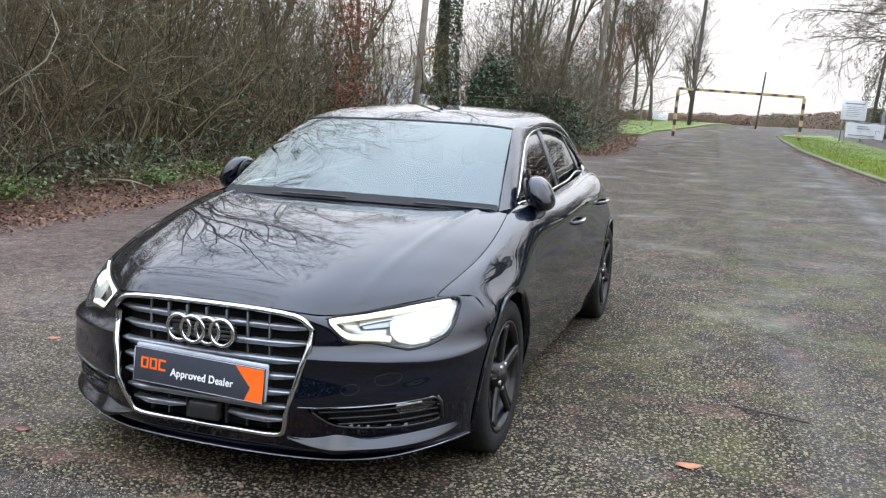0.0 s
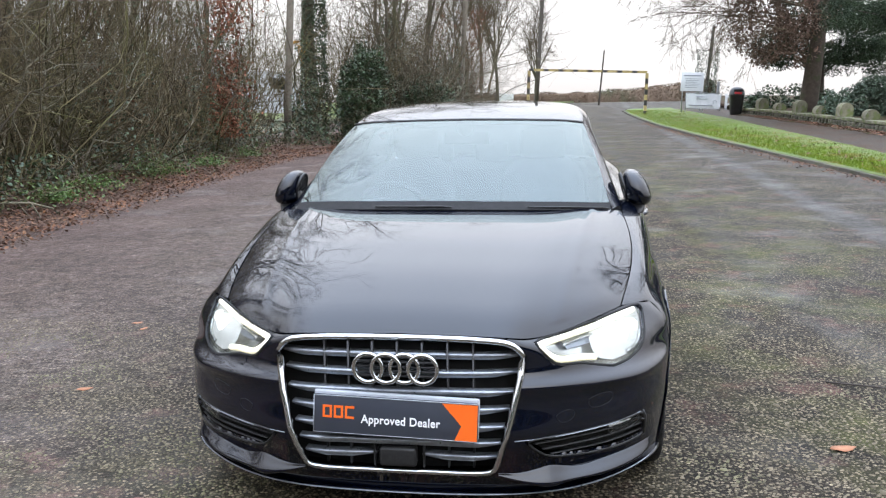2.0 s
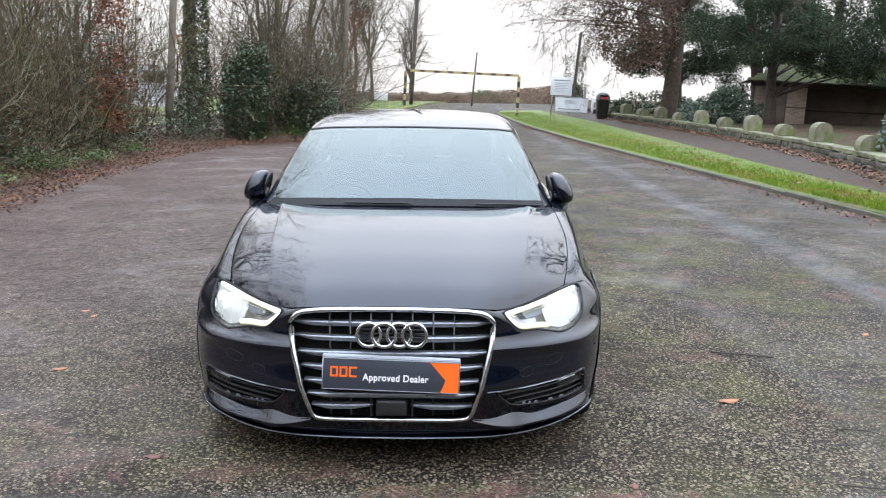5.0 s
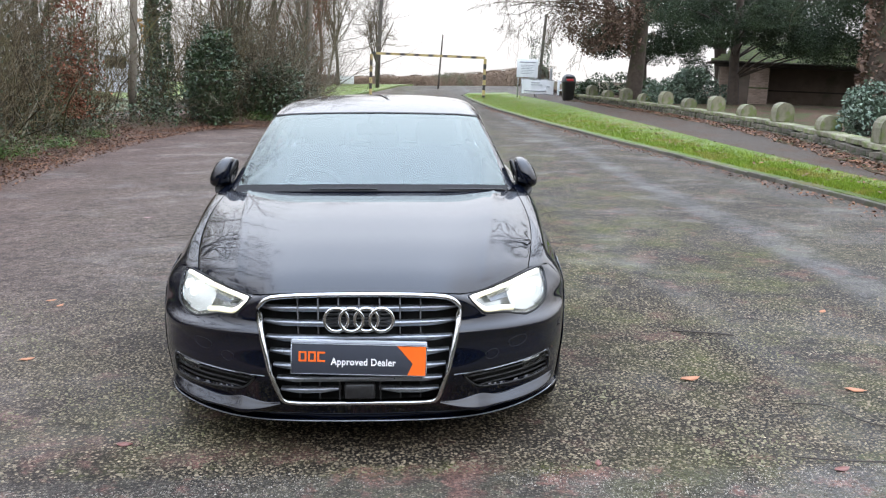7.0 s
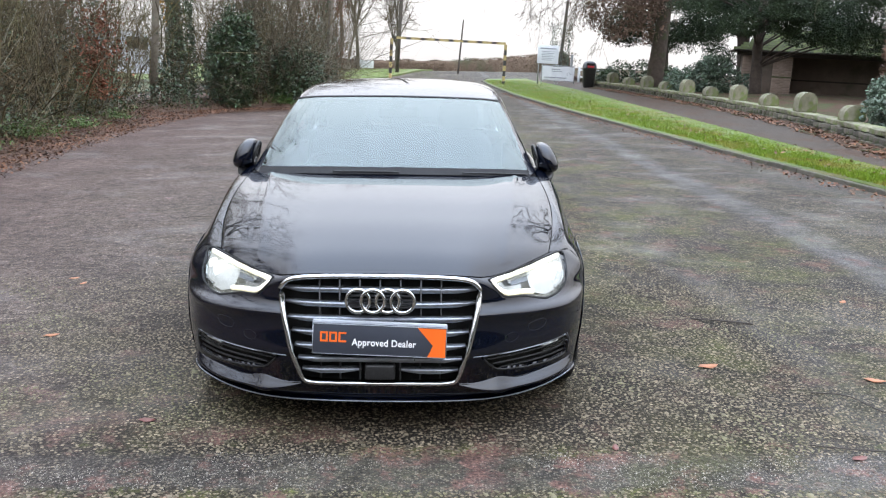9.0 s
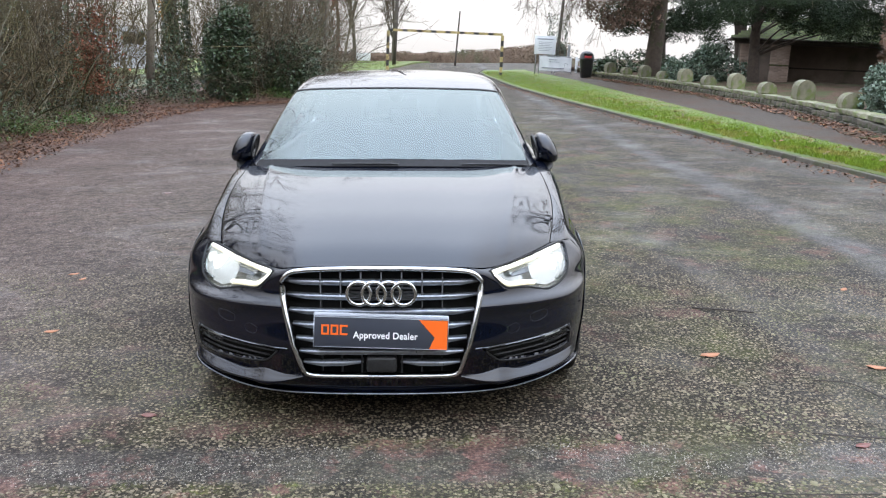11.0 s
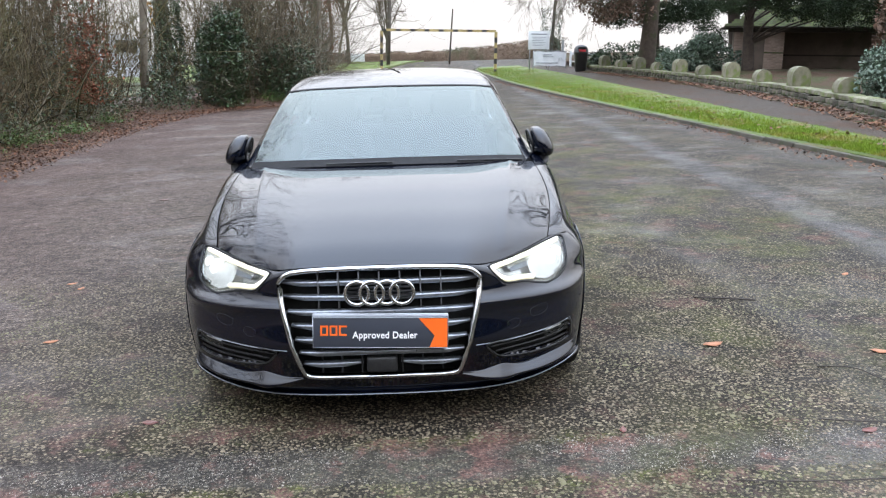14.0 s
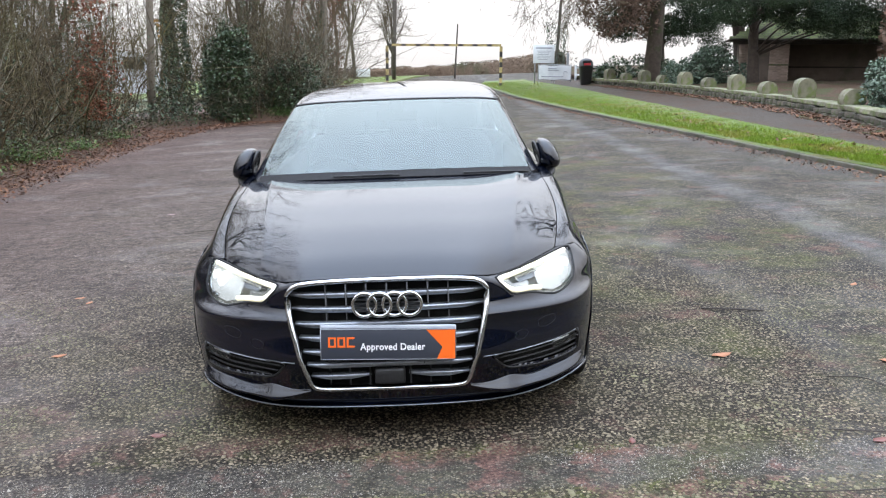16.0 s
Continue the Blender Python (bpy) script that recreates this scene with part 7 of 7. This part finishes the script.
o = new("weeping_crown", fast_mesh("weeping_crown", VF[0], VF[1], twig_grey))
o.parent = t1
some = W2.reshape(-1, 3)
some = some[some[:, 0] > -3.4]
some = some[rr.randint(len(some), size=4200)] + rr.normal(0, .35, (4200, 3)) + np.array([9.75, 36.5, ground_z(9.75, 36.5)])
some = some[(some[:, 2] > 3.2)]
beech_leaf = mat("withered_beech_leaf", (0.16, 0.105, 0.078), (0.11, 0.075, 0.058), scale=2, rough=.8, spec=.2, island=.4)
clump = rr.normal(0, 1, (11000, 3))
clump = clump / np.linalg.norm(clump, axis=1, keepdims=True) * rr.uniform(0, 1, (11000, 1)) ** .45 * np.array([2.3, 1.8, 1.9]) + np.array([8.5, 36.5, ground_z(8, 36.5) + 3.9])
some = np.concatenate([some, np.array([p for p in clump if noise.noise((p[0] * 1.1, p[1] * 1.1, p[2] * 1.1)) > .02])])
stuff("beech_leaves", "withered brown leaves still on the beech", "leaves", leaves(rr, some, .085, .2), beech_leaf)
t2, _, _ = bare_tree("plane_tree", "thick trunk patched with withered ivy behind the wall", (9.82, 15.4), 10.5, .44, 62, 9, .3, .65, bark_mat=beech_bark)
ivy_p = np.random.RandomState(12)
z = ivy_p.uniform(.8, 5.0, 2800)
a = ivy_p.uniform(0, 2 * np.pi, 2800)
pp = np.stack([np.cos(a) * (.46 - .03 * z), np.sin(a) * (.46 - .03 * z), z], 1) + ivy_p.normal(0, .045, (2800, 3))
o = new("withered_ivy", fast_mesh("withered_ivy", *leaves(ivy_p, pp, .075), beech_leaf))
o.parent = t2
bare_tree("lime_tree", "leafless tree beyond the shelter", (16.09, 39), 10, .22, 63, 8, .3, .55)

# ---- the hedge at the crest and the far country ----
fr = np.random.RandomState(19)
line = [(-14, 92), (-4, 88), (2, 84), (6, 76), (8.4, 66), (9.1, 60.5)]
fp = spline([(x, y, 0) for x, y in line], 30)
pts = fp[fr.randint(len(fp), size=36000)] + fr.normal(0, .42, (36000, 3)) * np.array([1, 1, 0])
hgt = 1.0 + .02 * np.maximum(0, 84 - pts[:, 1]) + .3 * np.array([noise.noise((p[0] * .5, p[1] * .3, 1)) for p in pts])
pts[:, 2] = [ground_z(x, y) for x, y, _ in pts] + hgt * fr.uniform(-.3, 1, 36000)
hedge_core = thing("field_hedge_core", "dense brown inside of the clipped hedge at the crest", "hedge", kind="stuff", data=mesh_of("field_hedge_core", *skin(np.array([[(x + o, y + o * .3, ground_z(x, y) + h * (1.0 + .02 * max(0, 84 - y))) for o, h in ((-.50, -.4), (-.46, .72), (-.15, .92), (.2, .92), (.48, .72), (.52, -.4))] for x, y, _ in fp])), far_hedge_leaf))
stuff("field_hedge", "clipped brown hedge beyond the crest of the lane", "hedge", leaves(fr, pts, .075, .2, 2.2), far_hedge_leaf)


def far_belt(seed, x0, y0, x1, y1, n, h):
    """A belt of distant winter trees: many thin stems and twigs."""
    rng = np.random.RandomState(seed)
    f = rng.uniform(0, 1, n)
    b = np.stack([x0 + (x1 - x0) * f + rng.normal(0, 2, n), y0 + (y1 - y0) * f + rng.normal(0, 2, n)], 1)
    b = on_land(b)
    way = rng.normal(0, .2, (n, 3))
    way[:, 2] = 1
    P = grow(rng, b, way, rng.uniform(.5, 1, n) * h, 7, .12, .03)
    R = taper(.09 * rng.uniform(.5, 1.3, n), .012 * np.ones(n), 7)
    Q, S = shoots(rng, P, R, 6, h * .3, 3, .6, .2, .05, .035)
    T, U = shoots(rng, Q, S, 2, h * .16, 3, .7, .2, .03, .018)
    return packed([stems(P, R), stems(Q, S), stems(T, np.maximum(U, .008))])


stuff("far_wood", "bare woodland beyond the field", "wood", far_belt(71, -34, -30, -34, 75, 190, 9), twig_grey)
# this belt is never in view; added only to be reflected in the car
stuff("far_wood", "unseen bare trees added behind the viewpoint for reflections", "wood", far_belt(72, -30, -24, 34, -22, 60, 9), twig_grey)
stuff("far_wood", "bare woodland beyond the churchyard", "wood", far_belt(73, 36, -20, 30, 70, 100, 10), twig_grey)
# added out of view: a leaf screen that keeps bright sky off the bumper
n = 14000
bh = fr.uniform(0, 1, (n, 2))
pb = np.stack([-34 + 72 * bh[:, 0], -17 - 3 * fr.uniform(0, 1, n), np.zeros(n)], 1)
pb[:, 2] = [ground_z(x, y) + (8.0 + 2.0 * noise.noise((x * .2, 0, 3))) * f for (x, y, _), f in zip(pb, bh[:, 1])]
stuff("rear_hedge", "unseen dark leaf screen added behind the viewpoint to block sky from the car's front", "hedge", leaves(fr, pb, .55, .1), yew_green)

# ---- the van behind the hedge ----
van = thing("parked_van", "white van parked beyond the hedge", "van", Matrix.Translation((-14.1, 38.5, ground_z(-14.4, 38.5) + .22)) @ Matrix.Rotation(radians(13), 4, "Z"))
prof = [(-2.4, .35), (-2.4, 2.05), (-2.2, 2.2), (.9, 2.2), (1.25, 2.05), (1.75, 1.35), (2.45, 1.15), (2.6, .9), (2.6, .35)]
vv = [(x, -.95 + (.12 if z > 1.3 else 0), z) for x, z in prof] + [(x, .95 - (.12 if z > 1.3 else 0), z) for x, z in prof]
n = len(prof)
body = part("body", (vv, [tuple(range(n)), tuple(range(2 * n - 1, n - 1, -1))] + [(i, i + n, (i + 1) % n + n, (i + 1) % n) for i in range(n)]), white_paint, van, smooth=False)
part("windscreen", ([(1.30, -.78, 2.02), (1.30, .78, 2.02), (1.78, .85, 1.38), (1.78, -.85, 1.38)], [(0, 1, 2, 3)]), tinted_glass, van)
part("side_window", box(.45, 1.35, -.90, -.86, 1.4, 1.95, .01), tinted_glass, van)
part("side_window", box(.45, 1.35, .86, .90, 1.4, 1.95, .01), tinted_glass, van)
part("bumper", box(2.45, 2.68, -.9, .9, .35, .62, .04), trim_black, van)
for x in (-1.5, 1.7):
    for yy in (-.9, .9):
        part("tyre", moved(lathe([(-.1, .2), (-.1, .3), (-.07, .34), (.07, .34), (.1, .3), (.1, .2)], 20, "y"), Matrix.Translation((x, yy, .33))), rubber, van)

# ---- small things on the tarmac ----
crng = np.random.RandomState(77)
# chippings standing proud of the binder, laid close on the open surface
grid = []
gy = -1.75
while gy < 2.7:
    step = .0215 + .0018 * (gy + 1.75)
    reach = .56 * (gy + 3.6) + .55
    gx = np.arange(.2 - reach, .2 + reach + .7, step)
    grid.append(np.stack([gx + crng.uniform(-.45, .45, len(gx)) * step, gy + crng.uniform(-.45, .45, len(gx)) * step], 1))
    gy += step
grid = np.concatenate(grid)


def holds_chip(x, y):
    """Chippings are gone from the filled trench, from worn hollows and from under the car."""
    if abs(x) < .7 and .55 < y < 4.3 or -.40 < y - .02 * x < -.10:
        return False
    return noise.noise((x * 1.4, y * 1.4, 5)) + .5 * noise.noise((x * 5, y * 5, 2)) > (-.42 if x > -1.2 else -.2)


grid = np.array([p for p in grid if holds_chip(p[0], p[1])])
cx, cy = grid[:, 0], grid[:, 1]
n = len(cx)
cz = np.array([ground_z(x, y) for x, y in grid])
a = crng.uniform(0, 2 * np.pi, n)
s = .0068 * np.exp(crng.normal(0, .30, n))
el = crng.uniform(.5, .95, n)
tilt_x, tilt_y = crng.normal(0, .16, n), crng.normal(0, .16, n)
V = np.zeros((n, 8, 3))
for k in range(4):
    w = 2 * np.pi * k / 4 + crng.uniform(-.42, .42, n)
    rr_ = s * crng.uniform(.85, 1.25, n)
    lx, ly = np.cos(w) * rr_, np.sin(w) * rr_ * el
    dx, dy = lx * np.cos(a) - ly * np.sin(a), lx * np.sin(a) + ly * np.cos(a)
    V[:, k] = np.stack([cx + dx, cy + dy, cz - .002], 1)
    V[:, k + 4] = np.stack([cx + dx * .78, cy + dy * .78, cz + s * .34 + dx * tilt_x + dy * tilt_y], 1)
base = np.arange(n)[:, None] * 8
F4 = [np.concatenate([base + [k, (k + 1) % 4, (k + 1) % 4 + 4, k + 4]], 1) for k in range(4)] + [base + [4, 5, 6, 7]]
stuff("chippings", "pale stone chippings standing in the worn surface", "stones", (V.reshape(-1, 3), np.concatenate(F4)), chip_stone)
# fine pale grit lying loose in the trench
n = 9000
tx, ty = crng.uniform(-2.2, 2.9, n), crng.uniform(-.40, -.08, n)
ok = np.array([noise.noise((x * 1.6, y * 5, 9)) > -.12 for x, y in zip(tx, ty)])
tx, ty = tx[ok], ty[ok] + .02 * tx[ok]
n = len(tx)
tz = np.array([ground_z(x, y) for x, y in zip(tx, ty)])
r = .0028 * np.exp(crng.normal(0, .35, n))
V = np.zeros((n, 4, 3))
for k in range(3):
    w = 2 * np.pi * k / 3 + crng.uniform(-.5, .5, n)
    V[:, k] = np.stack([tx + np.cos(w) * r, ty + np.sin(w) * r, tz - .001], 1)
V[:, 3] = np.stack([tx, ty, tz + r * .9], 1)
base = np.arange(n)[:, None] * 4
stuff("grit", "fine pale grit in the filled trench", "grit", (V.reshape(-1, 3), np.concatenate([base + [0, 1, 3], base + [1, 2, 3], base + [2, 0, 3]])), grit_stone)


def leaf_thing(x, y, size, turn, material, label):
    pts = [(-.5, 0, .02), (-.3, .22, .05), (0, .30, .03), (.3, .18, .08), (.55, 0, .12), (.3, -.2, .06), (0, -.28, .02), (-.3, -.2, .06)]
    V = [(px * size, py * size, pz * size) for px, py, pz in pts] + [(0, 0, .012 * size)] + [(px * size, py * size, pz * size - .0012) for px, py, pz in pts] + [(0, 0, .012 * size - .0012)]
    F = [(8, i, (i + 1) % 8) for i in range(8)] + [(17, 9 + (i + 1) % 8, 9 + i) for i in range(8)] + [(i, 9 + i, 9 + (i + 1) % 8, (i + 1) % 8) for i in range(8)]
    ob = thing("fallen_leaf", label, "leaf", group="leaves on the tarmac", data=mesh_of("fallen_leaf", V, F, material))
    ob.matrix_world = Matrix.Translation((x, y, ground_z(x, y) + .003)) @ Matrix.Rotation(turn, 4, "Z")


tan_leaf = mat("tan_leaf", (0.36, 0.15, 0.07), (0.28, 0.12, 0.06), scale=30, rough=0.7)
red_leaf = mat("wet_red_leaf", (0.16, 0.05, 0.04), (0.12, 0.045, 0.035), scale=30, rough=0.35)
for x, y, sz, tn, mt in ((1.621, .986, .105, .2, tan_leaf), (2.39, .80, .10, -.6, tan_leaf), (-2.263, 2.688, .07, .4, tan_leaf), (-2.15, 2.55, .06, 1.2, tan_leaf), (-1.0, .212, .075, -.2, red_leaf), (-1.886, 1.383, .08, .3, tan_leaf), (-2.651, 6.326, .10, 0, red_leaf), (.95, -.02, .05, 1.4, red_leaf), (1.9, -.1, .07, .3, red_leaf), (-1.55, -.25, .06, .2, tan_leaf), (2.9, 2.3, .07, .8, tan_leaf), (-1.3, 3.4, .06, 2.0, red_leaf)):
    leaf_thing(x, y, sz, tn, mt, "curled tan fallen leaf on the tarmac" if mt is tan_leaf else "wet reddish fallen leaf on the tarmac")


def stick(pts, r, label):
    P = [(x, y, ground_z(x, y) + .006 + dz) for x, y, dz in pts]
    ob = thing("fallen_twig", label, "twig", group="twigs on the tarmac", data=mesh_of("fallen_twig", *tube(spline(P, 4), r * .62, 5), dark_timber))
    return ob


stick([(1.78, 1.86, 0), (1.88, 1.80, .01), (2.0, 1.775, .008), (2.118, 1.76, 0)], .008, "dark fallen twig lying on the tarmac")
stick([(1.77, 1.98, 0), (1.80, 1.88, .012), (1.86, 1.84, .006)], .004, "small dark twig piece on the tarmac")
stick([(1.55, 2.36, 0), (1.64, 2.32, .01), (1.70, 2.2, .004)], .005, "short bent twig on the tarmac")
stick([(2.18, 2.05, 0), (2.3, 2.09, .012), (2.45, 2.05, 0)], .004, "thin twig on the tarmac")
stick([(2.0, .62, 0), (2.15, .55, .01), (2.22, .38, .006), (2.36, .3, 0)], .005, "forked thin twig on the mossy tarmac")
stick([(1.75, .02, 0), (1.95, -.05, .01), (2.12, -.04, 0)], .005, "short dark twig near the joint")
stick([(1.25, -.48, 0), (1.5, -.52, .008), (1.78, -.50, 0)], .004, "thin twig in the mossy joint")
stick([(-2.2, 5.1, 0), (-1.9, 5.2, .008), (-1.6, 5.18, 0)], .004, "thin twig on the far tarmac")
